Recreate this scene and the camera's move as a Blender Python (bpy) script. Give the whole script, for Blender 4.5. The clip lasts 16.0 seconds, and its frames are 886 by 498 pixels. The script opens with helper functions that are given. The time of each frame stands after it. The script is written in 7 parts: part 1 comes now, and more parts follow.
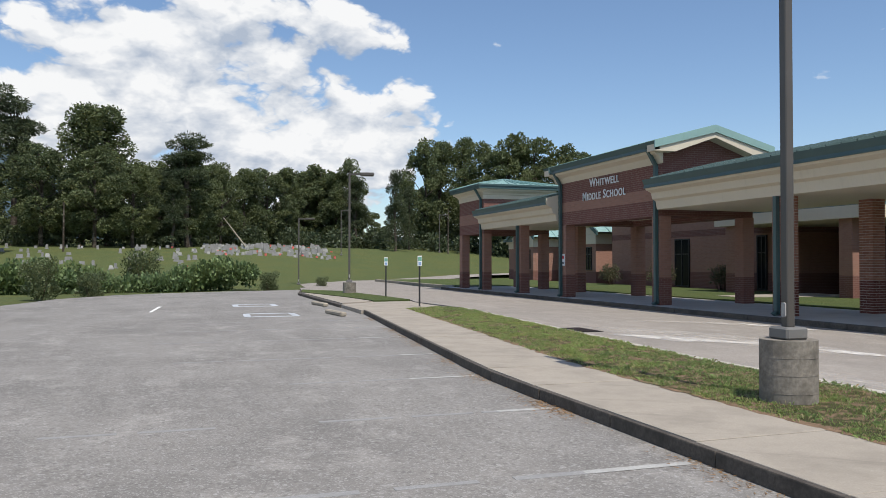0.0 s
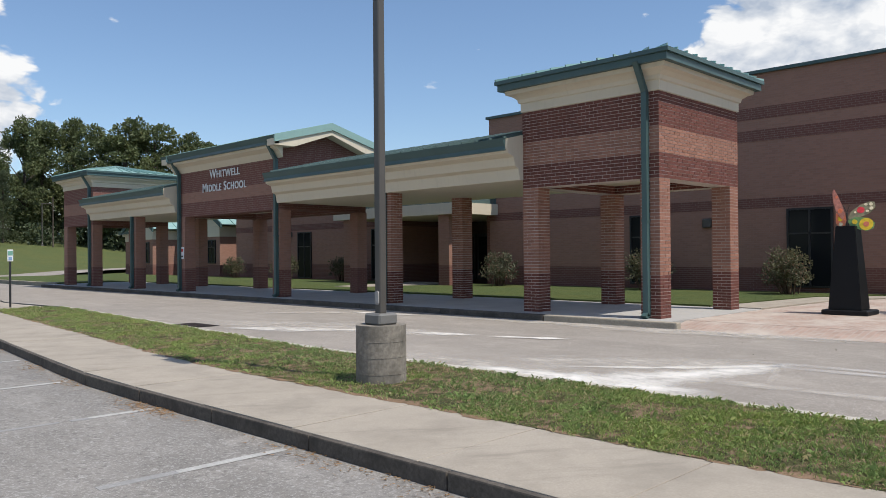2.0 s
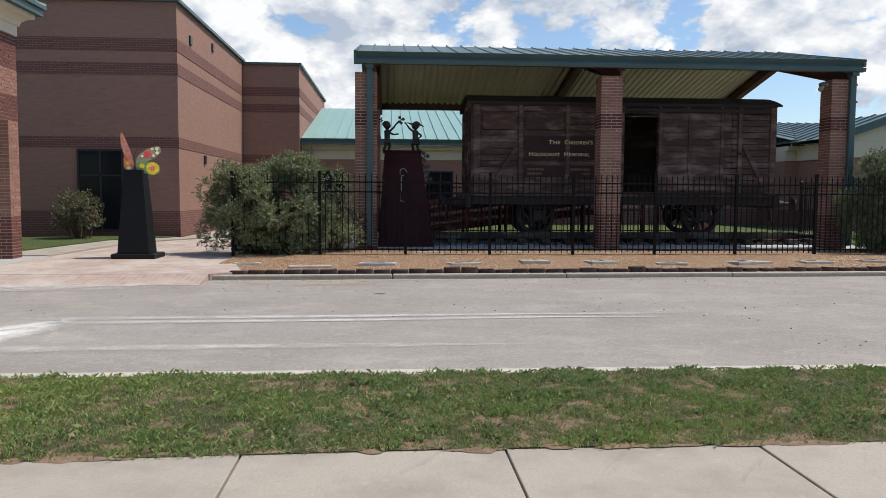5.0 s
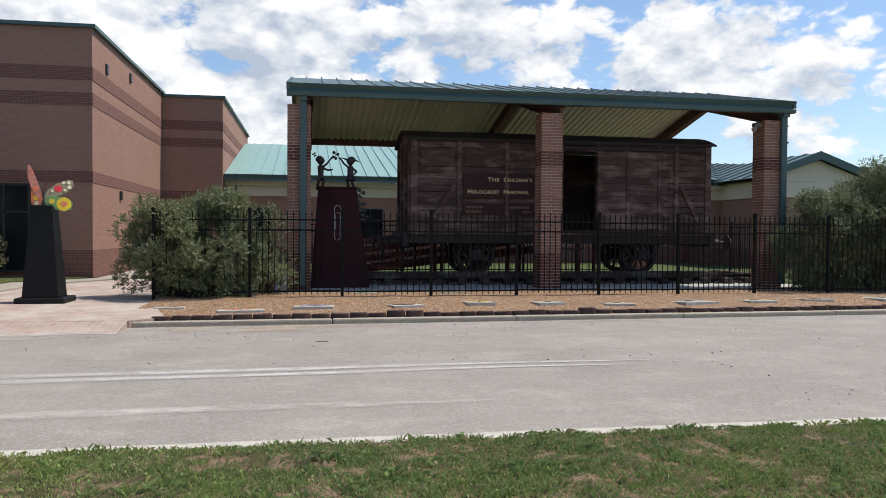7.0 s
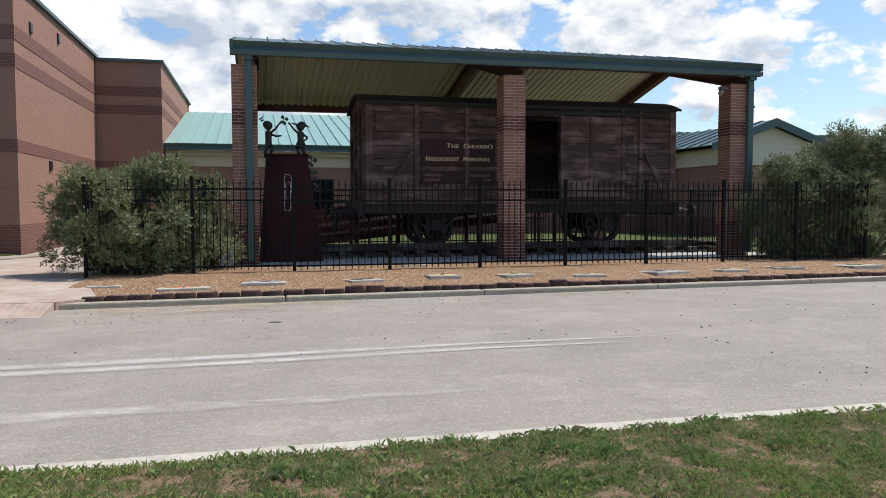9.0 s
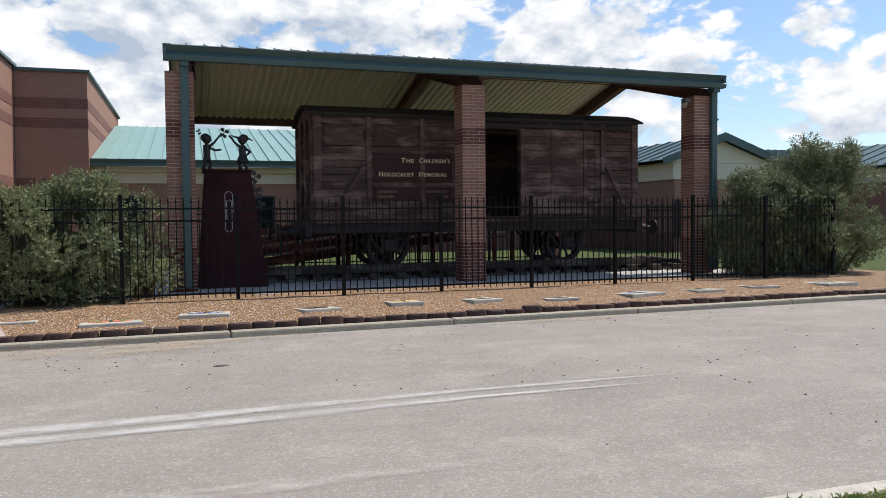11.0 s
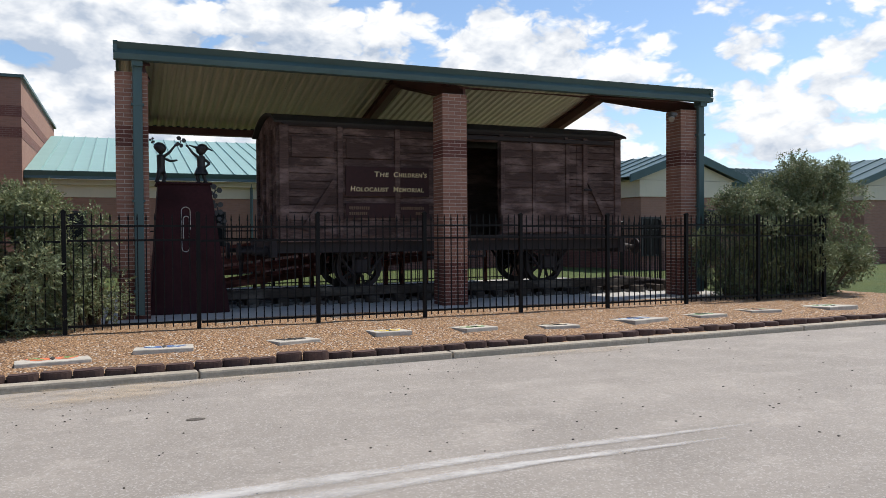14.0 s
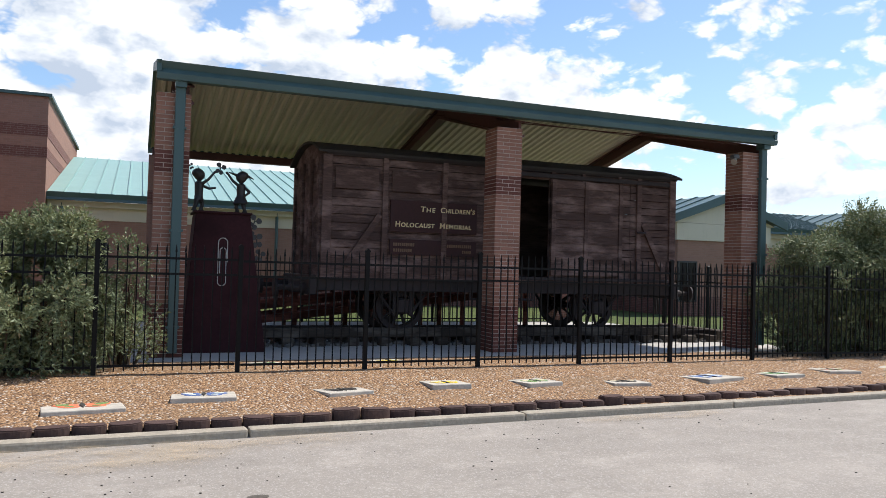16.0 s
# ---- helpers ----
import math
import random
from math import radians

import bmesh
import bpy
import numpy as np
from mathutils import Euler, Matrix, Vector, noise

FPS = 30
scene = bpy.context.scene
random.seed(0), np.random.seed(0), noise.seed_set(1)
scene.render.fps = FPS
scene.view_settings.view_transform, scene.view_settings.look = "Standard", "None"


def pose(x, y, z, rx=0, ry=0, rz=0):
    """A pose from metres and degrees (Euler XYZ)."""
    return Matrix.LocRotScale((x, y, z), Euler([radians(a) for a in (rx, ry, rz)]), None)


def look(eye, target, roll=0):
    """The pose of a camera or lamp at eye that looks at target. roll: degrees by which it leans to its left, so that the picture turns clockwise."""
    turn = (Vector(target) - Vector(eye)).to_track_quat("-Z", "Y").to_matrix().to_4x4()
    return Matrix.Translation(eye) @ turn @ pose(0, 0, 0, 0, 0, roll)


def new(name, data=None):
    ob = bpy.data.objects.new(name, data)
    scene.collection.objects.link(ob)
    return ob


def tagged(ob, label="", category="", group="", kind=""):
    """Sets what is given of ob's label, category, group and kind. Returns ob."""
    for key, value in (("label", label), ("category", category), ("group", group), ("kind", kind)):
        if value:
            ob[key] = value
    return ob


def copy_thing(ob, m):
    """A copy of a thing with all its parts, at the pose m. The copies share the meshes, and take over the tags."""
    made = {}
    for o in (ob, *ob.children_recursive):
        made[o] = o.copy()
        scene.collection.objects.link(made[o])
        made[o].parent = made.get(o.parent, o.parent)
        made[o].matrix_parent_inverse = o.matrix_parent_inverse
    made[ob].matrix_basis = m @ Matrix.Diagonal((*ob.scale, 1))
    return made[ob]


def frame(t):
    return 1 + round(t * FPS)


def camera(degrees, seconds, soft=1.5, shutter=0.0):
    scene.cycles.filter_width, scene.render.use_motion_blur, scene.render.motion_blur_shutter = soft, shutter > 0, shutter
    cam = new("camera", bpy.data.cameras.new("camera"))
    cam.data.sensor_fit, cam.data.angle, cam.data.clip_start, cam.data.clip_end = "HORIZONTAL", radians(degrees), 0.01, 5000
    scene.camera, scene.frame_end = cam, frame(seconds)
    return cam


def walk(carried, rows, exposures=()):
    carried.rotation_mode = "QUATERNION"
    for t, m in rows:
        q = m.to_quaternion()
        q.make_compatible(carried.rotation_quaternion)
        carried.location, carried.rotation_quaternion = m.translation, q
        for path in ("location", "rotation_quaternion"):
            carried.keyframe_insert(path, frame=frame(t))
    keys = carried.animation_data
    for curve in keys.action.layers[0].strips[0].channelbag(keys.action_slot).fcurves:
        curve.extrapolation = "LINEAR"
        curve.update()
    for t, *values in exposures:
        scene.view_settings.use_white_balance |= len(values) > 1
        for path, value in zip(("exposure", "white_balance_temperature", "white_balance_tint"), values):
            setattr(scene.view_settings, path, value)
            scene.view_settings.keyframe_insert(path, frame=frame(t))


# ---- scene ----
cam = camera(59.5, 16.0, soft=0.8)
PATH = [
    (0, (-0.173, 1.701, 1.29), (0.459, 3.599, 1.327), 0.0),
    (0.5, (-0.153, 1.702, 1.299), (0.495, 3.594, 1.336), 0.1),
    (1, (-0.138, 1.674, 1.282), (0.65, 3.512, 1.308), 0.1),
    (1.5, (-0.096, 1.604, 1.298), (1.0, 3.276, 1.31), 0.1),
    (2, (0.02, 1.548, 1.291), (1.443, 2.953, 1.305), -0.5),
    (2.5, (0.211, 1.514, 1.31), (1.829, 2.69, 1.327), -1.1),
    (3, (0.343, 1.499, 1.285), (2.111, 2.433, 1.275), -0.9),
    (3.5, (0.419, 1.577, 1.31), (2.325, 2.175, 1.223), 0.7),
    (4, (0.495, 1.63, 1.313), (2.472, 1.896, 1.171), 1.3),
    (4.5, (0.689, 1.648, 1.3), (2.684, 1.673, 1.164), 0.7),
    (5, (0.794, 1.623, 1.334), (2.784, 1.483, 1.193), 0.3),
    (7.5, (1.775, 1.964, 1.356), (3.736, 1.577, 1.303), -0.0),
    (8, (1.895, 1.868, 1.414), (3.846, 1.431, 1.334), -0.5),
    (8.5, (2.201, 1.886, 1.381), (4.152, 1.456, 1.3), -0.5),
    (9, (2.588, 1.967, 1.294), (4.528, 1.498, 1.179), -0.1),
    (9.5, (2.812, 1.972, 1.334), (4.733, 1.424, 1.235), -0.6),
    (10, (3.21, 1.99, 1.325), (5.117, 1.392, 1.247), -0.6),
    (12.5, (4.449, 2.206, 1.427), (6.337, 1.552, 1.342), -0.6),
    (13, (4.703, 2.283, 1.396), (6.561, 1.543, 1.347), -0.6),
    (13.5, (4.987, 2.252, 1.394), (6.821, 1.455, 1.36), -0.8),
    (14, (5.259, 2.284, 1.421), (7.109, 1.525, 1.385), -0.4),
    (14.5, (5.54, 2.408, 1.48), (7.378, 1.622, 1.431), 0.5),
    (15, (5.898, 2.495, 1.47), (7.719, 1.667, 1.457), 0.3),
    (15.5, (6.191, 2.537, 1.501), (8.056, 1.816, 1.515), 0.9),
    (16, (6.411, 2.63, 1.561), (8.27, 1.893, 1.609), 1.6),
]
EXPOSURES = [(0, 0.0), (3, 0.06), (5, 0.08), (9, 0.19), (12.5, 0.14), (14, 0.2), (15, 0.26), (16, 0.43)]
walk(cam, [(t, look(eye, target, roll)) for t, eye, target, roll in PATH], EXPOSURES)

# ---- world, sun ----
SUN_AZ, SUN_EL = radians(172.0), radians(60.0)   # azimuth measured from +y towards +x


def sky_world():
    w = bpy.data.worlds.new("sky")
    scene.world = w
    w.use_nodes = True
    nt = w.node_tree
    nt.nodes.clear()
    N = nt.nodes.new
    L = nt.links.new
    out = N("ShaderNodeOutputWorld")
    bg = N("ShaderNodeBackground")
    sky = N("ShaderNodeTexSky")
    sky.sky_type = "NISHITA"
    sky.sun_disc = False
    sky.sun_elevation = SUN_EL
    sky.sun_rotation = SUN_AZ
    sky.air_density, sky.dust_density, sky.ozone_density = 1.0, 0.6, 4.0
    tc = N("ShaderNodeTexCoord")
    mp = N("ShaderNodeMapping")
    mp.inputs["Scale"].default_value = (1.0, 1.0, 1.7)
    mp.inputs["Location"].default_value = CLOUD_SHIFT
    L(tc.outputs["Generated"], mp.inputs["Vector"])

    def noise_tex(scale, detail, rough, vec):
        n = N("ShaderNodeTexNoise")
        n.inputs["Scale"].default_value, n.inputs["Detail"].default_value, n.inputs["Roughness"].default_value = scale, detail, rough
        L(vec, n.inputs["Vector"])
        return n

    def math_node(op, a, b, clamp=False):
        m = N("ShaderNodeMath")
        m.operation, m.use_clamp = op, clamp
        for i, v in enumerate((a, b)):
            if v is None:
                continue
            if isinstance(v, (int, float)):
                m.inputs[i].default_value = v
            else:
                L(v, m.inputs[i])
        return m.outputs[0]

    def vec_add(v, offset):
        a = N("ShaderNodeVectorMath")
        a.operation = "ADD"
        a.inputs[1].default_value = offset
        L(v, a.inputs[0])
        return a.outputs[0]

    # broad banks of cloud: centre direction, reach, weight
    total = None
    for az, el, reach, weight in CLOUD_BANKS:
        a, e = radians(az), radians(el)
        d = N("ShaderNodeVectorMath")
        d.operation = "DISTANCE"
        d.inputs[1].default_value = (math.sin(a) * math.cos(e), math.cos(a) * math.cos(e), math.sin(e))
        L(tc.outputs["Generated"], d.inputs[0])
        r = N("ShaderNodeMapRange")
        r.interpolation_type = "SMOOTHSTEP"
        r.inputs["From Min"].default_value, r.inputs["From Max"].default_value = reach, 0.0
        r.inputs["To Min"].default_value, r.inputs["To Max"].default_value = 0.0, weight
        L(d.outputs["Value"], r.inputs["Value"])
        total = r.outputs[0] if total is None else math_node("ADD", total, r.outputs[0])

    def heap(vec):
        """Height of the cloud's billows in a direction: soft masses with rounded heads on them."""
        soft_n = noise_tex(4.6, 5, 0.5, vec)
        warp = N("ShaderNodeVectorMath")
        warp.operation = "MULTIPLY_ADD"
        w = N("ShaderNodeTexNoise")
        w.inputs["Scale"].default_value, w.inputs["Detail"].default_value = 14.0, 4
        L(vec, w.inputs["Vector"])
        L(w.outputs["Color"], warp.inputs[0])
        warp.inputs[1].default_value = (0.06, 0.06, 0.06)
        L(vec, warp.inputs[2])
        cells = N("ShaderNodeTexVoronoi")
        cells.feature = "F1"
        cells.inputs["Scale"].default_value, cells.inputs["Detail"].default_value, cells.inputs["Roughness"].default_value = 11.0, 4.0, 0.55
        L(warp.outputs[0], cells.inputs["Vector"])
        heads = math_node("MULTIPLY", math_node("SUBTRACT", 0.42, cells.outputs["Distance"]), 0.30)
        return math_node("ADD", soft_n.outputs[0], heads)

    here = heap(mp.outputs["Vector"])
    above = heap(vec_add(mp.outputs["Vector"], (0.0, -0.012, 0.045)))
    dens = math_node("ADD", here, total)
    cover = N("ShaderNodeMapRange")
    cover.interpolation_type = "SMOOTHSTEP"
    cover.inputs["From Min"].default_value, cover.inputs["From Max"].default_value = 0.435, 0.525
    L(dens, cover.inputs["Value"])
    # lit heads where the heap falls away upwards, grey bellies where it stands higher above
    lit = math_node("SUBTRACT", here, above)
    shade = N("ShaderNodeMapRange")
    shade.inputs["From Min"].default_value, shade.inputs["From Max"].default_value = -0.17, 0.11
    L(math_node("ADD", lit, math_node("MULTIPLY", math_node("SUBTRACT", noise_tex(5.0, 5, 0.6, mp.outputs["Vector"]).outputs[0], 0.5), 0.22)), shade.inputs["Value"])
    ramp = N("ShaderNodeMix")
    ramp.data_type = "RGBA"
    ramp.inputs[6].default_value = (*CLOUD_DARK, 1)
    ramp.inputs[7].default_value = (*CLOUD_LIGHT, 1)
    L(shade.outputs[0], ramp.inputs[0])
    mix = N("ShaderNodeMix")
    mix.data_type = "RGBA"
    L(cover.outputs[0], mix.inputs[0])
    L(sky.outputs[0], mix.inputs[6])
    L(ramp.outputs[2], mix.inputs[7])
    L(mix.outputs[2], bg.inputs["Color"])
    bg.inputs["Strength"].default_value = SKY_STRENGTH
    L(bg.outputs[0], out.inputs[0])


SKY_STRENGTH = 0.138
CLOUD_SHIFT = (0.3, 1.7, 0.2)
CLOUD_LIGHT, CLOUD_DARK = (6.75, 6.8, 6.86), (3.2, 3.7, 4.5)
CLOUD_BANKS = [(-2, 13, 0.36, 0.33), (13, 10, 0.17, 0.24), (-35, 16, 0.5, 0.2), (74, 14, 0.30, 0.33), (83, 9, 0.26, 0.16), (92, 14, 0.34, 0.31),
               (112, 13, 0.36, 0.23), (135, 16, 0.45, 0.18), (40, 10, 0.36, -0.27), (60, 40, 0.5, -0.05), (-120, 30, 1.0, 0.08)]
sky_world()
sun = new("sun", bpy.data.lights.new("sun", "SUN"))
sun.data.energy, sun.data.angle, sun.data.color = 4.3, radians(0.55), (1.0, 0.945, 0.865)
toward_sun = Vector((math.sin(SUN_AZ) * math.cos(SUN_EL), math.cos(SUN_AZ) * math.cos(SUN_EL), math.sin(SUN_EL)))
sun.matrix_world = look(toward_sun * 60, (0, 0, 0))

# ---- materials ----


class Mat:
    """A small builder for node materials in world-size coordinates."""

    def __init__(self, name, rough=0.8, metal=0.0, spec=0.5):
        self.m = bpy.data.materials.new(name)
        self.m.use_nodes = True
        self.nt = self.m.node_tree
        self.b = self.nt.nodes["Principled BSDF"]
        self.b.inputs["Roughness"].default_value = rough
        self.b.inputs["Metallic"].default_value = metal
        self.b.inputs["Specular IOR Level"].default_value = spec
        self.pos = self.node("ShaderNodeNewGeometry").outputs["Position"]

    def node(self, kind, **sets):
        n = self.nt.nodes.new(kind)
        for k, v in sets.items():
            n.inputs[k.replace("_", " ")].default_value = v
        return n

    def link(self, a, b):
        self.nt.links.new(a, b)

    def noise(self, scale, detail=4, rough=0.55, stretch=(1, 1, 1), vec=None):
        mp = self.node("ShaderNodeMapping")
        mp.inputs["Scale"].default_value = stretch
        self.link(vec or self.pos, mp.inputs["Vector"])
        n = self.node("ShaderNodeTexNoise", Scale=scale, Detail=detail, Roughness=rough)
        self.link(mp.outputs[0], n.inputs["Vector"])
        return n.outputs[0]

    def voronoi(self, scale, feature="F1", stretch=(1, 1, 1)):
        mp = self.node("ShaderNodeMapping")
        mp.inputs["Scale"].default_value = stretch
        self.link(self.pos, mp.inputs["Vector"])
        n = self.node("ShaderNodeTexVoronoi", Scale=scale)
        n.feature = feature
        self.link(mp.outputs[0], n.inputs["Vector"])
        return n

    def rng(self, v, a, b, c=0.0, d=1.0):
        r = self.node("ShaderNodeMapRange")
        for i, x in enumerate((a, b, c, d)):
            r.inputs[1 + i].default_value = x
        self.link(v, r.inputs[0])
        return r.outputs[0]

    def mix(self, fac, a, b, mode="MIX"):
        n = self.node("ShaderNodeMix")
        n.data_type, n.blend_type = "RGBA", mode
        for i, v in ((0, fac), (6, a), (7, b)):
            if isinstance(v, tuple):
                n.inputs[i].default_value = (*v, 1)
            elif isinstance(v, (int, float)):
                n.inputs[i].default_value = v
            else:
                self.link(v, n.inputs[i])
        return n.outputs[2]

    def mul(self, a, b):
        n = self.node("ShaderNodeMath")
        n.operation = "MULTIPLY"
        for i, v in enumerate((a, b)):
            if isinstance(v, (int, float)):
                n.inputs[i].default_value = v
            else:
                self.link(v, n.inputs[i])
        return n.outputs[0]

    def color(self, c):
        if isinstance(c, tuple):
            self.b.inputs["Base Color"].default_value = (*c, 1)
        else:
            self.link(c, self.b.inputs["Base Color"])
        return self

    def bump(self, h, strength=0.3, dist=0.01):
        n = self.node("ShaderNodeBump", Strength=strength, Distance=dist)
        self.link(h, n.inputs["Height"])
        self.link(n.outputs[0], self.b.inputs["Normal"])
        return self

    def rough(self, v):
        self.link(v, self.b.inputs["Roughness"])
        return self


def tone(c, f):
    return tuple(min(1.0, x * f) for x in c)


def asphalt(name, base, stone, patches, grit=1.0):
    """Worn asphalt: bound stones of two sizes, pale scuffs and darker seepage."""
    m = Mat(name, 0.9, spec=0.3)
    grain = m.noise(120, 3, 0.7)
    sep = m.node("ShaderNodeSeparateColor")
    m.link(m.voronoi(85).outputs["Color"], sep.inputs[0])
    big_sep = m.node("ShaderNodeSeparateColor")
    m.link(m.voronoi(34).outputs["Color"], big_sep.inputs[0])
    big = m.noise(0.32, 5, 0.6)
    c = m.mix(m.rng(big, 0.40, 0.66), base, tone(base, patches))
    streak = m.noise(1.1, 4, 0.6, (1.6, 0.22, 1))
    c = m.mix(m.mul(m.rng(streak, 0.50, 0.75), 0.5), c, tone(base, 1.28))
    mid = m.noise(1.9, 7, 0.72, (1, 0.7, 1))
    c = m.mix(m.mul(m.rng(mid, 0.52, 0.64), 0.75 * min(1.0, grit)), c, tone(base, 1.5))
    c = m.mix(m.mul(m.rng(m.noise(0.9, 8, 0.74), 0.5, 0.64), 0.65 * min(1.0, grit)), c, tone(base, 0.66))
    c = m.mix(m.mul(m.rng(m.noise(26, 4, 0.75), 0.36, 0.66), 0.5 * grit), c, tone(base, 0.6))
    c = m.mix(m.mul(m.rng(grain, 0.62, 0.36), 0.42 * grit), c, tone(base, 0.45))
    c = m.mix(m.mul(m.rng(sep.outputs[0], 0.74, 0.96), 0.25 + 0.25 * grit), c, stone)
    c = m.mix(m.mul(m.rng(big_sep.outputs[0], 0.92, 0.99), 0.5 * grit * grit), c, stone)
    c = m.mix(m.mul(m.rng(big_sep.outputs[1], 0.86, 0.97), 0.6 * grit * grit), c, tone(base, 0.4))
    m.color(c).bump(grain, 0.6, 0.006)
    return m.m


def speckled(name, base, fine=55, var=0.3, rough=0.85, stain=0.75, relief=0.3, stain_scale=1.1, spec=0.35):
    m = Mat(name, rough, spec=spec)
    g = m.noise(fine, 4, 0.65)
    c = m.mix(m.rng(g, 0.3, 0.7), tone(base, 1 - var / 2), tone(base, 1 + var / 2))
    s = m.noise(stain_scale, 5, 0.62)
    c = m.mix(m.rng(s, 0.45, 0.72), c, tone(base, stain))
    m.color(c).bump(g, relief, 0.004)
    return m.m


def brick_piece(name, base, per_object):
    m = Mat(name, 0.85, spec=0.3)
    if per_object:
        r = m.node("ShaderNodeObjectInfo").outputs["Random"]
    else:
        r = m.node("ShaderNodeNewGeometry").outputs["Random Per Island"]
    c = m.mix(r, tone(base, 0.82), tone((base[0] * 1.05, base[1] * 1.08, base[2] * 1.1), 1.12))
    g = m.noise(60, 4, 0.7)
    c = m.mix(m.mul(m.rng(g, 0.45, 0.75), 0.3), c, tone(base, 0.6))
    c = m.mix(m.mul(m.rng(m.noise(1.7, 4), 0.5, 0.8), 0.35), c, tone(base, 1.3))
    m.color(c).bump(g, 0.4, 0.004)
    return m.m


def brick_wall(name, base, mortar):
    """Brickwork seen from far: courses of 68 mm with joints in relief."""
    m = Mat(name, 0.88, spec=0.25)
    sx = m.node("ShaderNodeSeparateXYZ")
    m.link(m.pos, sx.inputs[0])
    add = m.node("ShaderNodeMath")
    m.link(sx.outputs[0], add.inputs[0])
    m.link(sx.outputs[1], add.inputs[1])
    cb = m.node("ShaderNodeCombineXYZ")
    m.link(add.outputs[0], cb.inputs[0])
    m.link(sx.outputs[2], cb.inputs[1])
    t = m.node("ShaderNodeTexBrick", Scale=1.0, Mortar_Size=0.006, Brick_Width=0.203, Row_Height=0.0677, Bias=0.0, Mortar_Smooth=0.2)
    t.inputs["Color1"].default_value = (*tone(base, 0.92), 1)
    t.inputs["Color2"].default_value = (*tone(base, 1.08), 1)
    t.inputs["Mortar"].default_value = (*mortar, 1)
    m.link(cb.outputs[0], t.inputs["Vector"])
    c = m.mix(m.mul(m.rng(m.noise(0.5, 5, 0.6), 0.4, 0.75), 0.4), t.outputs["Color"], tone(base, 1.18), "MIX")
    c = m.mix(m.mul(m.rng(m.noise(1.0, 5, 0.6, (2.5, 2.5, 0.18)), 0.55, 0.8), 0.16), c, tone(base, 0.6))
    inv = m.node("ShaderNodeMath")
    inv.operation = "SUBTRACT"
    inv.inputs[0].default_value = 1.0
    m.link(t.outputs["Fac"], inv.inputs[1])
    m.color(c).bump(inv.outputs[0], 0.5, 0.008)
    return m.m


def painted_metal(name, base, rough=0.45, fade=1.25, metal=0.0, spec=0.45):
    m = Mat(name, rough, metal, spec)
    c = m.mix(m.rng(m.noise(0.8, 5, 0.6), 0.35, 0.72), base, tone(base, fade))
    c = m.mix(m.mul(m.rng(m.noise(9, 4, 0.6, (1, 1, 0.15)), 0.55, 0.8), 0.3), c, tone(base, 0.7))
    m.color(c).bump(m.noise(30, 3), 0.06, 0.003)
    return m.m


def old_wood(name, base, per_object=True, along=(8, 0.6, 14)):
    m = Mat(name, 0.92, spec=0.2)
    r = m.node("ShaderNodeObjectInfo").outputs["Random"]
    c = m.mix(r, tone(base, 0.6), tone(base, 1.35))
    g = m.noise(7, 6, 0.65, along)
    c = m.mix(m.rng(g, 0.35, 0.72), tone(base, 0.42), c)
    w = m.noise(2.2, 5, 0.65, (1, 0.5, 1.6))
    c = m.mix(m.mul(m.rng(w, 0.48, 0.66), 0.75), c, (base[0] * 2.1, base[1] * 2.3, base[2] * 2.35))
    c = m.mix(m.mul(m.rng(m.noise(4.5, 6, 0.7, (1, 0.35, 3)), 0.56, 0.66), 0.6), c, tone(base, 0.35))
    m.color(c).bump(g, 0.6, 0.008)
    return m.m


def leaf_mat(name, base, dry=(0.2, 0.16, 0.06), dry_from=0.93):
    m = Mat(name, 0.55, spec=0.3)
    r = m.node("ShaderNodeNewGeometry").outputs["Random Per Island"]
    c = m.mix(r, tone(base, 0.55), tone(base, 1.5))
    c = m.mix(m.rng(r, dry_from, dry_from + 0.03), c, dry)
    c = m.mix(m.mul(m.rng(m.noise(0.35, 3), 0.4, 0.7), 0.5), c, (base[0] * 1.5, base[1] * 1.3, base[2] * 0.9))
    tr = m.node("ShaderNodeBsdfTranslucent")
    m.link(c, tr.inputs["Color"])
    mx = m.node("ShaderNodeMixShader")
    mx.inputs[0].default_value = 0.28
    m.color(c)
    m.link(m.b.outputs[0], mx.inputs[1])
    m.link(tr.outputs[0], mx.inputs[2])
    m.link(mx.outputs[0], m.nt.nodes["Material Output"].inputs[0])
    return m.m


def lawn_mat(name, base, bare, bare_from, bare_scale=2.3):
    m = Mat(name, 0.95, spec=0.15)
    g = m.noise(45, 4, 0.75)
    c = m.mix(m.rng(g, 0.3, 0.7), tone(base, 0.55), tone(base, 1.4))
    c = m.mix(m.mul(m.rng(m.noise(0.5, 4), 0.4, 0.7), 0.5), c, (base[0] * 1.5, base[1] * 1.15, base[2]))
    c = m.mix(m.mul(m.rng(m.noise(7, 5, 0.7), 0.42, 0.66), 0.5), c, tone(base, 0.5))
    b = m.noise(bare_scale, 7, 0.7)
    c = m.mix(m.rng(b, bare_from, bare_from + 0.09), c, bare)
    m.color(c).bump(g, 0.9, 0.03)
    return m.m


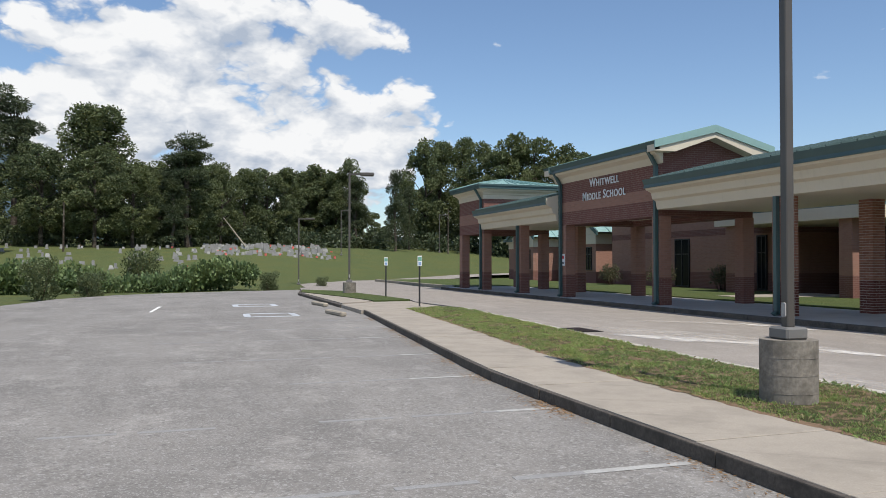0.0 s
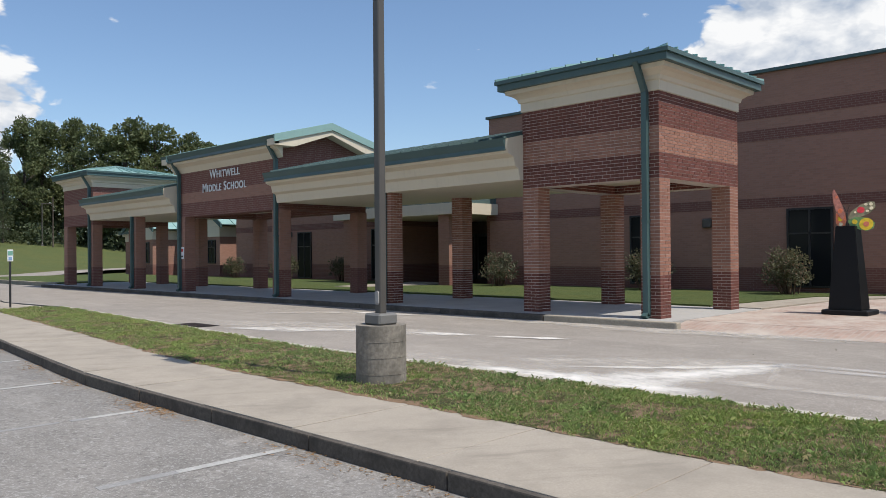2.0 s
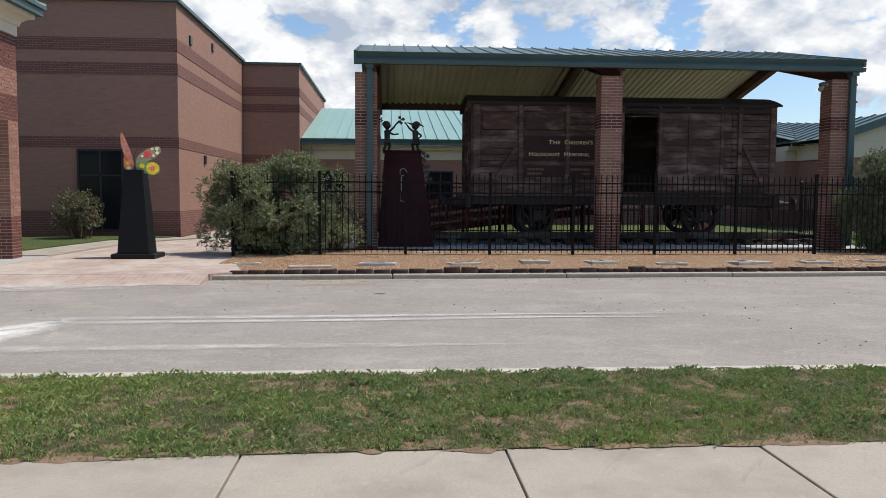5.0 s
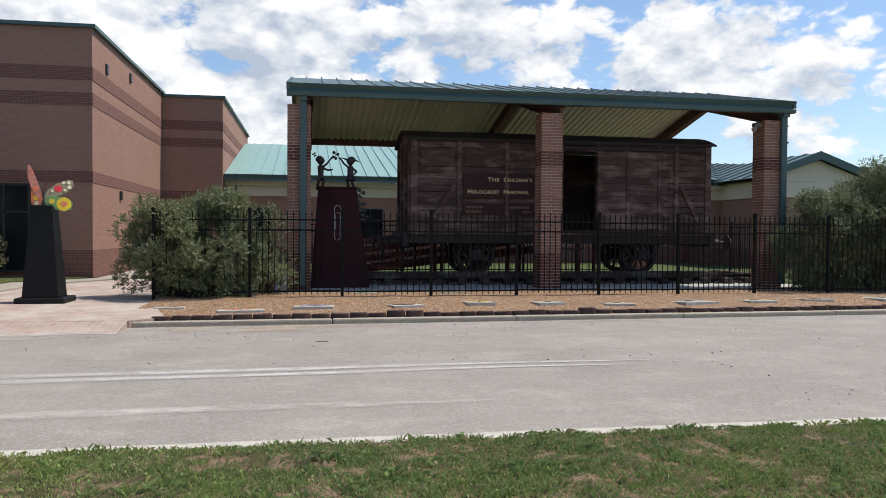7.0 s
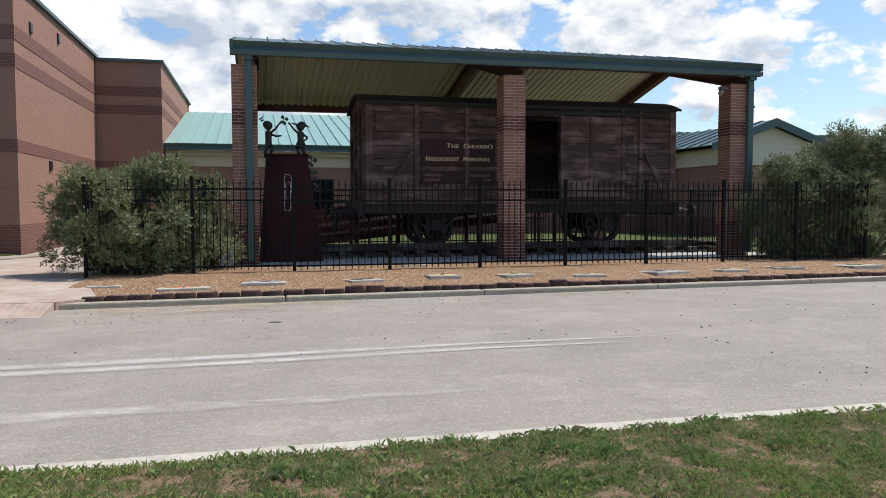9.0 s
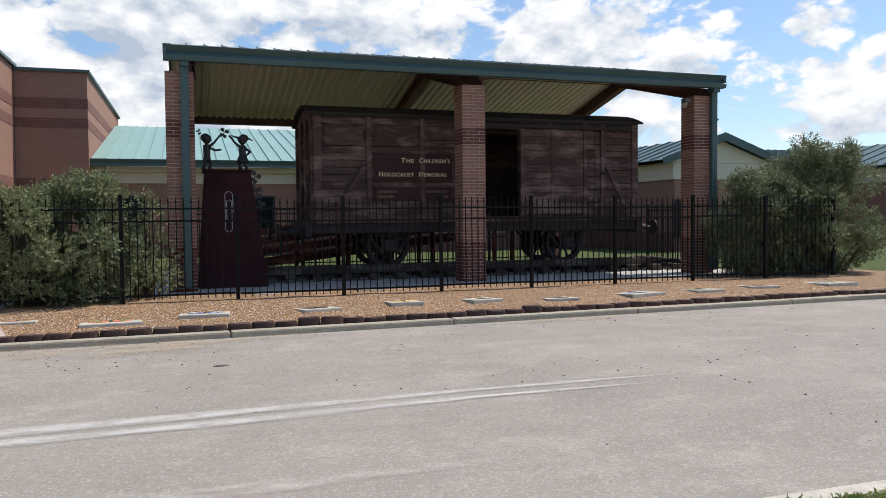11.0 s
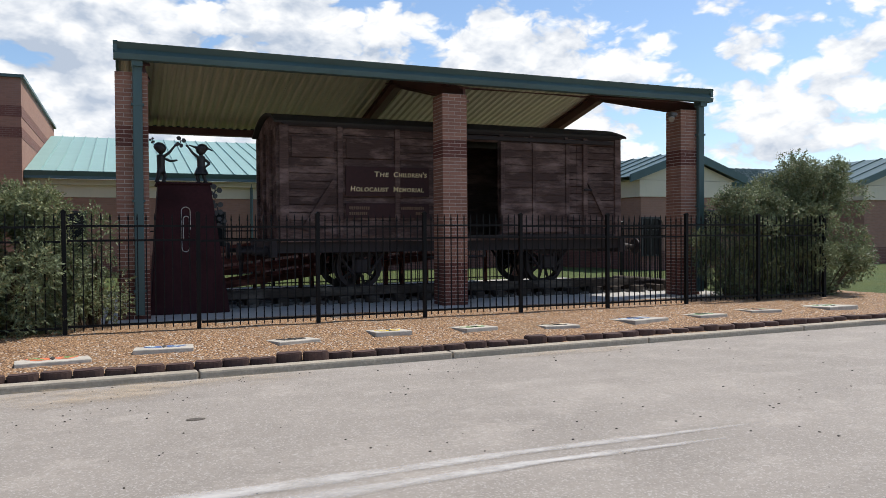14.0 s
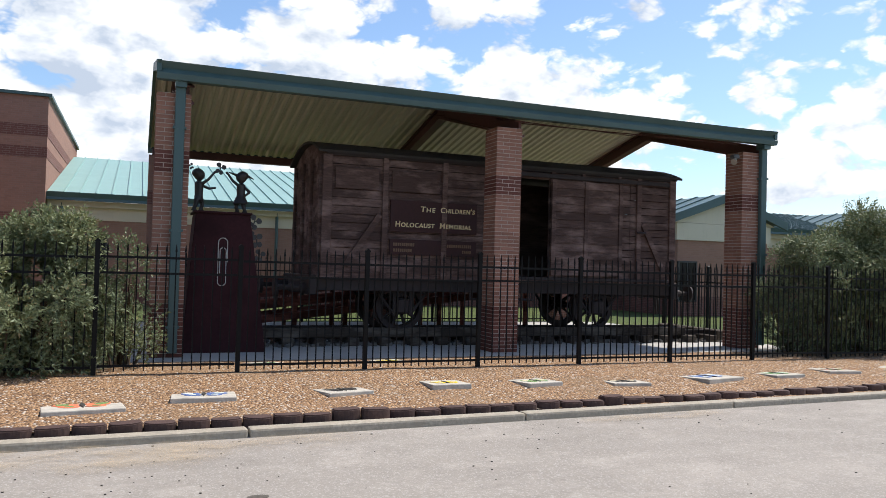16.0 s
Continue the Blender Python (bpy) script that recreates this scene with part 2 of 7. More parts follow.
def walk_mat(name, base):
    """Broomed concrete with tyre-dark smears and pale wear."""
    m = Mat(name, 0.88, spec=0.3)
    g = m.noise(65, 4, 0.7)
    c = m.mix(m.rng(g, 0.3, 0.7), tone(base, 0.88), tone(base, 1.12))
    r = m.node("ShaderNodeObjectInfo").outputs["Random"]
    c = m.mix(m.mul(r, 0.22), c, tone(base, 0.8))
    c = m.mix(m.mul(m.rng(m.noise(1.6, 6, 0.68), 0.44, 0.68), 0.7), c, tone(base, 0.68))
    turn = m.node("ShaderNodeMapping")
    turn.inputs["Rotation"].default_value = (0, 0, 0.6)
    m.link(m.pos, turn.inputs["Vector"])
    s = m.noise(1.5, 6, 0.7, (0.35, 2.2, 1), turn.outputs[0])
    c = m.mix(m.mul(m.rng(s, 0.57, 0.66), 0.45), c, tone(base, 0.55))
    c = m.mix(m.mul(m.rng(m.noise(5, 5, 0.7), 0.62, 0.72), 0.4), c, tone(base, 1.25))
    m.color(c).bump(g, 0.25, 0.003)
    return m.m


def paver_mat(name, base, dust):
    """Worn clay pavers laid flat, silted over with pale dust."""
    m = Mat(name, 0.9, spec=0.25)
    t = m.node("ShaderNodeTexBrick", Scale=1.0, Mortar_Size=0.008, Brick_Width=0.205, Row_Height=0.103, Bias=0.0, Mortar_Smooth=0.2)
    t.inputs["Color1"].default_value = (*tone(base, 0.88), 1)
    t.inputs["Color2"].default_value = (*tone(base, 1.14), 1)
    t.inputs["Mortar"].default_value = (*tone(dust, 0.82), 1)
    m.link(m.pos, t.inputs["Vector"])
    c = m.mix(m.rng(m.noise(0.9, 6, 0.68), 0.40, 0.64), t.outputs["Color"], dust)
    c = m.mix(m.mul(m.rng(m.noise(2.6, 6, 0.7), 0.5, 0.7), 0.6), c, tone(base, 0.9))
    g = m.noise(40, 4, 0.7)
    c = m.mix(m.mul(m.rng(g, 0.4, 0.7), 0.3), c, tone(dust, 0.7))
    m.color(c).bump(g, 0.4, 0.006)
    return m.m


def dust_mat(name, base, lo, hi, most):
    """Thin dust through which the road shows."""
    m = Mat(name, 0.95, spec=0.1)
    m.color(base)
    n = m.noise(3.2, 7, 0.7, (1.0, 0.6, 1))
    t = m.node("ShaderNodeBsdfTransparent")
    mx = m.node("ShaderNodeMixShader")
    thick = m.node("ShaderNodeAttribute")
    thick.attribute_name = "thick"
    m.link(m.mul(m.mul(m.rng(n, lo, hi), most), thick.outputs["Fac"]), mx.inputs[0])
    m.link(t.outputs[0], mx.inputs[1])
    m.link(m.b.outputs[0], mx.inputs[2])
    m.link(mx.outputs[0], m.nt.nodes["Material Output"].inputs[0])
    return m.m


def gravel_mat(name):
    m = Mat(name, 0.85, spec=0.3)
    v = m.voronoi(38)
    sep = m.node("ShaderNodeSeparateColor")
    m.link(v.outputs["Color"], sep.inputs[0])
    c = m.mix(sep.outputs[0], (0.22, 0.11, 0.048), (0.52, 0.33, 0.18))
    c = m.mix(m.rng(sep.outputs[1], 0.86, 0.92), c, (0.62, 0.56, 0.48))
    c = m.mix(m.rng(v.outputs["Distance"], 0.4, 0.75), c, (0.09, 0.05, 0.03))
    c = m.mix(m.mul(m.rng(m.noise(0.7, 5, 0.6), 0.5, 0.75), 0.5), c, (0.22, 0.15, 0.09))
    inv = m.node("ShaderNodeMath")
    inv.operation = "SUBTRACT"
    inv.inputs[0].default_value = 1.0
    m.link(v.outputs["Distance"], inv.inputs[1])
    m.color(c).bump(inv.outputs[0], 0.9, 0.02)
    return m.m


def plain(name, base, rough=0.6, metal=0.0, var=0.12, scale=14):
    m = Mat(name, rough, metal)
    c = m.mix(m.rng(m.noise(scale, 4), 0.3, 0.7), tone(base, 1 - var), tone(base, 1 + var))
    m.color(c)
    return m.m


M = {}
M["lot"] = asphalt("worn_asphalt", (0.285, 0.266, 0.242), (0.47, 0.455, 0.43), 0.66, 0.85)
M["road"] = asphalt("pale_asphalt", (0.318, 0.283, 0.246), (0.52, 0.49, 0.45), 0.86, 0.5)
M["walk"] = walk_mat("sidewalk_concrete", (0.37, 0.325, 0.266))
M["slab"] = speckled("porch_concrete", (0.40, 0.385, 0.36), 40, 0.18, stain=0.85)
M["white_stone"] = speckled("cast_stone", (0.48, 0.44, 0.375), 30, 0.3, stain=0.7, stain_scale=6)
M["kerb"] = speckled("kerb_concrete", (0.35, 0.305, 0.24), 30, 0.5, stain=0.78, stain_scale=3)
M["kerb_dark"] = speckled("dark_kerb", (0.10, 0.085, 0.07), 30, 0.6, stain=0.5, stain_scale=3)
M["joint"] = speckled("joint_dirt", (0.055, 0.046, 0.036), 30, 0.4)
M["base_concrete"] = speckled("lamp_base_concrete", (0.225, 0.2, 0.165), 22, 0.6, stain=0.5, stain_scale=4, relief=0.6)
M["plaza"] = paver_mat("pinkish_pavers", (0.37, 0.262, 0.212), (0.50, 0.44, 0.38))
M["brick_dark"] = brick_piece("dark_brick", (0.14, 0.05, 0.037), False)
M["brick_dark_o"] = brick_piece("dark_brick_single", (0.14, 0.05, 0.037), True)
M["brick_light"] = brick_piece("light_brick", (0.29, 0.14, 0.096), False)
M["brick_light_o"] = brick_piece("light_brick_single", (0.29, 0.14, 0.096), True)
M["mortar"] = speckled("mortar", (0.52, 0.44, 0.385), 70, 0.3)
M["wall_light"] = brick_wall("tan_brickwork", (0.305, 0.168, 0.125), (0.29, 0.185, 0.147))
M["wall_dark"] = brick_wall("maroon_brickwork", (0.172, 0.078, 0.063), (0.26, 0.18, 0.15))
M["green_trim"] = painted_metal("green_trim", (0.052, 0.094, 0.092), 0.45)
M["green_roof"] = painted_metal("green_roof", (0.225, 0.36, 0.335), 0.5, 1.1)
M["green_deep"] = painted_metal("green_roof_deep", (0.075, 0.115, 0.11), 0.38)
M["cream"] = painted_metal("cream_trim", (0.60, 0.53, 0.41), 0.6, 1.06)
M["soffit"] = painted_metal("cream_deck", (0.55, 0.49, 0.37), 0.55, 1.08)
M["steel_red"] = painted_metal("red_oxide_steel", (0.085, 0.032, 0.028), 0.6)
M["bronze"] = painted_metal("dark_bronze_pole", (0.075, 0.068, 0.06), 0.42, 1.25)
M["cover_grey"] = painted_metal("weathered_cover", (0.15, 0.145, 0.135), 0.5, 1.25)
M["iron"] = painted_metal("black_iron", (0.0055, 0.005, 0.005), 0.6, 1.4, 0.0, 0.16)
M["wagon"] = old_wood("weathered_boards", (0.138, 0.085, 0.072))
M["wagon_iron"] = painted_metal("wagon_iron", (0.022, 0.015, 0.014), 0.75, 1.6)
M["wagon_roof"] = speckled("wagon_roof_felt", (0.04, 0.034, 0.03), 20, 0.4)
M["ramp"] = old_wood("stained_ramp_timber", (0.15, 0.05, 0.038))
M["tie"] = old_wood("railway_sleeper", (0.07, 0.055, 0.045))
M["ballast"] = speckled("ballast_stone", (0.13, 0.12, 0.11), 9, 0.7, stain=0.6, stain_scale=7, relief=0.8)
M["rust"] = speckled("rusted_steel", (0.040, 0.013, 0.015), 18, 0.4, 0.8, 0.6, 0.2, 2.2, 0.15)
M["statue"] = plain("statue_dark", (0.02, 0.016, 0.015), 0.5)
M["granite"] = speckled("black_granite", (0.010, 0.010, 0.011), 70, 0.6, 0.5, 0.8, 0.1, spec=0.2)
M["white_paint"] = speckled("white_paint", (0.78, 0.77, 0.73), 30, 0.1)
M["worn_line"] = speckled("worn_line_paint", (0.42, 0.41, 0.385), 60, 0.35, stain=0.7, stain_scale=5)
M["faint_line"] = speckled("faint_line_paint", (0.29, 0.284, 0.274), 60, 0.4, stain=0.85, stain_scale=4)
M["dust_thin"] = dust_mat("thin_dust", (0.62, 0.58, 0.52), 0.34, 0.66, 0.65)
M["dust_thick"] = dust_mat("thick_dust", (0.75, 0.72, 0.67), 0.24, 0.54, 0.9)
M["line_thin"] = dust_mat("rubbed_line", (0.60, 0.58, 0.55), 0.24, 0.58, 0.72)
M["sand"] = dust_mat("washed_sand", (0.50, 0.40, 0.28), 0.38, 0.7, 0.6)
M["blue_line"] = speckled("blue_line_paint", (0.52, 0.55, 0.58), 60, 0.35, stain=0.7, stain_scale=5)
M["gold"] = plain("cream_gold_letters", (0.72, 0.58, 0.33), 0.5)
M["board"] = plain("maroon_board", (0.04, 0.014, 0.013), 0.85)
M["paver"] = speckled("red_block", (0.08, 0.046, 0.038), 26, 0.5, stain=0.6, stain_scale=6, relief=0.8)
M["bare_soil"] = speckled("bare_soil", (0.23, 0.155, 0.10), 60, 0.6, 0.95, 0.6, 0.6, 5.0, 0.1)
M["gravel"] = gravel_mat("pea_gravel")
M["lawn"] = lawn_mat("lawn", (0.086, 0.116, 0.042), (0.17, 0.13, 0.06), 0.74)
# verge green is darkened to paint in shade between the blades
M["verge"] = lawn_mat("patchy_verge", (0.082, 0.084, 0.036), (0.25, 0.17, 0.11), 0.49, 6.0)
M["meadow"] = lawn_mat("meadow", (0.098, 0.122, 0.046), (0.17, 0.15, 0.06), 0.8)
M["blade"] = leaf_mat("grass_blade", (0.29, 0.385, 0.14), (0.52, 0.42, 0.25), 0.78)
M["leaf_oak"] = leaf_mat("oak_leaf", (0.108, 0.136, 0.064), (0.10, 0.10, 0.03))
M["leaf_pine"] = leaf_mat("pine_needle", (0.066, 0.088, 0.048), (0.05, 0.06, 0.02))
M["leaf_willow"] = leaf_mat("narrow_leaf", (0.16, 0.192, 0.105), (0.28, 0.22, 0.12), 0.93)
M["leaf_rose"] = leaf_mat("shrub_leaf", (0.105, 0.11, 0.068), (0.34, 0.16, 0.13))
M["leaf_kudzu"] = leaf_mat("vine_leaf", (0.145, 0.205, 0.09), (0.12, 0.16, 0.05))
M["litter"] = leaf_mat("dry_litter", (0.26, 0.16, 0.08), (0.34, 0.24, 0.13))
M["bark"] = old_wood("bark", (0.10, 0.08, 0.062), along=(6, 6, 1))
M["stem"] = plain("stem", (0.10, 0.065, 0.04), 0.9)
M["glass"] = Mat("dark_glass", 0.12, 0.0, 0.12).color((0.012, 0.014, 0.016)).m
M["frame_dark"] = plain("dark_window_frame", (0.02, 0.02, 0.022), 0.4)
# near-black colour stands for the shade deep in the entrance
M["entry_shade"] = plain("shaded_entry_wall", (0.05, 0.03, 0.026), 0.8)
M["marble"] = speckled("grave_marble", (0.42, 0.41, 0.38), 20, 0.3)
M["granite_grey"] = speckled("grave_granite", (0.27, 0.265, 0.255), 20, 0.3)
M["flower"] = plain("grave_flowers", (0.55, 0.12, 0.10), 0.8, var=0.5, scale=6)
# blue-grey instead of wood green: distance haze painted into the colour
M["hill"] = plain("hazed_hill", (0.10, 0.15, 0.19), 0.95, var=0.25, scale=0.02)
M["sign_white"] = plain("sign_white", (0.75, 0.76, 0.76), 0.5)
M["sign_green"] = plain("sign_green", (0.16, 0.34, 0.26), 0.5)
M["sign_blue"] = plain("sign_blue", (0.22, 0.34, 0.52), 0.5)
M["sign_red"] = plain("sign_red", (0.5, 0.05, 0.05), 0.5)
for k, c in (("w_orange", (0.70, 0.20, 0.10)), ("w_olive", (0.24, 0.21, 0.12)), ("w_yellow", (0.80, 0.55, 0.03)), ("w_green", (0.16, 0.30, 0.10)), ("w_red", (0.62, 0.04, 0.05)),
             ("w_cream", (0.72, 0.62, 0.42)), ("w_dark", (0.05, 0.045, 0.04)), ("w_blue", (0.10, 0.16, 0.36)), ("w_pale", (0.62, 0.66, 0.58)), ("w_brick", (0.48, 0.2, 0.16))):
    M[k] = plain("paint_" + k[2:], c, 0.5, var=0.25, scale=18)

# ---- mesh helpers ----
BOX = ((0, 3, 2, 1), (4, 5, 6, 7), (0, 1, 5, 4), (1, 2, 6, 5), (2, 3, 7, 6), (3, 0, 4, 7))


def box(bm, x0, x1, y0, y1, z0, z1, mat=None):
    """A box in bm; mat: a matrix for its corners."""
    co = [(x0, y0, z0), (x1, y0, z0), (x1, y1, z0), (x0, y1, z0), (x0, y0, z1), (x1, y0, z1), (x1, y1, z1), (x0, y1, z1)]
    vs = [bm.verts.new(mat @ Vector(c) if mat else c) for c in co]
    for f in BOX:
        bm.faces.new([vs[i] for i in f])


def soft_box(x0, x1, y0, y1, z0, z1, r=0.01, seg=1):
    bm = bmesh.new()
    box(bm, x0, x1, y0, y1, z0, z1)
    bmesh.ops.bevel(bm, geom=bm.edges[:], offset=r, segments=seg, affect="EDGES", profile=0.6)
    return bm


def one_box(*a):
    bm = bmesh.new()
    box(bm, *a)
    return bm


def rod(bm, a, b, r0, r1=None, n=8):
    """A tapered rod from a to b."""
    a, b = Vector(a), Vector(b)
    r1 = r0 if r1 is None else r1
    q = (b - a).to_track_quat("Z", "Y")
    rings = []
    for p, r in ((a, r0), (b, r1)):
        rings.append([bm.verts.new(p + q @ Vector((math.cos(i * math.tau / n) * r, math.sin(i * math.tau / n) * r, 0))) for i in range(n)])
    for i in range(n):
        bm.faces.new((rings[0][i], rings[0][(i + 1) % n], rings[1][(i + 1) % n], rings[1][i]))
    bm.faces.new(rings[0][::-1])
    bm.faces.new(rings[1])


def prism(bm, outline, axis, lo, hi):
    """An outline of 2D points drawn out along axis from lo to hi (x: outline is y, z; y: x, z; z: x, y)."""
    def at(p, v):
        return {"x": (v, p[0], p[1]), "y": (p[0], v, p[1]), "z": (p[0], p[1], v)}[axis]
    a = [bm.verts.new(at(p, lo)) for p in outline]
    b = [bm.verts.new(at(p, hi)) for p in outline]
    n = len(outline)
    for i in range(n):
        bm.faces.new((a[i], a[(i + 1) % n], b[(i + 1) % n], b[i]))
    bm.faces.new(a[::-1])
    bm.faces.new(b)
    bmesh.ops.recalc_face_normals(bm, faces=bm.faces[:])


def ball(bm, c, r, sub=1, scale=(1, 1, 1)):
    bmesh.ops.create_icosphere(bm, subdivisions=sub, radius=1, matrix=Matrix.Translation(c) @ Matrix.Diagonal((r * scale[0], r * scale[1], r * scale[2], 1)))


def mesh_of(name, bm, material, smooth=False):
    me = bpy.data.meshes.new(name)
    bm.to_mesh(me)
    bm.free()
    me.materials.append(material)
    if smooth:
        for p in me.polygons:
            p.use_smooth = True
    return me


def part(name, bm, material, parent=None, label="", smooth=False):
    """Links a bmesh as one mesh object, under a thing or a part when given."""
    ob = new(name, mesh_of(name, bm, material, smooth))
    ob.parent = parent
    if label:
        ob["label"] = label
    return ob


def part_mesh(name, me, parent=None, m=None):
    ob = new(name, me)
    ob.parent = parent
    if m is not None:
        ob.matrix_basis = m
    return ob


def thing(name, label, category, group="", at=(0, 0, 0), kind=""):
    e = new(name)
    e.empty_display_size = 0.2
    e.matrix_basis = Matrix.Translation(at)
    return tagged(e, label, category, group, kind)


def setting(name, bm, material, label="", category="", smooth=False):
    return tagged(part(name, bm, material, None, "", smooth), label, category, "", "structure")


def raw_mesh(name, verts, faces, material):
    me = bpy.data.meshes.new(name)
    me.from_pydata(verts, [], faces)
    me.update()
    me.materials.append(material)
    return me


def boxes_mesh(name, boxes, material):
    """Many boxes (x0, x1, y0, y1, z0, z1) as one mesh."""
    b = np.array(boxes, float)
    idx = np.array([(0, 2, 4), (1, 2, 4), (1, 3, 4), (0, 3, 4), (0, 2, 5), (1, 2, 5), (1, 3, 5), (0, 3, 5)])
    v = b[:, idx].reshape(-1, 3)
    f = (np.array(BOX)[None] + 8 * np.arange(len(b))[:, None, None]).reshape(-1, 4)
    return raw_mesh(name, v.tolist(), f.tolist(), material)


def letters(text, size, at, parent, material, name="lettering", width=None, bold=0.006, slant=0.0, caps=True):
    """Raised letters on a face that looks towards -x; at is the middle of the line."""
    cu = bpy.data.curves.new(name, "FONT")
    cu.body, cu.size, cu.align_x, cu.align_y, cu.extrude, cu.offset = text, size, "CENTER", "CENTER", 0.008, bold
    cu.shear = slant
    cu.small_caps_scale = 0.8
    cu.space_character = 1.12
    for k, ch in enumerate(text):
        cu.body_format[k].use_small_caps = caps and ch.islower()
    cu.materials.append(material)
    ob = new(name, cu)
    bpy.context.view_layer.update()
    w = ob.dimensions.x
    s = width / w if width and w > 0 else 1.0
    ob.matrix_basis = pose(*at, 90, 0, -90) @ Matrix.Diagonal((s, 1, 1, 1))
    ob.parent = parent
    return ob


def brick_skin(x0, x1, y0, y1, z0, z1, faces="wens", off=0):
    """Brick boxes on the faces of an upright block: w is -x, e +x, s -y, n +y."""
    out = {f: [] for f in faces}
    rows = max(1, round((z1 - z0) / 0.0677))
    h = (z1 - z0) / rows
    p = 0.007
    for r in range(rows):
        a, b = z0 + r * h + 0.0062, z0 + (r + 1) * h - 0.0062
        for f in faces:
            lo, hi = (y0, y1) if f in "we" else (x0, x1)
            n = max(1, round((hi - lo) / 0.203))
            w = (hi - lo) / n
            edges = [lo + (i + (0.5 if (r + off) % 2 else 0.0)) * w for i in range(-1, n + 1)] + [hi]
            edges = sorted({min(hi, max(lo, e)) for e in edges})
            for u, v in zip(edges, edges[1:]):
                if v - u < 0.03:
                    continue
                u2, v2 = u + 0.006, v - 0.006
                if u <= lo + 1e-6:
                    u2 = lo - (p if f in "we" else 0)
                if v >= hi - 1e-6:
                    v2 = hi + (p if f in "we" else 0)
                j = random.uniform(-0.0015, 0.0015)
                out[f].append({"w": (x0 - p - j, x0 + 0.02, u2, v2, a, b), "e": (x1 - 0.02, x1 + p + j, u2, v2, a, b),
                               "s": (u2, v2, y0 - p - j, y0 + 0.02, a, b), "n": (u2, v2, y1 - 0.02, y1 + p + j, a, b)}[f])
    return out


def brick_block(parent, x0, x1, y0, y1, z0, z1, tone_name, faces="wens", single="", off=0, name="brick"):
    """A mortar core with its bricks; those on the face `single` are objects of their own."""
    part("mortar_core", one_box(x0, x1, y0, y1, z0, z1), M["mortar"], parent)
    rest = []
    for f, bs in brick_skin(x0, x1, y0, y1, z0, z1, faces, off).items():
        if f in single:
            shared = {}
            for b in bs:
                size = tuple(round(b[i + 1] - b[i], 3) for i in (0, 2, 4))
                if size not in shared:
                    s = [d / 2 for d in size]
                    shared[size] = boxes_mesh("brick", [(-s[0], s[0], -s[1], s[1], -s[2], s[2])], M[tone_name + "_o"])
                part_mesh("brick", shared[size], parent, Matrix.Translation([(b[i] + b[i + 1]) / 2 for i in (0, 2, 4)]))
        else:
            rest += bs
    if rest:
        ob = part_mesh("brickwork", boxes_mesh("brickwork", rest, M[tone_name]), parent)
        ob["kind"] = "stuff"

# ---- ground ----
LOT_Z, WALK_Z, ROAD_Z, PAVE_Z = -0.25, -0.12, -0.125, 0.0


def smooth(t):
    t = max(0.0, min(1.0, t))
    return t * t * (3 - 2 * t)


def bend(y):
    """How far the sidewalk, verge and road edge swing towards the school beyond y = 10."""
    d = y - 10.0
    return 0.0 if d < 0 else (0.0215 * d * d if d < 2.33 else 0.117 + 0.1 * (d - 2.33))


def lean_of(y):
    """The turn of that swing in degrees, for slabs and stones laid along it."""
    return -math.degrees(math.atan(bend(y + 0.5) - bend(y - 0.5)))


def verge_left(y):
    return 5.0 + 0.11 * smooth((5.0 - y) / 4.0) + bend(y)


def verge_right(y):
    return 6.97 + 0.85 * bend(y)


def rise(x, y):
    """Height of the open land beyond the paved parts."""
    d = max(y - 56 - 0.45 * max(0.0, min(x, 60.0) - 8), (x - 75) * 0.5)
    h = -0.32 + 3.6 * smooth(d / 42.0) + 2.5 * smooth((d - 45) / 60.0)
    if -26 < x < 60 and -70 < y < 56:
        h = min(h, -0.36)
    return h + 0.12 * noise.noise((x * 0.05, y * 0.05, 0)) * smooth(d / 20.0)


def sheet(name, xs, ys, fn, material):
    v = [(x, y, fn(x, y)) for y in ys for x in xs]
    n = len(xs)
    f = [(j * n + i, j * n + i + 1, (j + 1) * n + i + 1, (j + 1) * n + i) for j in range(len(ys) - 1) for i in range(n - 1)]
    me = raw_mesh(name, v, f, material)
    for p in me.polygons:
        p.use_smooth = True
    return new(name, me)


def steps(*runs):
    out = []
    for a, b, n in runs:
        out += [a + (b - a) * i / n for i in range(n)]
    return out + [runs[-1][1]]


g = sheet("ground", steps((-2500, -300, 6), (-300, -60, 12), (-60, 100, 64), (100, 400, 12), (400, 2500, 6)),
          steps((-2500, -300, 6), (-300, -70, 10), (-70, 40, 30), (40, 170, 60), (170, 500, 12), (500, 2500, 6)), rise, M["meadow"])
tagged(g, "rolling green meadow reaching to the woods", "ground", kind="structure")


def slab_of(name, outline, z0, z1, material, label, category):
    bm = bmesh.new()
    prism(bm, outline, "z", z0, z1)
    return setting(name, bm, material, label, category)


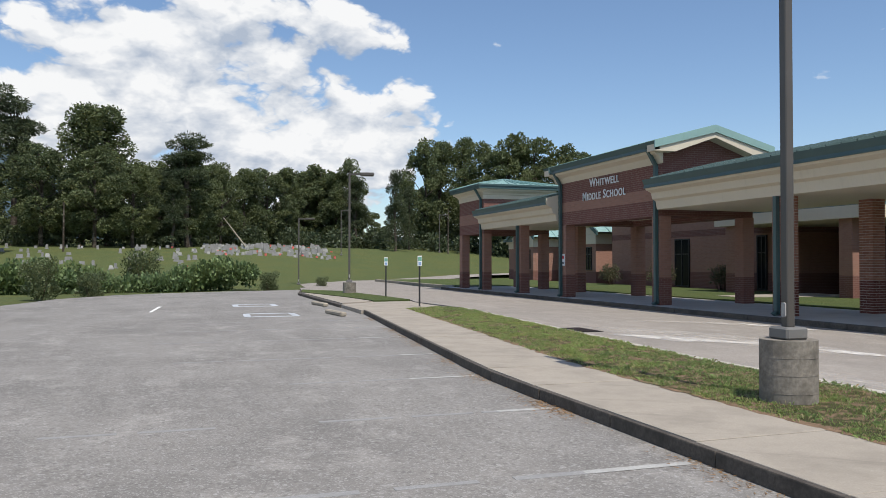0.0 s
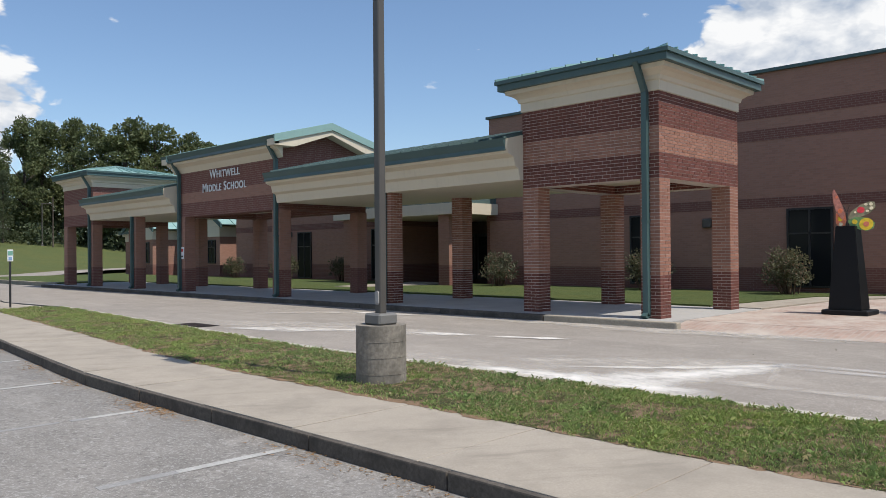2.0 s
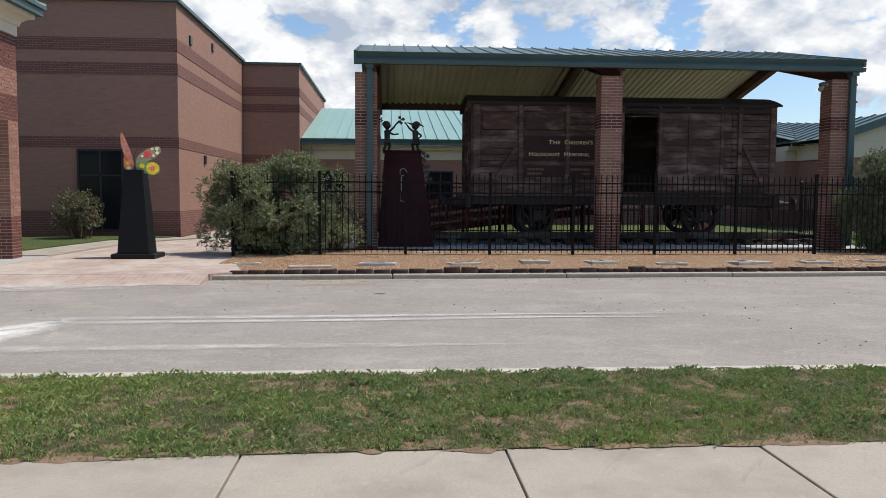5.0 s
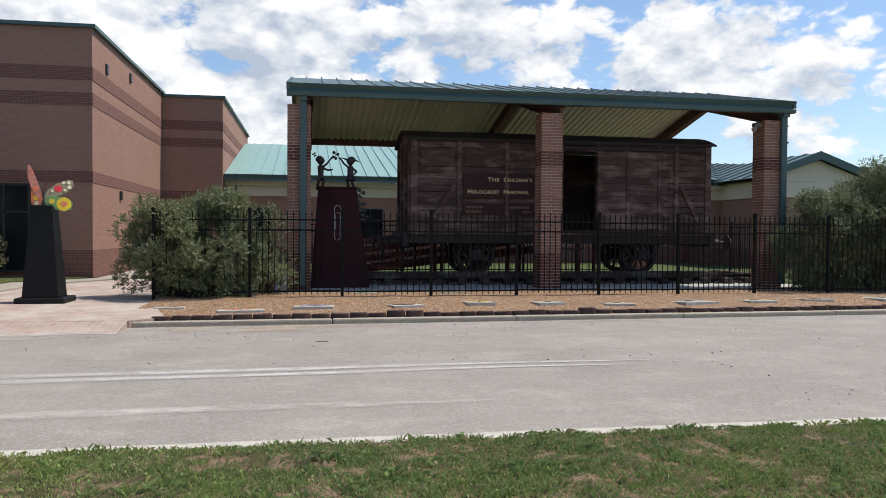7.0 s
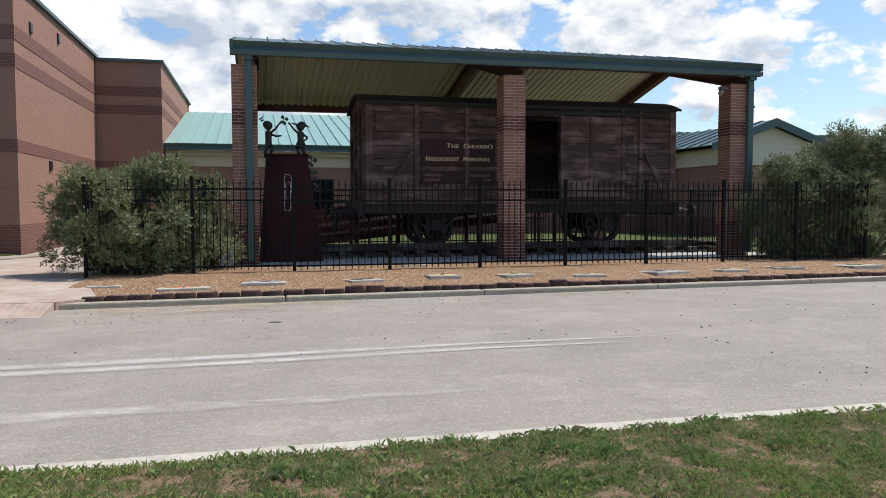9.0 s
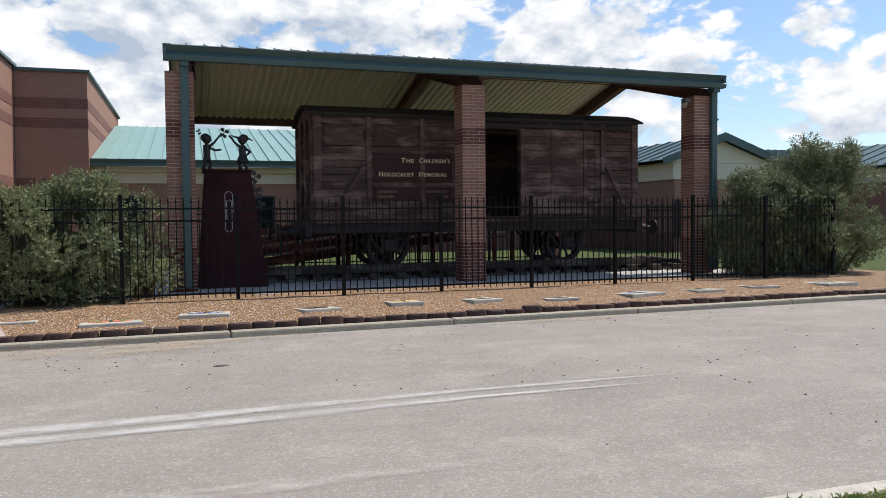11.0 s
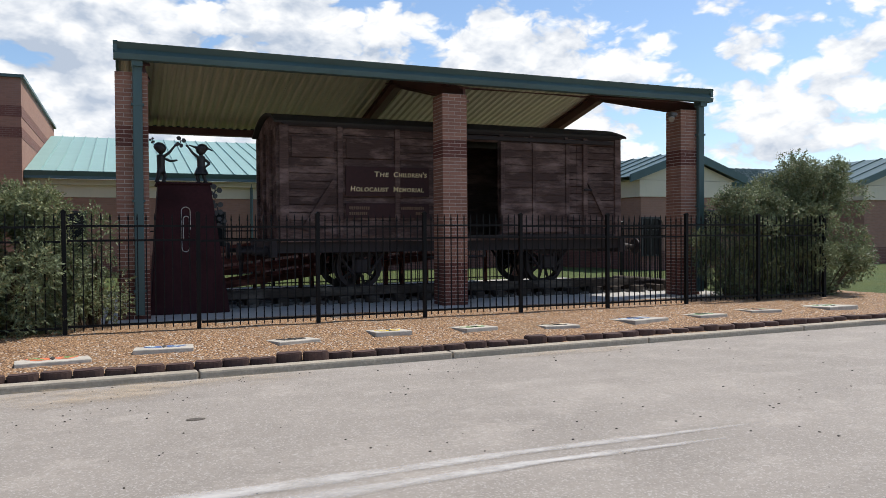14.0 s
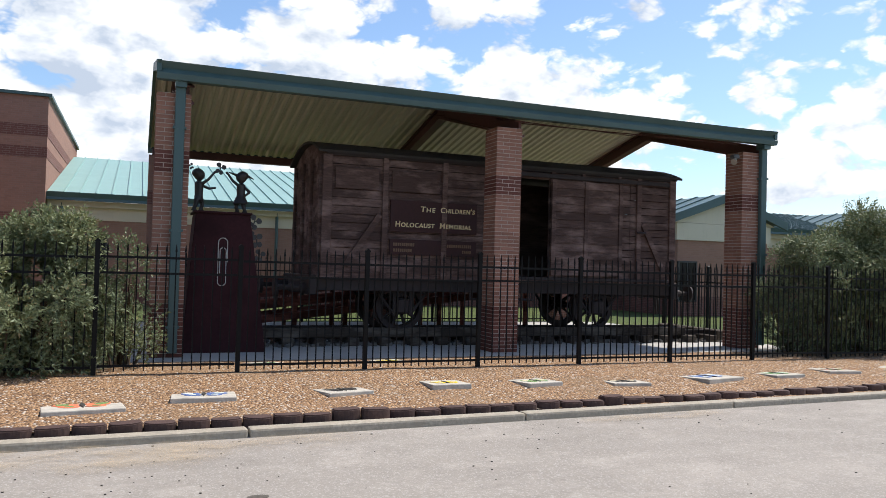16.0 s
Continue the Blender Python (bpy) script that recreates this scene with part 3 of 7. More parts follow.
slab_of("parking_lot", [(-26, -60), (3.63, -60), (3.63, 10)] + [(3.63 + bend(y), y) for y in (11, 12, 13, 16, 20, 24.6)] + [(5.05, 28.3), (5.1, 39.6), (5.55, 43), (6.2, 47.2), (4.1, 46.3), (2.0, 45.9), (-0.9, 44.3), (-3.4, 42.2), (-5.4, 38.5), (-6.5, 33.3), (-10, 24), (-16, 16), (-26, 12)], -0.5, LOT_Z, M["lot"],
        "worn grey asphalt parking lot with faded lines", "parking lot")
road = slab_of("road", [(7.1, -70), (16.75, -70), (14.06, 4.5), (13.7, 8.6), (13.25, 8.75), (13.25, 30), (13.6, 46.5), (6.2, 47.2), (5.75, 43.5), (7.3, 40.5), (7.9, 34), (8.1, 30.3), (7.9, 29.2)] + [(verge_right(y) + 0.12, y) for y in (25, 22, 18, 15, 13, 12, 11, 10)], -0.5, ROAD_Z, M["road"],
               "pale weathered asphalt driveway in front of the school", "road")
bm = bmesh.new()
prev = None
turns = [(9.9, 45.8), (10.4, 54), (15.5, 63), (26, 72.5), (45, 84), (80, 96)]
for i in range(51):
    s = i / 50 * (len(turns) - 1)
    k = min(int(s), len(turns) - 2)
    a, b = Vector(turns[k]), Vector(turns[k + 1])
    p = a.lerp(b, s - k)
    q = (b - a).normalized()
    w = 3.5 - 1.2 * i / 50
    l, r = p + Vector((-q.y, q.x)) * w, p - Vector((-q.y, q.x)) * w
    zz = max(ROAD_Z + 0.003, rise(p.x, p.y) + 0.12)
    row = [bm.verts.new((l.x, l.y, zz)), bm.verts.new((r.x, r.y, zz))]
    if prev:
        bm.faces.new((prev[0], prev[1], row[1], row[0]))
    prev = row
setting("driveway", bm, M["road"], "pale driveway curving away behind the school", "road")

# sidewalk of separate slabs with a kerb to the lot
walk_base = setting("sidewalk", one_box(3.68, 5.1, -40, 10.5, -0.5, WALK_Z - 0.03), M["joint"], "broad concrete sidewalk beside the parking lot", "sidewalk")
y = 24.795
slab_mesh = mesh_of("paving_slab", soft_box(-0.725, 0.765, -0.7385, 0.7385, -0.3, 0.0, 0.004), M["walk"])
k = 0
while y > -39:
    part_mesh("paving_slab", slab_mesh, walk_base, pose(4.405 + bend(y - 0.745), y - 0.745, WALK_Z + random.uniform(-0.004, 0.004), 0, random.uniform(-0.15, 0.15), lean_of(y - 0.745)))
    y -= 1.49
# slabs of the crossing and the narrow walk on the island
for outline, top in (([(4.9, 24.82), (6.4, 24.7), (7.95, 25.0), (7.9, 27.1), (4.95, 26.9)], -0.13), ([(4.95, 26.93), (7.9, 27.13), (7.85, 29.2), (8.0, 30.1), (6.5, 29.85), (5.0, 28.6)], -0.14),
                     ([(5.08, 28.65), (6.45, 29.85), (6.2, 33.0), (5.12, 33.0)], -0.11), ([(5.12, 33.03), (6.2, 33.03), (5.6, 37.0), (5.15, 39.5)], -0.11)):
    bm = bmesh.new()
    prism(bm, outline, "z", -0.4, top)
    part("paving_slab", bm, M["walk"], walk_base)
lot_kerb = tagged(new("kerb_lot"), "dark stained concrete kerb along the parking lot", "kerb", kind="structure")
# narrow kerb strip, much darker than the slabs behind it
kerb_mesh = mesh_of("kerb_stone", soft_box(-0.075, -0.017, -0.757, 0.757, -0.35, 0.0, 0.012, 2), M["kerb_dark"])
y = 24.9
while y > -39:
    part_mesh("kerb_stone", kerb_mesh, lot_kerb, pose(3.695 + bend(y - 0.762), y - 0.762, WALK_Z - 0.004, 0, 0, lean_of(y - 0.762)))
    y -= 1.524
for a, b, c, d in ((5.02, 28.4, 5.06, 34.0), (5.06, 34.0, 5.1, 39.6), (5.1, 39.6, 5.7, 43.0)):
    v = Vector((c - a, d - b, 0))
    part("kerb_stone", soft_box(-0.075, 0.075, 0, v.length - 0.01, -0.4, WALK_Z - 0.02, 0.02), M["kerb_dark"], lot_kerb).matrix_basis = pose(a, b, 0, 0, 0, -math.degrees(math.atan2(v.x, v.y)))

# grass verge between sidewalk and road
def verge_z(x, y):
    u = (x - verge_left(y)) / (verge_right(y) - verge_left(y))
    u = max(0.0, min(1.0, u))
    return -0.114 + 0.024 * math.sin(u * math.pi) + 0.035 * noise.noise((x * 1.3, y * 1.3, 3)) * min(1.0, u * 6, (1 - u) * 6)


verge = sheet("lawn_verge", steps((0, 1, 12)), steps((-40, -10, 20), (-10, 12, 70), (12, 25.0, 24)), lambda x, y: 0.0, M["verge"])
for v in verge.data.vertices:
    v.co.x = verge_left(v.co.y) + v.co.x * (verge_right(v.co.y) - verge_left(v.co.y))
    v.co.z = verge_z(v.co.x, v.co.y)
tagged(verge, "patchy green grass verge with bare soil", "lawn", kind="structure")
slab_of("lawn_island", [(6.5, 29.95), (8.03, 30.35), (7.85, 34), (7.25, 40.4), (5.75, 43), (5.2, 39.7), (5.65, 37.0), (6.25, 33.0)], -0.5, -0.09, M["lawn"], "small grass island round the street lamp", "lawn")
bm = bmesh.new()
for a, b in ((-40, 0), (0, 10), (10, 11), (11, 12), (12, 13), (13, 16), (16, 20), (20, 25)):
    prism(bm, [(verge_right(a), a), (verge_right(a) + 0.16, a), (verge_right(b) + 0.16, b), (verge_right(b), b)], "z", -0.5, ROAD_Z + 0.012)
near_kerb = setting("kerb_verge", bm, M["white_stone"], "flush concrete edge between grass and road", "kerb")

# far kerb, segment by segment
far_kerb = tagged(new("kerb_road"), "low concrete kerb on the school side of the road", "kerb", kind="structure")
seg = mesh_of("kerb_stone", soft_box(-0.09, 0.09, -1.517, 1.517, -0.4, 0.0, 0.025, 2), M["kerb"])
y = 4.6
while y > -40:
    part_mesh("kerb_stone", seg, far_kerb, pose(14.02 + 0.036 * (4.6 - y + 1.52), y - 1.52, -0.048 + random.uniform(-0.006, 0.006), 0, 0, 2.06))
    y -= 3.048
# darker stones beyond y = 12.5, paler ones nearer
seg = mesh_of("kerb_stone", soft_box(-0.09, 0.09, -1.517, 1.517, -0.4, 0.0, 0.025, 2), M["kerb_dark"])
light_seg = mesh_of("kerb_stone", soft_box(-0.09, 0.09, -1.517, 1.517, -0.4, 0.0, 0.025, 2), M["kerb"])
y = 42.0
while y > 9.0:
    part_mesh("kerb_stone", seg if y > 12.5 else light_seg, far_kerb, Matrix.Translation((13.20, y - 1.52, 0.0)))
    y -= 3.048
for k in range(6):
    part_mesh("kerb_stone", light_seg, far_kerb, Matrix.Translation((13.9, 43.6 + 3.048 * k, 0.06)))
bm = bmesh.new()
prism(bm, [(13.2, -0.4), (13.2, -0.121), (13.9, -0.016), (13.9, -0.4)], "y", 4.62, 8.69)
part("kerb_ramp", bm, M["plaza"], far_kerb, "sloping concrete kerb ramp")

# porch pavement, plaza and lawns on the school side
slab_of("pavement", [(13.28, 8.7), (17.45, 8.7), (17.45, 42), (13.28, 42)], -0.5, PAVE_Z, M["slab"], "concrete walkway under the school canopy", "pavement")
slab_of("plaza", [(13.9, 4.6), (14.3, 4.15), (17.2, 4.9), (24.4, 4.9), (24.4, 6.9), (22, 8.4), (17.46, 8.7), (13.9, 8.7)], -0.5, -0.012, M["plaza"], "worn pinkish brick paver plaza dusted pale", "plaza")
slab_of("path", [(17.46, 8.72), (22.0, 8.42), (24.45, 6.92), (34.7, 6.0), (34.7, 7.6), (24.4, 7.75), (22.6, 9.3), (17.46, 9.9)], -0.5, 0.02, M["walk"], "pale concrete path to the building corner", "path")
slab_of("lawn_court", [(17.46, 9.92), (22.6, 9.32), (24.3, 7.9), (24.45, 9.4), (24.45, 60), (14.0, 60), (13.9, 42.0), (17.46, 42.0)], -0.5, 0.045, M["lawn"], "trim green lawn between walkway and school", "lawn")
slab_of("path", [(19.0, 25.2), (24.4, 24.0), (24.4, 27.4), (19.0, 26.4)], 0.0, 0.062, M["walk"], "concrete entrance path across the lawn", "path")
slab_of("lawn_east", [(24.42, 4.88), (26.6, 4.88), (26.6, -11.0), (19.3, -11.0), (14.8, -14.2), (14.2, -60), (60, -60), (60, 5.9), (34.8, 5.9), (24.42, 6.85)], -0.5, 0.0, M["lawn"], "bright green lawn behind the memorial", "lawn")

# gravel bed
bed = sheet("gravel_bed", steps((14.42, 19.0, 26)), steps((-13.6, 4.85, 70)), lambda x, y: -0.055 + 0.09 * smooth((x - 14.4) / 3.2) + 0.02 * noise.noise((x * 1.6, y * 1.6, 5)), M["gravel"])
tagged(bed, "bed of tan pea gravel before the fence", "gravel", kind="structure")
slab_of("soil", [(14.15, 4.75), (14.82, -14.0), (19.2, -14.0), (19.2, 4.75)], -0.5, -0.09, M["joint"], "dark soil under the gravel bed", "soil")
slab_of("memorial_slab", [(18.72, -10.6), (26.6, -10.6), (26.6, 2.75), (18.72, 2.75)], -0.5, 0.045, M["slab"], "pale concrete floor under the memorial shelter", "floor")

# painted lines, dust and marks on the asphalt
def strip(name, x0, y0, x1, y1, w, z, material, parent, th=0.004):
    v = Vector((x1 - x0, y1 - y0, 0))
    ob = part(name, one_box(0, v.length, -w / 2, w / 2, 0, th), material, parent)
    ob.matrix_basis = pose(x0, y0, z, 0, 0, math.degrees(math.atan2(v.y, v.x)))
    return ob


lines = thing("parking_lines", "faded white parking bay lines on asphalt", "road marking", at=(0, 0, 0))
for i, y in enumerate((-0.6, 1.75, 4.25, 6.79, 9.18, 11.65, 14.27, 17.4, 20.0, 22.4)):
    for k in range(6):
        a = 3.5 + bend(y) - k * 0.85
        if k > 2 and random.random() < 0.3:
            continue
        strip("line", a, y + 0.02 * k, a - random.uniform(0.55, 0.85), y + 0.02 * k + 0.015, random.uniform(0.06, 0.09), LOT_Z, M["faint_line"], lines)
    strip("line", 3.52 + bend(y), y, 3.52 + bend(y) - (0.9 if i % 2 else 0.6), y + 0.015, 0.085, LOT_Z + 0.003, M["worn_line"], lines, 0.003)
for i, y in enumerate((24.6, 30.2)):
    for a, b, c, d in ((1.55, y, 2.95, y), (1.6, y + 1.4, 2.95, y + 1.4), (1.55, y, 1.6, y + 1.4), (2.95, y, 2.95, y + 1.4)):
        strip("line", a, b, c, d, 0.2, LOT_Z, M["blue_line"], lines)
strip("line", -1.2, 27.8, -1.0, 31.0, 0.1, LOT_Z, M["white_paint"], lines)
for x, y in ((4.1, 24.7), (4.5, 30.0)):
    w = part("wheel_stop", soft_box(-0.09, 0.09, -0.85, 0.85, 0, 0.13, 0.035), M["kerb"])
    w.matrix_basis = pose(x, y, LOT_Z, 0, 0, 6)
    tagged(w, "low weathered concrete wheel stop on the asphalt", "wheel stop", "wheel stops")
lit_v, lit_f = [], []
for k in range(1900):
    c = random.choice((5.2, 6.45, 9.2, 9.25, 9.25, 11.5, 13.2, 16.0, 17.5, 19.0, 3.0, 1.0, 22.5))
    y = c + random.gauss(0, 0.4)
    x = 3.6 + bend(y) - abs(random.gauss(0, 0.13))
    a, l = random.uniform(0, math.tau), random.uniform(0.02, 0.06)
    dx, dy = math.cos(a) * l, math.sin(a) * l
    n0 = len(lit_v)
    z = LOT_Z + random.uniform(0.003, 0.012)
    lit_v += [(x, y, z), (x + dx - dy * 0.1, y + dy + dx * 0.1, z + 0.004), (x + dx + dy * 0.1, y + dy - dx * 0.1, z)]
    lit_f.append((n0, n0 + 1, n0 + 2))
lt = part_mesh("leaf_litter", raw_mesh("leaf_litter", lit_v, lit_f, M["litter"]))
tagged(lt, "brown leaf litter and pine needles along the kerb", "litter", kind="stuff")
marks = thing("road_dust_streaks", "pale limestone dust streaks across the road surface", "road marking")


def streak(pts, widths, z, material):
    """A wavering band along a line of points, thick in its middle and thinning out to its edges and ends."""
    v, f, thick = [], [], []
    n, across = 30, 7
    for i in range(n + 1):
        s = i / n * (len(pts) - 1)
        k = min(int(s), len(pts) - 2)
        g = s - k
        a, b = Vector((*pts[k], 0)), Vector((*pts[k + 1], 0))
        p = a.lerp(b, g)
        before, after = Vector((*pts[max(0, k - 1)], 0)), Vector((*pts[min(len(pts) - 1, k + 2)], 0))
        d = ((b - a).normalized() + (b - before).normalized() * (1 - g) + (after - a).normalized() * g).normalized()
        w = (widths[k] * (1 - g) + widths[k + 1] * g) * (0.85 + 0.5 * noise.noise((s * 4, pts[0][1], 1)))
        nrm = Vector((-d.y, d.x, 0))
        for q in range(across):
            u = q / (across - 1) * 2 - 1
            v.append(p + nrm * w * 0.75 * u + Vector((0, 0, z)))
            thick.append((1 - u * u) * min(1.0, 5 * i / n + 0.05, 5 * (n - i) / n + 0.05))
    for i in range(n):
        for q in range(across - 1):
            o = i * across + q
            f.append((o, o + 1, o + across + 1, o + across))
    me = raw_mesh("dust_streak", [tuple(c) for c in v], f, material)
    at = me.attributes.new("thick", "FLOAT", "POINT")
    for k, t in enumerate(thick):
        at.data[k].value = t
    return part_mesh("dust_streak", me, marks)


rz = ROAD_Z + 0.004
THIN, THICK, LINE, SAND = M["dust_thin"], M["dust_thick"], M["line_thin"], M["sand"]
for k, (pts, widths, mt) in enumerate((
        ([(7.3, 11.0), (7.35, 8.6), (7.4, 6.6), (8.2, 5.85), (9.9, 5.27)], [0.5, 0.9, 1.3, 1.0, 0.3], THIN),
        ([(7.22, 8.4), (7.3, 7.2), (7.35, 6.2), (7.3, 4.9)], [0.2, 0.55, 0.8, 0.3], THICK),
        ([(7.3, 6.6), (7.9, 6.0), (8.8, 5.6), (9.95, 5.2)], [0.8, 0.75, 0.55, 0.22], THICK),
        ([(7.9, 7.4), (8.6, 6.4), (9.3, 5.7), (9.95, 5.22)], [0.1, 0.22, 0.25, 0.15], THICK),
        ([(8.0, 8.6), (8.8, 6.8), (9.9, 5.4)], [0.6, 1.2, 0.5], THIN),
        ([(9.6, 5.35), (8.9, 5.05), (8.3, 4.9)], [0.16, 0.12, 0.06], THIN),
        ([(9.9, 6.3), (10.0, 2.0), (10.1, -0.2), (10.08, -2.6)], [0.22, 0.18, 0.12, 0.05], LINE),
        ([(9.6, 6.0), (9.7, 2.0), (9.84, -0.2), (9.82, -2.0)], [0.2, 0.17, 0.1, 0.05], LINE),
        ([(8.1, 6.2), (8.2, 2.5), (8.2, 0.0)], [0.3, 0.2, 0.1], THIN),
        ([(7.9, 15.4), (8.7, 13.8), (9.6, 12.6)], [0.3, 0.7, 0.3], THICK),
        ([(8.2, 17.5), (9.4, 13.6), (9.7, 10.5)], [0.6, 1.4, 0.4], THIN),
        ([(10.2, 18.4), (11.6, 17.2), (12.4, 14.8)], [0.3, 0.6, 0.2], THIN),
        ([(12.1, 16.8), (12.4, 14.6)], [0.25, 0.3], THICK),
        ([(9.6, 11.9), (9.95, 10.6)], [0.3, 0.35], THICK),
        ([(10.0, 10.3), (10.5, 9.0)], [0.2, 0.3], THICK),
        ([(12.6, 14.0), (12.7, 9.0), (12.9, 5.0)], [0.4, 0.9, 0.4], THIN),
        ([(13.0, 8.4), (13.1, 6.4), (13.5, 4.4)], [0.3, 0.5, 0.3], THIN),
        ([(13.75, 4.6), (13.6, 2.5), (13.85, 0.3)], [0.5, 1.0, 0.3], SAND),
        ([(13.9, -2.0), (14.0, -4.2)], [0.2, 0.4], SAND))):
    streak(pts, widths, rz + 0.0007 * k, mt)
sp = []
for k in range(320):
    c = random.choice(((13.6, 1.5, 2.2), (13.7, -3.0, 3.0), (13.2, 2.5, 1.6), (12.6, 3.2, 1.0), (8.2, -3.5, 1.5), (10.5, 0.0, 4.0), (11.0, -4.0, 4.0)))
    x, y, r = max(7.2, min(13.9, random.gauss(c[0], 0.5))), random.gauss(c[1], c[2]), random.uniform(0.002, 0.007)
    sp.append((x - r, x + r, y - r * 1.4, y + r, ROAD_Z, ROAD_Z + r))
db = part_mesh("debris", boxes_mesh("debris", sp, M["joint"]))
tagged(db, "scattered dark twigs and pebbles on the road", "debris", kind="stuff")
bm = bmesh.new()
prism(bm, [(12.1 + 0.05 * math.cos(a), 1.75 + 0.08 * math.sin(a)) for a in [math.tau * i / 12 for i in range(12)]], "z", ROAD_Z - 0.01, ROAD_Z + 0.004)
part("tar_spot", bm, M["kerb_dark"], marks)
drain = thing("storm_drain", "dark cast iron storm drain in the road edge", "drain", at=(7.78, 16.4, ROAD_Z))
part("frame", one_box(-0.28, 0.28, -0.5, 0.5, 0.0, 0.008), M["iron"], drain)
for i in range(9):
    part("bar", one_box(-0.24, 0.24, -0.45 + i * 0.11, -0.40 + i * 0.11, 0.008, 0.016), M["wagon_iron"], drain)

# ---- school ----


def band_wall(parent, x0, x1, y0, y1, bands, name="brick_band"):
    for i, (z0, z1, dark) in enumerate(bands):
        e = 0.012 if dark else 0.0
        part(name, one_box(x0 - e, x1 + e, y0 - e, y1 + e, z0, z1), M["wall_dark" if dark else "wall_light"], parent)


def window(parent, x, y0, y1, z0, z1, mullions=1, name="window"):
    """A dark framed window in a wall that looks towards -x."""
    w = thing(name, "", "")
    w.parent = parent
    part("pane", one_box(x - 0.03, x - 0.015, y0, y1, z0, z1), M["glass"], w)
    t = 0.06
    for a in ((y0 - t, y0), (y1, y1 + t)):
        part("window_frame", one_box(x - 0.06, x + 0.02, a[0], a[1], z0 - t, z1 + t), M["frame_dark"], w)
    for a in ((z0 - t, z0), (z1, z1 + t), (z1 - (z1 - z0) * 0.32, z1 - (z1 - z0) * 0.32 + 0.05)):
        part("window_frame", one_box(x - 0.055, x + 0.02, y0, y1, a[0], a[1]), M["frame_dark"], w)
    for i in range(mullions):
        c = y0 + (y1 - y0) * (i + 1) / (mullions + 1)
        part("mullion", one_box(x - 0.055, x, c - 0.03, c + 0.03, z0, z1), M["frame_dark"], w)
    for key in ("label", "category"):
        if key in w:
            del w[key]
    return w


GYM = [(-0.4, 0.79, True), (0.79, 2.66, False), (2.66, 2.98, True), (2.98, 4.79, False), (4.79, 5.14, True), (5.14, 5.49, False), (5.49, 5.86, True), (5.86, 6.92, False)]
gym = thing("school_hall", "tall tan brick school hall with maroon bands", "building")
band_wall(gym, 24.5, 34.9, 7.85, 22.95, GYM)
part("coping", one_box(24.4, 35.0, 7.75, 23.05, 6.92, 7.02), M["green_trim"], gym, "green metal coping")
for y0, y1 in ((9.5, 10.72), (15.0, 16.2), (20.2, 20.75)):
    window(gym, 24.48, y0, y1, 0.25, 2.55)
part("wall_light", soft_box(24.36, 24.5, 13.2, 13.5, 2.1, 2.4, 0.03), M["bronze"], gym)
for p in ((25.9, 5.95), (29.0, 6.3), (27.6, 2.3), (30.5, 2.3)):
    part("wall_vent", soft_box(p[0], p[0] + 0.22, 7.79, 7.86, p[1], p[1] + 0.3, 0.02), M["frame_dark"], gym)
part("wall_vent", soft_box(24.42, 24.5, 13.0, 13.25, 6.45, 6.55, 0.02), M["frame_dark"], gym)
part("door", one_box(31.0, 31.9, 7.8, 7.86, 0.0, 2.1), M["frame_dark"], gym)

rear = thing("school_rear_block", "tan brick rear block with maroon bands", "building")
band_wall(rear, 34.8, 48.0, 5.45, 7.84, [(a, b, c) for a, b, c in GYM[:-1]] + [(5.86, 6.8, False)])
part("coping", one_box(34.7, 48.1, 5.35, 7.84, 6.8, 6.9), M["green_trim"], rear, "green metal coping")

wing = thing("school_wing", "tan brick school wing beyond the entrance", "building")
band_wall(wing, 24.5, 40, 28.8, 43.2, [(-0.4, 0.85, True), (0.85, 2.66, False), (2.66, 2.98, True), (2.98, 5.6, False)])
part("coping", one_box(24.4, 40.1, 28.7, 43.3, 5.6, 5.72), M["green_trim"], wing)
for y0, y1 in ((35.6, 36.7), (30.0, 30.5)):
    window(wing, 24.48, y0, y1, 0.15, 2.5)
part("wall_light", soft_box(24.36, 24.5, 37.3, 37.6, 2.3, 2.6, 0.03), M["bronze"], wing)
upper = thing("school_upper_block", "flat roofed brick upper block of the school", "building")
band_wall(upper, 30.0, 42, 22.96, 28.79, [(3.9, 6.3, False)])
part("coping", one_box(29.9, 42.1, 22.96, 28.79, 6.3, 6.4), M["green_trim"], upper)

entry = thing("entrance_recess", "shaded recessed school entrance with dark doors", "building")
# the recess's shade is put into the back wall's colour
part("back_wall", one_box(28.6, 29.9, 22.96, 28.79, -0.3, 3.9), M["entry_shade"], entry)
# maroon brick here paints in the shade below the entrance roof
part("side_wall", one_box(24.6, 28.6, 22.96, 23.2, -0.3, 3.4), M["wall_dark"], entry)
for y0, y1 in ((23.6, 24.6), (24.7, 25.7), (26.3, 27.3), (27.4, 28.4)):
    d = part("door", one_box(28.5, 28.58, y0, y1, 0.06, 2.3), M["frame_dark"], entry)
    part("pane", one_box(28.485, 28.5, y0 + 0.12, y1 - 0.12, 0.3, 2.15), M["glass"], d)
part("canopy_roof", one_box(22.2, 28.6, 22.6, 30.4, 3.35, 3.75), M["green_deep"], entry)
part("fascia", one_box(22.1, 28.59, 22.5, 30.5, 2.9, 3.349), M["cream"], entry)
for y in (23.2, 29.4):
    for a, b, mt in ((0.0, 0.85, "wall_dark"), (0.85, 2.9, "wall_light")):
        part("column", one_box(22.3, 22.9, y, y + 0.6, a, b), M[mt], entry)
bm = bmesh.new()
rod(bm, (22.25, 29.0, 0.1), (22.25, 29.0, 2.9), 0.05)
part("downspout", bm, M["green_trim"], entry)


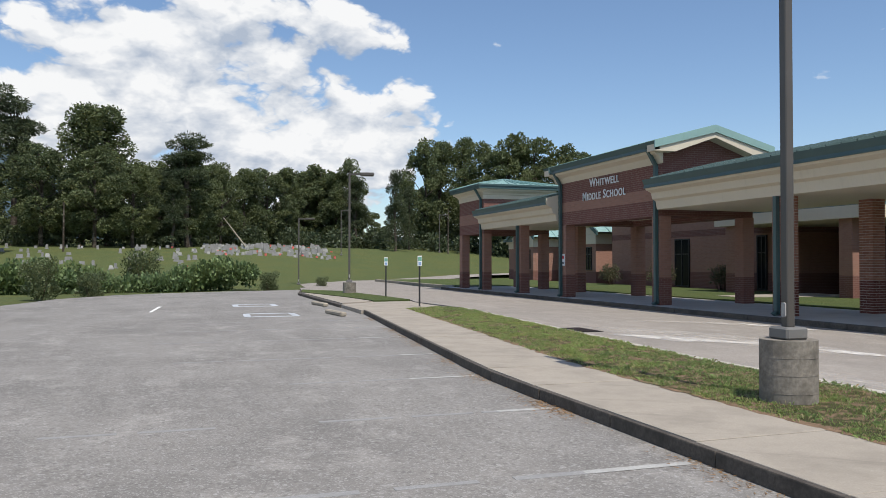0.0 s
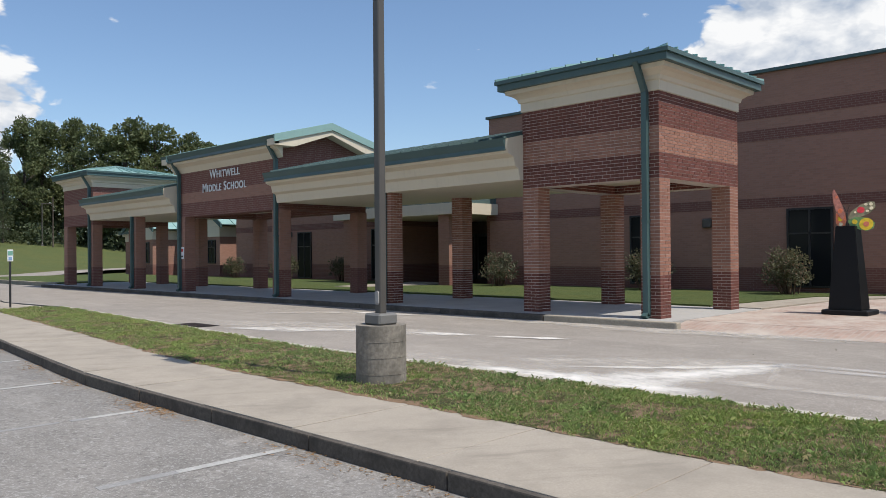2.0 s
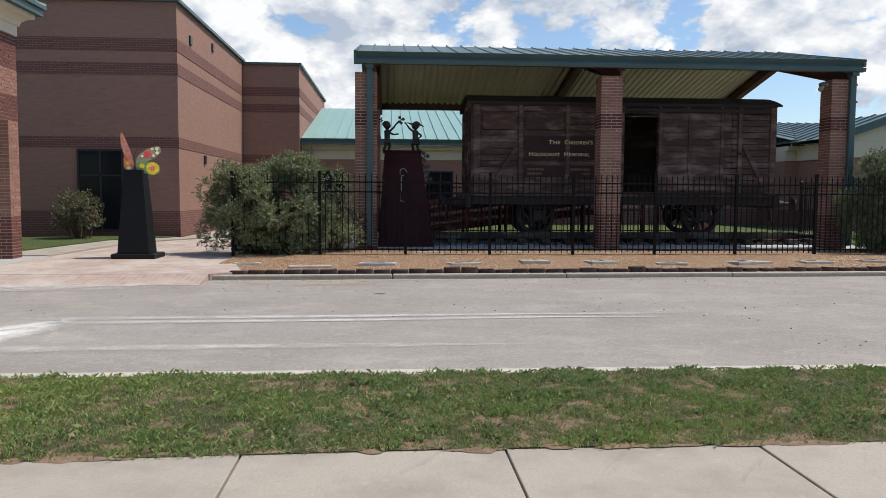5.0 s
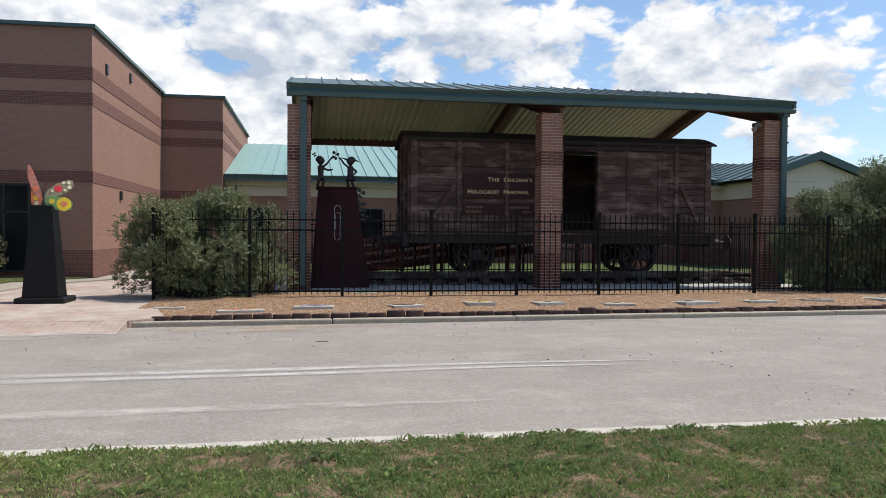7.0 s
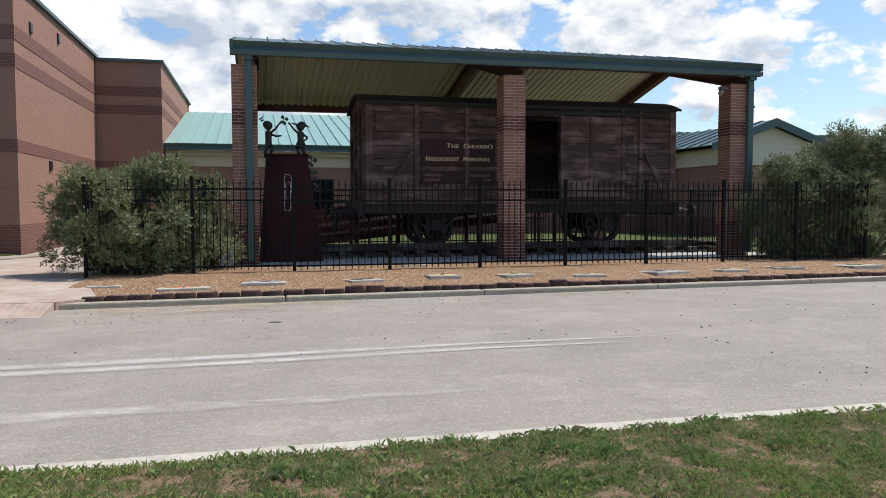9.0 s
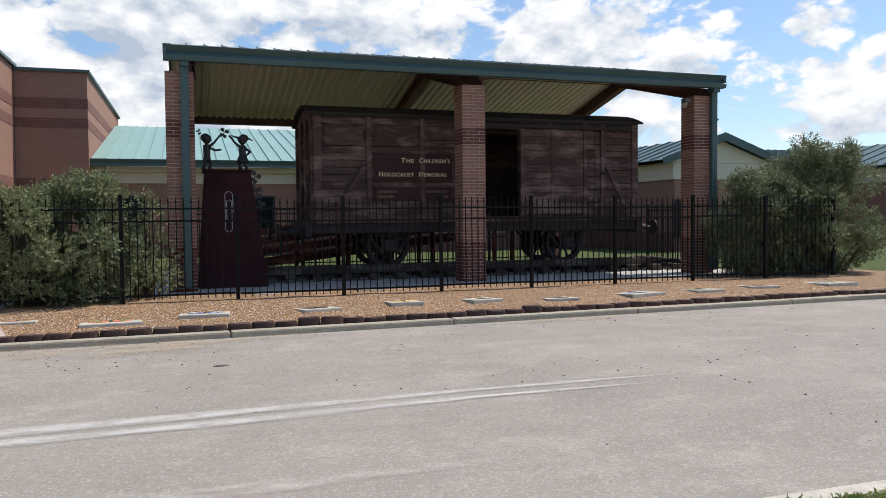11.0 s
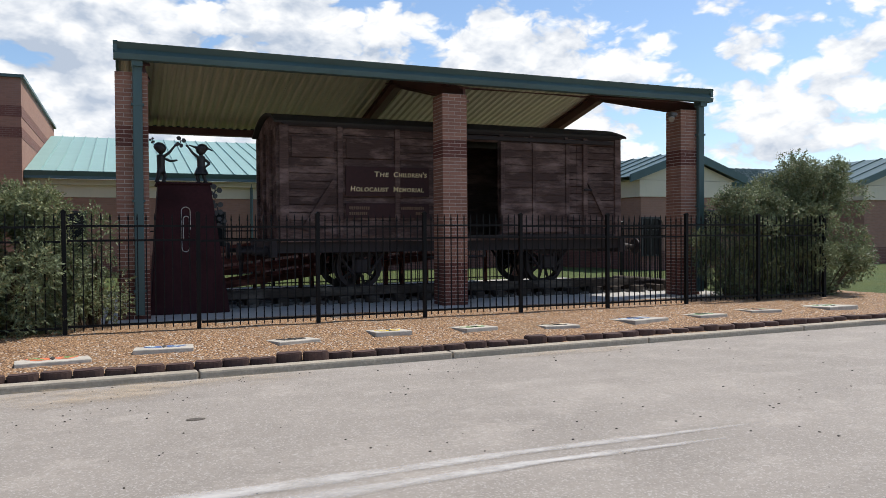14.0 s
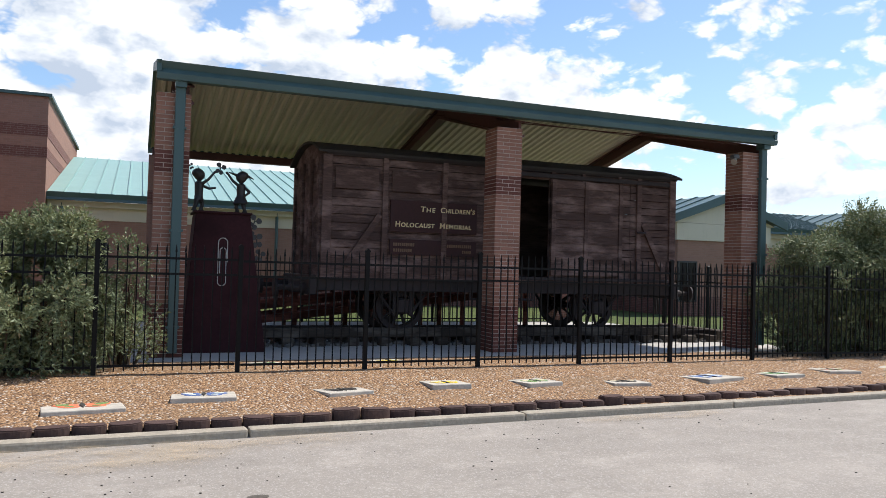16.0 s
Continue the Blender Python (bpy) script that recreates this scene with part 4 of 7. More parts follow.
def downspout(parent, x, y, z0, z1, elbow=0.35, side=0):
    """A square green pipe: gutter outlet, elbow, straight run, shoe."""
    bm = bmesh.new()
    w = 0.055
    box(bm, x - w * 2, x, y - w, y + w, z0 + 0.05, z1 - elbow - 0.15)
    prism(bm, [(x - 2 * w, z1 - elbow - 0.16), (x, z1 - elbow - 0.16), (x - 0.38 + w, z1 + 0.02), (x - 0.38 - w, z1 + 0.02)], "y", y - w, y + w)
    prism(bm, [(x - 2 * w, z0 + 0.12), (x, z0 + 0.05), (x - 0.12, z0 + 0.0), (x - 0.2, z0 + 0.06)], "y", y - w, y + w)
    box(bm, x - 2 * w - 0.006, x + 0.004, y - w - 0.012, y + w + 0.012, 1.9, 1.94)
    part("downspout", bm, M["green_trim"], parent, "green square downspout")


def column(parent, x, y, z0, z1, dark_to=0.85, bands=(), single="", rough=False, w=0.41):
    """A square brick column with a dark base and dark bands."""
    c = thing("column", "", "")
    c.parent = parent
    for key in ("label", "category"):
        if key in c:
            del c[key]
    cuts = [(z0, dark_to, True)]
    z = dark_to
    for a, b in bands:
        cuts += [(z, a, False), (a, b, True)]
        z = b
    cuts.append((z, z1, False))
    off = 0
    for a, b, dark in cuts:
        if b - a < 0.02:
            continue
        if rough:
            e = 0.004 if dark else 0
            part("brick_band", one_box(x - e, x + w + e, y - e, y + w + e, a, b), M["wall_dark" if dark else "wall_light"], c)
        else:
            brick_block(c, x, x + w, y, y + w, a, b, "brick_dark" if dark else "brick_light", "wsn", single, off)
            off += round((b - a) / 0.0677)
    return c


def cornice(parent, x0, x1, y0, y1, z0, z1, reach, open_sides=""):
    """A stepped cream cornice round a block."""
    bm = bmesh.new()
    n = 4
    prof = [(0.03, 0.0), (0.09, 0.02), (0.09, 0.38), (0.2, 0.42), (0.24, 0.56), (0.5, 0.70), (0.76, 0.76), (0.8, 0.94), (1.0, 0.96), (1.0, 1.0)]
    rings = []
    for o, h in prof:
        o *= reach
        z = z0 + (z1 - z0) * h
        a = x0 - (0 if "w" in open_sides else o)
        b = x1 + (0 if "e" in open_sides else o)
        c = y0 - (0 if "s" in open_sides else o)
        d = y1 + (0 if "n" in open_sides else o)
        rings.append([bm.verts.new(p) for p in ((a, c, z), (b, c, z), (b, d, z), (a, d, z))])
    for r, q in zip(rings, rings[1:]):
        for i in range(4):
            bm.faces.new((r[i], r[(i + 1) % 4], q[(i + 1) % 4], q[i]))
    bm.faces.new(rings[0][::-1])
    bm.faces.new(rings[-1])
    return part("cornice", bm, M["cream"], parent, "cream stepped cornice")


def gutter(parent, x, y0, y1, z, r=0.13):
    """A gutter along y whose front looks towards -x."""
    bm = bmesh.new()
    prism(bm, [(x, z - r), (x + 0.02, z - r * 0.3), (x - 0.03, z + r * 0.6), (x - 0.045, z + r), (x + 0.16, z + r), (x + 0.16, z - r)], "y", y0, y1)
    return part("gutter", bm, M["green_trim"], parent)


def seam_panels(parent, a, b, c, d, n, material, name="roof_panel", seam=0.05):
    """Standing-seam panels between the eave a-b and the ridge d-c."""
    a, b, c, d = (Vector(v) for v in (a, b, c, d))
    nrm = (b - a).cross(d - a).normalized()
    if nrm.z < 0:
        nrm = -nrm
    for i in range(n):
        s, t = i / n, (i + 1) / n
        p = [a.lerp(b, s), a.lerp(b, t), d.lerp(c, t), d.lerp(c, s)]
        bm = bmesh.new()
        lo = [bm.verts.new(v - nrm * 0.02) for v in p]
        hi = [bm.verts.new(v + nrm * 0.004) for v in p]
        bm.faces.new(hi)
        bm.faces.new(lo[::-1])
        for k in range(4):
            bm.faces.new((lo[k], lo[(k + 1) % 4], hi[(k + 1) % 4], hi[k]))
        u = (p[1] - p[0]).normalized() * 0.018 if (p[1] - p[0]).length > 1e-4 else Vector((0, 0, 0))
        q = [p[0] - u, p[0] + u, p[3] + u, p[3] - u]
        lo = [bm.verts.new(v) for v in q]
        hi = [bm.verts.new(v + nrm * seam) for v in q]
        bm.faces.new(hi)
        for k in range(4):
            bm.faces.new((lo[k], lo[(k + 1) % 4], hi[(k + 1) % 4], hi[k]))
        bmesh.ops.recalc_face_normals(bm, faces=bm.faces[:])
        part(name, bm, material, parent)


def tower(name, x0, x1, y0, y1, label, near):
    t = thing(name, label, "pavilion")
    w = 0.41
    for cx in (x0, x1 - w):
        for cy in (y0, y1 - w):
            column(t, cx, cy, 0.0, 2.75, 0.85, (), "ws" if near and cx == x0 and cy == y0 else ("s" if near and cy == y0 else ""), not near)
    for a, b, tn in ((2.75, 3.25, "brick_dark"), (3.25, 3.77, "brick_light"), (3.77, 4.45, "brick_dark")):
        for wx0, wx1, wy0, wy1 in ((x0, x0 + w, y0, y1), (x1 - w, x1, y0, y1), (x0 + w, x1 - w, y0, y0 + w), (x0 + w, x1 - w, y1 - w, y1)):
            if near:
                f = "wens" if wx0 == x0 or wx1 == x1 and wx0 > x0 + w else "sn"
                brick_block(t, wx0, wx1, wy0, wy1, a, b, tn, f)
            else:
                part("brick_band", one_box(wx0, wx1, wy0, wy1, a, b), M["wall_dark" if "dark" in tn else "wall_light"], t)
    part("ceiling_panel", one_box(x0 + w, x1 - w, y0 + w, y1 - w, 2.95, 3.0), M["soffit"], t)
    cornice(t, x0, x1, y0, y1, 4.45, 4.97, 0.36)
    bm = bmesh.new()
    o = 0.4
    for za, zb, k in ((4.93, 5.12, o), (5.07, 5.15, o + 0.05)):
        box(bm, x0 - k, x1 + k, y0 - k, y1 + k, za, zb)
    part("gutter", bm, M["green_trim"], t)
    cx, cy, k = (x0 + x1) / 2, (y0 + y1) / 2, o + 0.03
    A, B, C, D = (x0 - k, y0 - k, 5.155), (x1 + k, y0 - k, 5.155), (x1 + k, y1 + k, 5.155), (x0 - k, y1 + k, 5.155)
    T = (cx, cy, 5.62)
    for p, q in ((A, B), (B, C), (C, D), (D, A)):
        seam_panels(t, p, q, T, T, 11, M["green_roof"])
    downspout(t, x0 - 0.01, y0 + 0.26, 0.0, 4.95)
    return t


TX0, TX1 = 13.68, 17.2
tower("entrance_tower", TX0, TX1, 9.12, 12.48, "square brick tower with green roof and open base", True)
tower("entrance_tower", TX0, TX1, 37.0, 40.5, "square brick tower with green roof at the far end", False)


def canopy(y0, y1, posts, near):
    c = thing("canopy", "long covered walkway with cream fascia and green roof", "canopy", "covered walkways")
    bm = bmesh.new()
    prof = [(13.55, 2.94), (13.5, 3.19), (13.38, 3.25), (13.34, 3.44), (13.16, 3.51), (13.12, 3.61), (13.12, 3.71), (17.95, 3.71), (17.95, 3.61), (17.6, 3.29), (17.5, 2.94)]
    prism(bm, prof, "y", y0, y1)
    part("fascia", bm, M["cream"], c, "cream moulded fascia and soffit")
    gutter(c, 13.07, y0, y1, 3.7)
    n = round((y1 - y0) / 0.42)
    seam_panels(c, (13.05, y0, 3.82), (13.05, y1, 3.82), (15.5, y1, 4.39), (15.5, y0, 4.39), n, M["green_deep"])
    seam_panels(c, (18.0, y0, 3.84), (18.0, y1, 3.84), (15.5, y1, 4.39), (15.5, y0, 4.39), n, M["green_deep"])
    bm = bmesh.new()
    prism(bm, [(13.55, 2.94), (13.5, 3.19), (13.38, 3.25), (13.34, 3.44), (13.16, 3.51), (13.1, 3.61), (13.1, 3.825), (13.67, 3.96), (13.67, 2.94)], "y", y0 - 0.05, y0 - 0.002)
    part("fascia_return", bm, M["cream"], c)
    bm = bmesh.new()
    prism(bm, [(13.14, 3.715), (17.92, 3.715), (15.5, 4.35)], "y", y0 + 0.01, y1 - 0.01)
    part("gable_end", bm, M["green_deep"], c)
    for y in posts:
        column(c, TX0, y, 0.0, 2.94, 0.85, (), "", not near)
        column(c, 16.45, y, 0.0, 2.94, 0.85, (), "", not near)
        downspout(c, TX0 - 0.02, y + 0.2, 0.0, 3.69)
    return c


canopy(12.52, 22.15, (16.97,), True)
canopy(28.95, 36.95, (32.6,), False)

gate = thing("entrance_gable", "brick entrance gable with white school lettering", "building")
for y in (22.2, 28.4):
    column(gate, TX0, y, 0.0, 2.75, 0.85, (), "", True)
    column(gate, TX1 - 0.41, y, 0.0, 2.75, 0.85, (), "", True)
for a, b, dk in ((2.75, 3.25, True), (3.25, 3.62, False), (3.62, 4.45, True)):
    for wx0, wx1, wy0, wy1 in ((TX0, TX0 + 0.6, 22.25, 28.9), (TX1 - 0.6, TX1, 22.25, 28.9), (TX0 + 0.6, TX1 - 0.6, 22.25, 22.85), (TX0 + 0.6, TX1 - 0.6, 28.3, 28.9)):
        part("brick_band", one_box(wx0, wx1, wy0, wy1, a, b), M["wall_dark" if dk else "wall_light"], gate)
bm = bmesh.new()
prism(bm, [(TX0, 4.45), (TX1, 4.45), (TX1, 4.8), ((TX0 + TX1) / 2, 5.2), (TX0, 4.8)], "y", 22.25, 28.9)
part("brick_band", bm, M["wall_dark"], gate)
part("ceiling_panel", one_box(TX0 + 0.6, TX1 - 0.6, 22.85, 28.3, 2.95, 3.0), M["soffit"], gate)
bm = bmesh.new()
prism(bm, [(TX0 - 0.003, 4.36), (TX0 - 0.08, 4.48), (TX0 - 0.12, 4.56), (TX0 - 0.3, 4.66), (TX0 - 0.36, 4.82), (TX0 - 0.003, 4.82)], "y", 22.0, 29.2)
part("cornice", bm, M["cream"], gate, "cream cornice")
gutter(gate, TX0 - 0.42, 21.8, 29.4, 4.87)
mid = (TX0 + TX1) / 2
seam_panels(gate, (TX0 - 0.44, 21.8, 4.97), (TX0 - 0.44, 29.4, 4.97), (mid, 29.4, 5.55), (mid, 21.8, 5.55), 18, M["green_roof"])
seam_panels(gate, (TX1 + 0.44, 21.8, 4.97), (TX1 + 0.44, 29.4, 4.97), (mid, 29.4, 5.55), (mid, 21.8, 5.55), 18, M["green_roof"])
for y0, y1 in ((21.78, 22.24), (28.92, 29.38)):
    bm = bmesh.new()
    prism(bm, [(TX0 - 0.43, 4.7), (TX0 - 0.43, 4.95), (mid, 5.53), (TX1 + 0.43, 4.95), (TX1 + 0.43, 4.7), (TX1 - 0.3, 4.7), (mid, 5.2), (TX0 + 0.3, 4.7)], "y", y0 + 0.02, y1 - 0.02)
    part("rake_soffit", bm, M["cream"], gate)
    bm = bmesh.new()
    prism(bm, [(TX0 - 0.46, 4.78), (TX0 - 0.46, 5.0), (mid, 5.58), (TX1 + 0.46, 5.0), (TX1 + 0.46, 4.78), (mid, 5.36)], "y", y0 - 0.03, y0 + 0.02)
    part("rake_trim", bm, M["green_roof"], gate)
downspout(gate, TX0 - 0.02, 22.3, 0.0, 4.82)
downspout(gate, TX0 - 0.02, 28.7, 0.0, 4.82)
letters("Whitwell", 0.43, (TX0 - 0.03, 25.5, 4.16), gate, M["sign_white"], width=2.0, bold=0.005)
letters("Middle School", 0.43, (TX0 - 0.03, 25.56, 3.70), gate, M["sign_white"], width=2.9, bold=0.005)
ns = part("notice_sign", soft_box(TX0 - 0.03, TX0 - 0.01, 28.45, 28.8, 1.2, 1.65, 0.004), M["sign_white"], gate, "small white notice with a red band")
part("notice_band", one_box(TX0 - 0.034, TX0 - 0.03, 28.5, 28.75, 1.47, 1.58), M["sign_red"], ns)
part("notice_band", one_box(TX0 - 0.034, TX0 - 0.03, 28.5, 28.75, 1.28, 1.33), M["frame_dark"], ns)


def low_building(name, label, x_wall, y0, y1, eave_z, x_ridge, ridge_z, gables, material, windows, ground=-0.1):
    """A low brick wing with a cream frieze, green gutter and seamed roof, with gables that stand out towards -x."""
    b = thing(name, label, "building")
    part("brick_band", one_box(x_wall, x_wall + 8, y0, y1, ground - 0.3, 0.75), M["wall_dark"], b)
    part("brick_band", one_box(x_wall + 0.01, x_wall + 8, y0, y1, 0.75, eave_z - 0.75), M["wall_light"], b)
    part("frieze", one_box(x_wall - 0.04, x_wall + 8, y0, y1, eave_z - 0.75, eave_z - 0.32), M["cream"], b)
    part("frieze", one_box(x_wall - 0.25, x_wall + 8, y0, y1, eave_z - 0.32, eave_z - 0.12), M["cream"], b)
    gutter(b, x_wall - 0.6, y0, y1, eave_z)
    n = max(2, round((y1 - y0) / 0.5))
    seam_panels(b, (x_wall - 0.6, y0, eave_z + 0.1), (x_wall - 0.6, y1, eave_z + 0.1), (x_ridge, y1, ridge_z), (x_ridge, y0, ridge_z), n, material)
    for c, half, x_face, peak in gables:
        bm = bmesh.new()
        prism(bm, [(c - half, eave_z - 0.1), (c + half, eave_z - 0.1), (c, peak - 0.1)], "x", x_face, x_ridge)
        part("gable_wall", bm, M["cream"], b)
        part("brick_band", one_box(x_face + 0.05, x_wall, c - half + 0.35, c + half - 0.35, 0.75, eave_z - 0.75), M["wall_light"], b)
        part("brick_band", one_box(x_face + 0.04, x_wall, c - half + 0.34, c + half - 0.34, ground - 0.3, 0.75), M["wall_dark"], b)
        part("frieze", one_box(x_face - 0.02, x_wall, c - half + 0.25, c + half - 0.25, eave_z - 0.75, eave_z - 0.11), M["cream"], b)
        for s in (-1, 1):
            bm = bmesh.new()
            e = 0.35
            prism(bm, [(c + s * (half + e), eave_z - 0.12 - 0.1), (c + s * (half + e), eave_z - 0.12 + 0.2), (c, peak + 0.2), (c, peak - 0.12)], "x", x_face - 0.3, x_face - 0.2)
            part("rake_trim", bm, M["green_trim"], b)
            seam_panels(b, (x_face - 0.25, c + s * (half + e), eave_z + 0.0), (x_ridge, c + s * (half + e), eave_z + 0.0), (x_ridge, c, peak + 0.16), (x_face - 0.25, c, peak + 0.16), 12, material)
        window(b, x_face + 0.03, c - half + 0.9, c - half + 1.7, 0.9, 2.3)
    for a, c in windows:
        window(b, x_wall - 0.01, a, c, 0.9, 2.3)
    return b


low = low_building("classroom_wing", "low brick classroom wing with pale green roof", 35.6, -15.5, 5.43, 3.6, 46.0, 6.2, [], M["green_roof"], [(3.6, 4.6), (-1.2, -0.2), (-12.6, -11.6)])
for y in (5.0, -2.2, -13.6):
    bm = bmesh.new()
    rod(bm, (35.4, y, 0), (35.4, y, 3.4), 0.06, n=6)
    part("downspout", bm, M["green_trim"], low)
gabled = low_building("gabled_wing", "low brick wing with white gables and deep green roof", 33.5, -44.0, -15.52, 3.6, 41.0, 5.2, [(-18.3, 2.5, 30.0, 4.5), (-31.2, 3.4, 30.0, 4.75)], M["green_deep"], [(-25.5, -24.5), (-23, -22)])
window(gabled, 30.03, -16.95, -16.2, 0.6, 2.0)
low_building("far_wing", "low brick wing with green roofs beyond the entrance", 27.5, 43.3, 66, 3.3, 36.0, 5.3, [(48.0, 2.2, 25.0, 4.6), (57.5, 2.2, 25.0, 4.6)], M["green_roof"], [(45, 45.8), (52, 53), (61, 62)])

# ---- memorial shelter ----
sh = thing("memorial_shelter", "open brick and steel shelter with green metal roof", "shelter")
SX0, SX1, SY0, SY1 = 18.95, 27.95, -9.84, 2.42
for cy in (1.9, -3.95, -9.66):
    column(sh, 19.2, cy, 0.04, 4.17, 0.88, ((2.93, 3.28),), "w", False, 0.5)
    column(sh, 27.0, cy, 0.04, 4.17, 0.88, ((2.93, 3.28),), "", True, 0.5)
RX, RZ = 23.2, 5.53
for x, s in ((SX0, 1), (SX1, -1)):
    bm = bmesh.new()
    prism(bm, [(x, 4.33), (x - s * 0.02, 4.42), (x + s * 0.05, 4.50), (x - s * 0.03, 4.60), (x + s * 0.15, 4.60), (x + s * 0.15, 4.33)], "y", SY0, SY1)
    part("gutter", bm, M["green_trim"], sh, "green box gutter")
n = 30
seam_panels(sh, (SX0 + 0.08, SY0, 4.59), (SX0 + 0.08, SY1, 4.59), (RX, SY1, RZ), (RX, SY0, RZ), n, M["green_deep"], "roof_panel", 0.03)
seam_panels(sh, (SX1 - 0.08, SY0, 4.59), (SX1 - 0.08, SY1, 4.59), (RX, SY1, RZ), (RX, SY0, RZ), n, M["green_deep"])
# ribbed deck below the roof
for x, s in ((SX0 + 0.16, 1), (SX1 - 0.16, -1)):
    v, f = [], []
    k = 0
    y = SY0 + 0.05
    while y < SY1 - 0.2:
        for a, dz in ((0.0, 0), (0.04, 0.05), (0.11, 0.05), (0.15, 0)):
            v += [(x, y + a, 4.44 - 0.02 + dz), (RX, y + a, RZ - 0.17 + dz)]
        y += 0.2
    m = len(v) // 2
    f = [(2 * i, 2 * i + 1, 2 * i + 3, 2 * i + 2) for i in range(m - 1)]
    part_mesh("ribbed_deck", raw_mesh("ribbed_deck", v, f, M["soffit"]), sh)
for y in (1.95, -3.93, -9.74):
    for x0, x1 in ((SX0 + 0.3, RX), (SX1 - 0.3, RX)):
        bm = bmesh.new()
        for lo, hi, w in ((-0.47, -0.43, 0.1), (-0.43, -0.2, 0.025), (-0.2, -0.17, 0.1)):
            prism(bm, [(x0, 4.5 + lo), (x1, RZ - 0.02 + lo - 0.02), (x1, RZ - 0.02 + hi - 0.02), (x0, 4.5 + hi)], "y", y - w, y + w)
        part("rafter", bm, M["steel_red"], sh, "dark red steel rafter")
bm = bmesh.new()
box(bm, 19.12, 19.3, SY0 + 0.1, SY1 - 0.1, 4.37, 4.5)
part("eave_beam", bm, M["steel_red"], sh)
bm = bmesh.new()
box(bm, 27.2, 27.42, SY0 + 0.1, SY1 - 0.1, 4.18, 4.36)
part("eave_beam", bm, M["steel_red"], sh)
for a, b in (((19.6, -3.6, 4.4), (RX, -9.4, 5.1)), ((19.6, -9.4, 4.4), (RX, -3.6, 5.1))):
    bm = bmesh.new()
    rod(bm, a, b, 0.012, n=6)
    part("brace_rod", bm, M["steel_red"], sh)
for y0 in (SY0, SY1 - 0.06):
    bm = bmesh.new()
    prism(bm, [(SX0, 4.45), (SX0, 4.62), (RX, RZ + 0.02), (SX1, 4.62), (SX1, 4.45), (RX, RZ - 0.14)], "y", y0 - 0.004, y0 + 0.064)
    part("rake_trim", bm, M["green_trim"], sh)


def pipe(parent, x, y, z0, z1):
    bm = soft_box(x - 0.1, x, y - 0.075, y + 0.075, z0, z1, 0.012)
    part("downspout", bm, M["green_trim"], parent, "green square downspout")
    for z in (0.5, 2.0, 3.6):
        part("pipe_strap", one_box(x - 0.106, x + 0.004, y - 0.1, y + 0.1, z, z + 0.04), M["green_trim"], parent)
    part("gutter_outlet", one_box(x - 0.17, x + 0.06, y - 0.085, y + 0.085, z1 - 0.12, z1 + 0.06), M["green_trim"], parent)


pipe(sh, 19.17, 2.06, 0.12, 4.36)
pipe(sh, 19.17, -9.63, 0.12, 4.36)
fl = part("floodlight", soft_box(19.05, 19.2, -8.95, -8.8, 3.98, 4.08, 0.02), M["bronze"], sh, "small grey floodlight")
bm = bmesh.new()
rod(bm, (19.2, -9.05, 4.05), (19.1, -8.85, 3.98), 0.02, n=6)
rod(bm, (19.1, -8.87, 3.98), (19.02, -8.76, 3.9), 0.03, 0.065, 10)
part("lamp_head", bm, M["kerb"], fl)

# ---- railway wagon ----
WX0, WX1, WY0, WY1, WZ0, WZ1 = 20.45, 23.05, -8.4, -0.53, 1.42, 3.6
wg = thing("railway_wagon", "old weathered brown timber freight wagon on rails", "railway wagon", at=(0, 0, 0))


def plank_wall(parent, y0, y1, x, z0, z1, out, h=0.155, material="wagon"):
    z = z0
    while z < z1 - 0.02:
        t = min(z + h, z1)
        d = random.uniform(-0.006, 0.006)
        bm = bmesh.new()
        box(bm, min(x, x + out * 0.035) - d, max(x, x + out * 0.035) - d, y0 + 0.004, y1 - 0.004, z + 0.006, t - 0.006)
        ob = part("plank", bm, M[material], parent)
        z = t


DOOR0, DOOR1 = -5.26, -4.38
for y0, y1 in ((-1.72, -0.53), (-2.93, -1.72), (-4.38, -2.93), (-8.4, -7.25), (-7.25, -5.26)):
    plank_wall(wg, min(y0, y1), max(y0, y1), WX0, WZ0, WZ1, 1)
plank_wall(wg, -5.26, -4.38, WX0, 3.42, WZ1, 1)
part("inner_lining", one_box(WX1 - 0.06, WX1 - 0.037, WY0 + 0.04, WY1 - 0.04, WZ0, WZ1), M["wagon"], wg)
for y0, y1 in ((-8.4, -6.2), (-6.2, -5.4), (-5.4, -4.3), (-4.3, -2.6), (-2.6, -0.53)):
    plank_wall(wg, y0, y1, WX1 - 0.035, WZ0, WZ1, 1, 0.31)
for y in (WY0, WY1 - 0.035):
    z = WZ0
    while z < WZ1:
        part("plank", one_box(WX0 + 0.04, WX1 - 0.04, y, y + 0.035, z + 0.005, min(z + 0.155, WZ1) - 0.005), M["wagon"], wg)
        z += 0.155
# posts, rails and braces of iron and oak
for y, w in ((-0.60, 0.09), (-1.72, 0.055), (-2.93, 0.055), (-4.33, 0.06), (-5.32, 0.05), (-6.05, 0.04), (-6.95, 0.04), (-7.45, 0.055), (-8.33, 0.08)):
    part("post", soft_box(WX0 - 0.06, WX0 - 0.001, y - w, y + w, WZ0 - 0.1, WZ1, 0.008), M["wagon"], wg)
for y in (WY1 + 0.001, WY0 - 0.061):
    for x in (WX0 + 0.05, WX0 + 0.85, WX0 + 1.65, WX1 - 0.15):
        part("post", soft_box(x, x + 0.1, y, y + 0.06, WZ0 - 0.1, WZ1, 0.008), M["wagon"], wg)


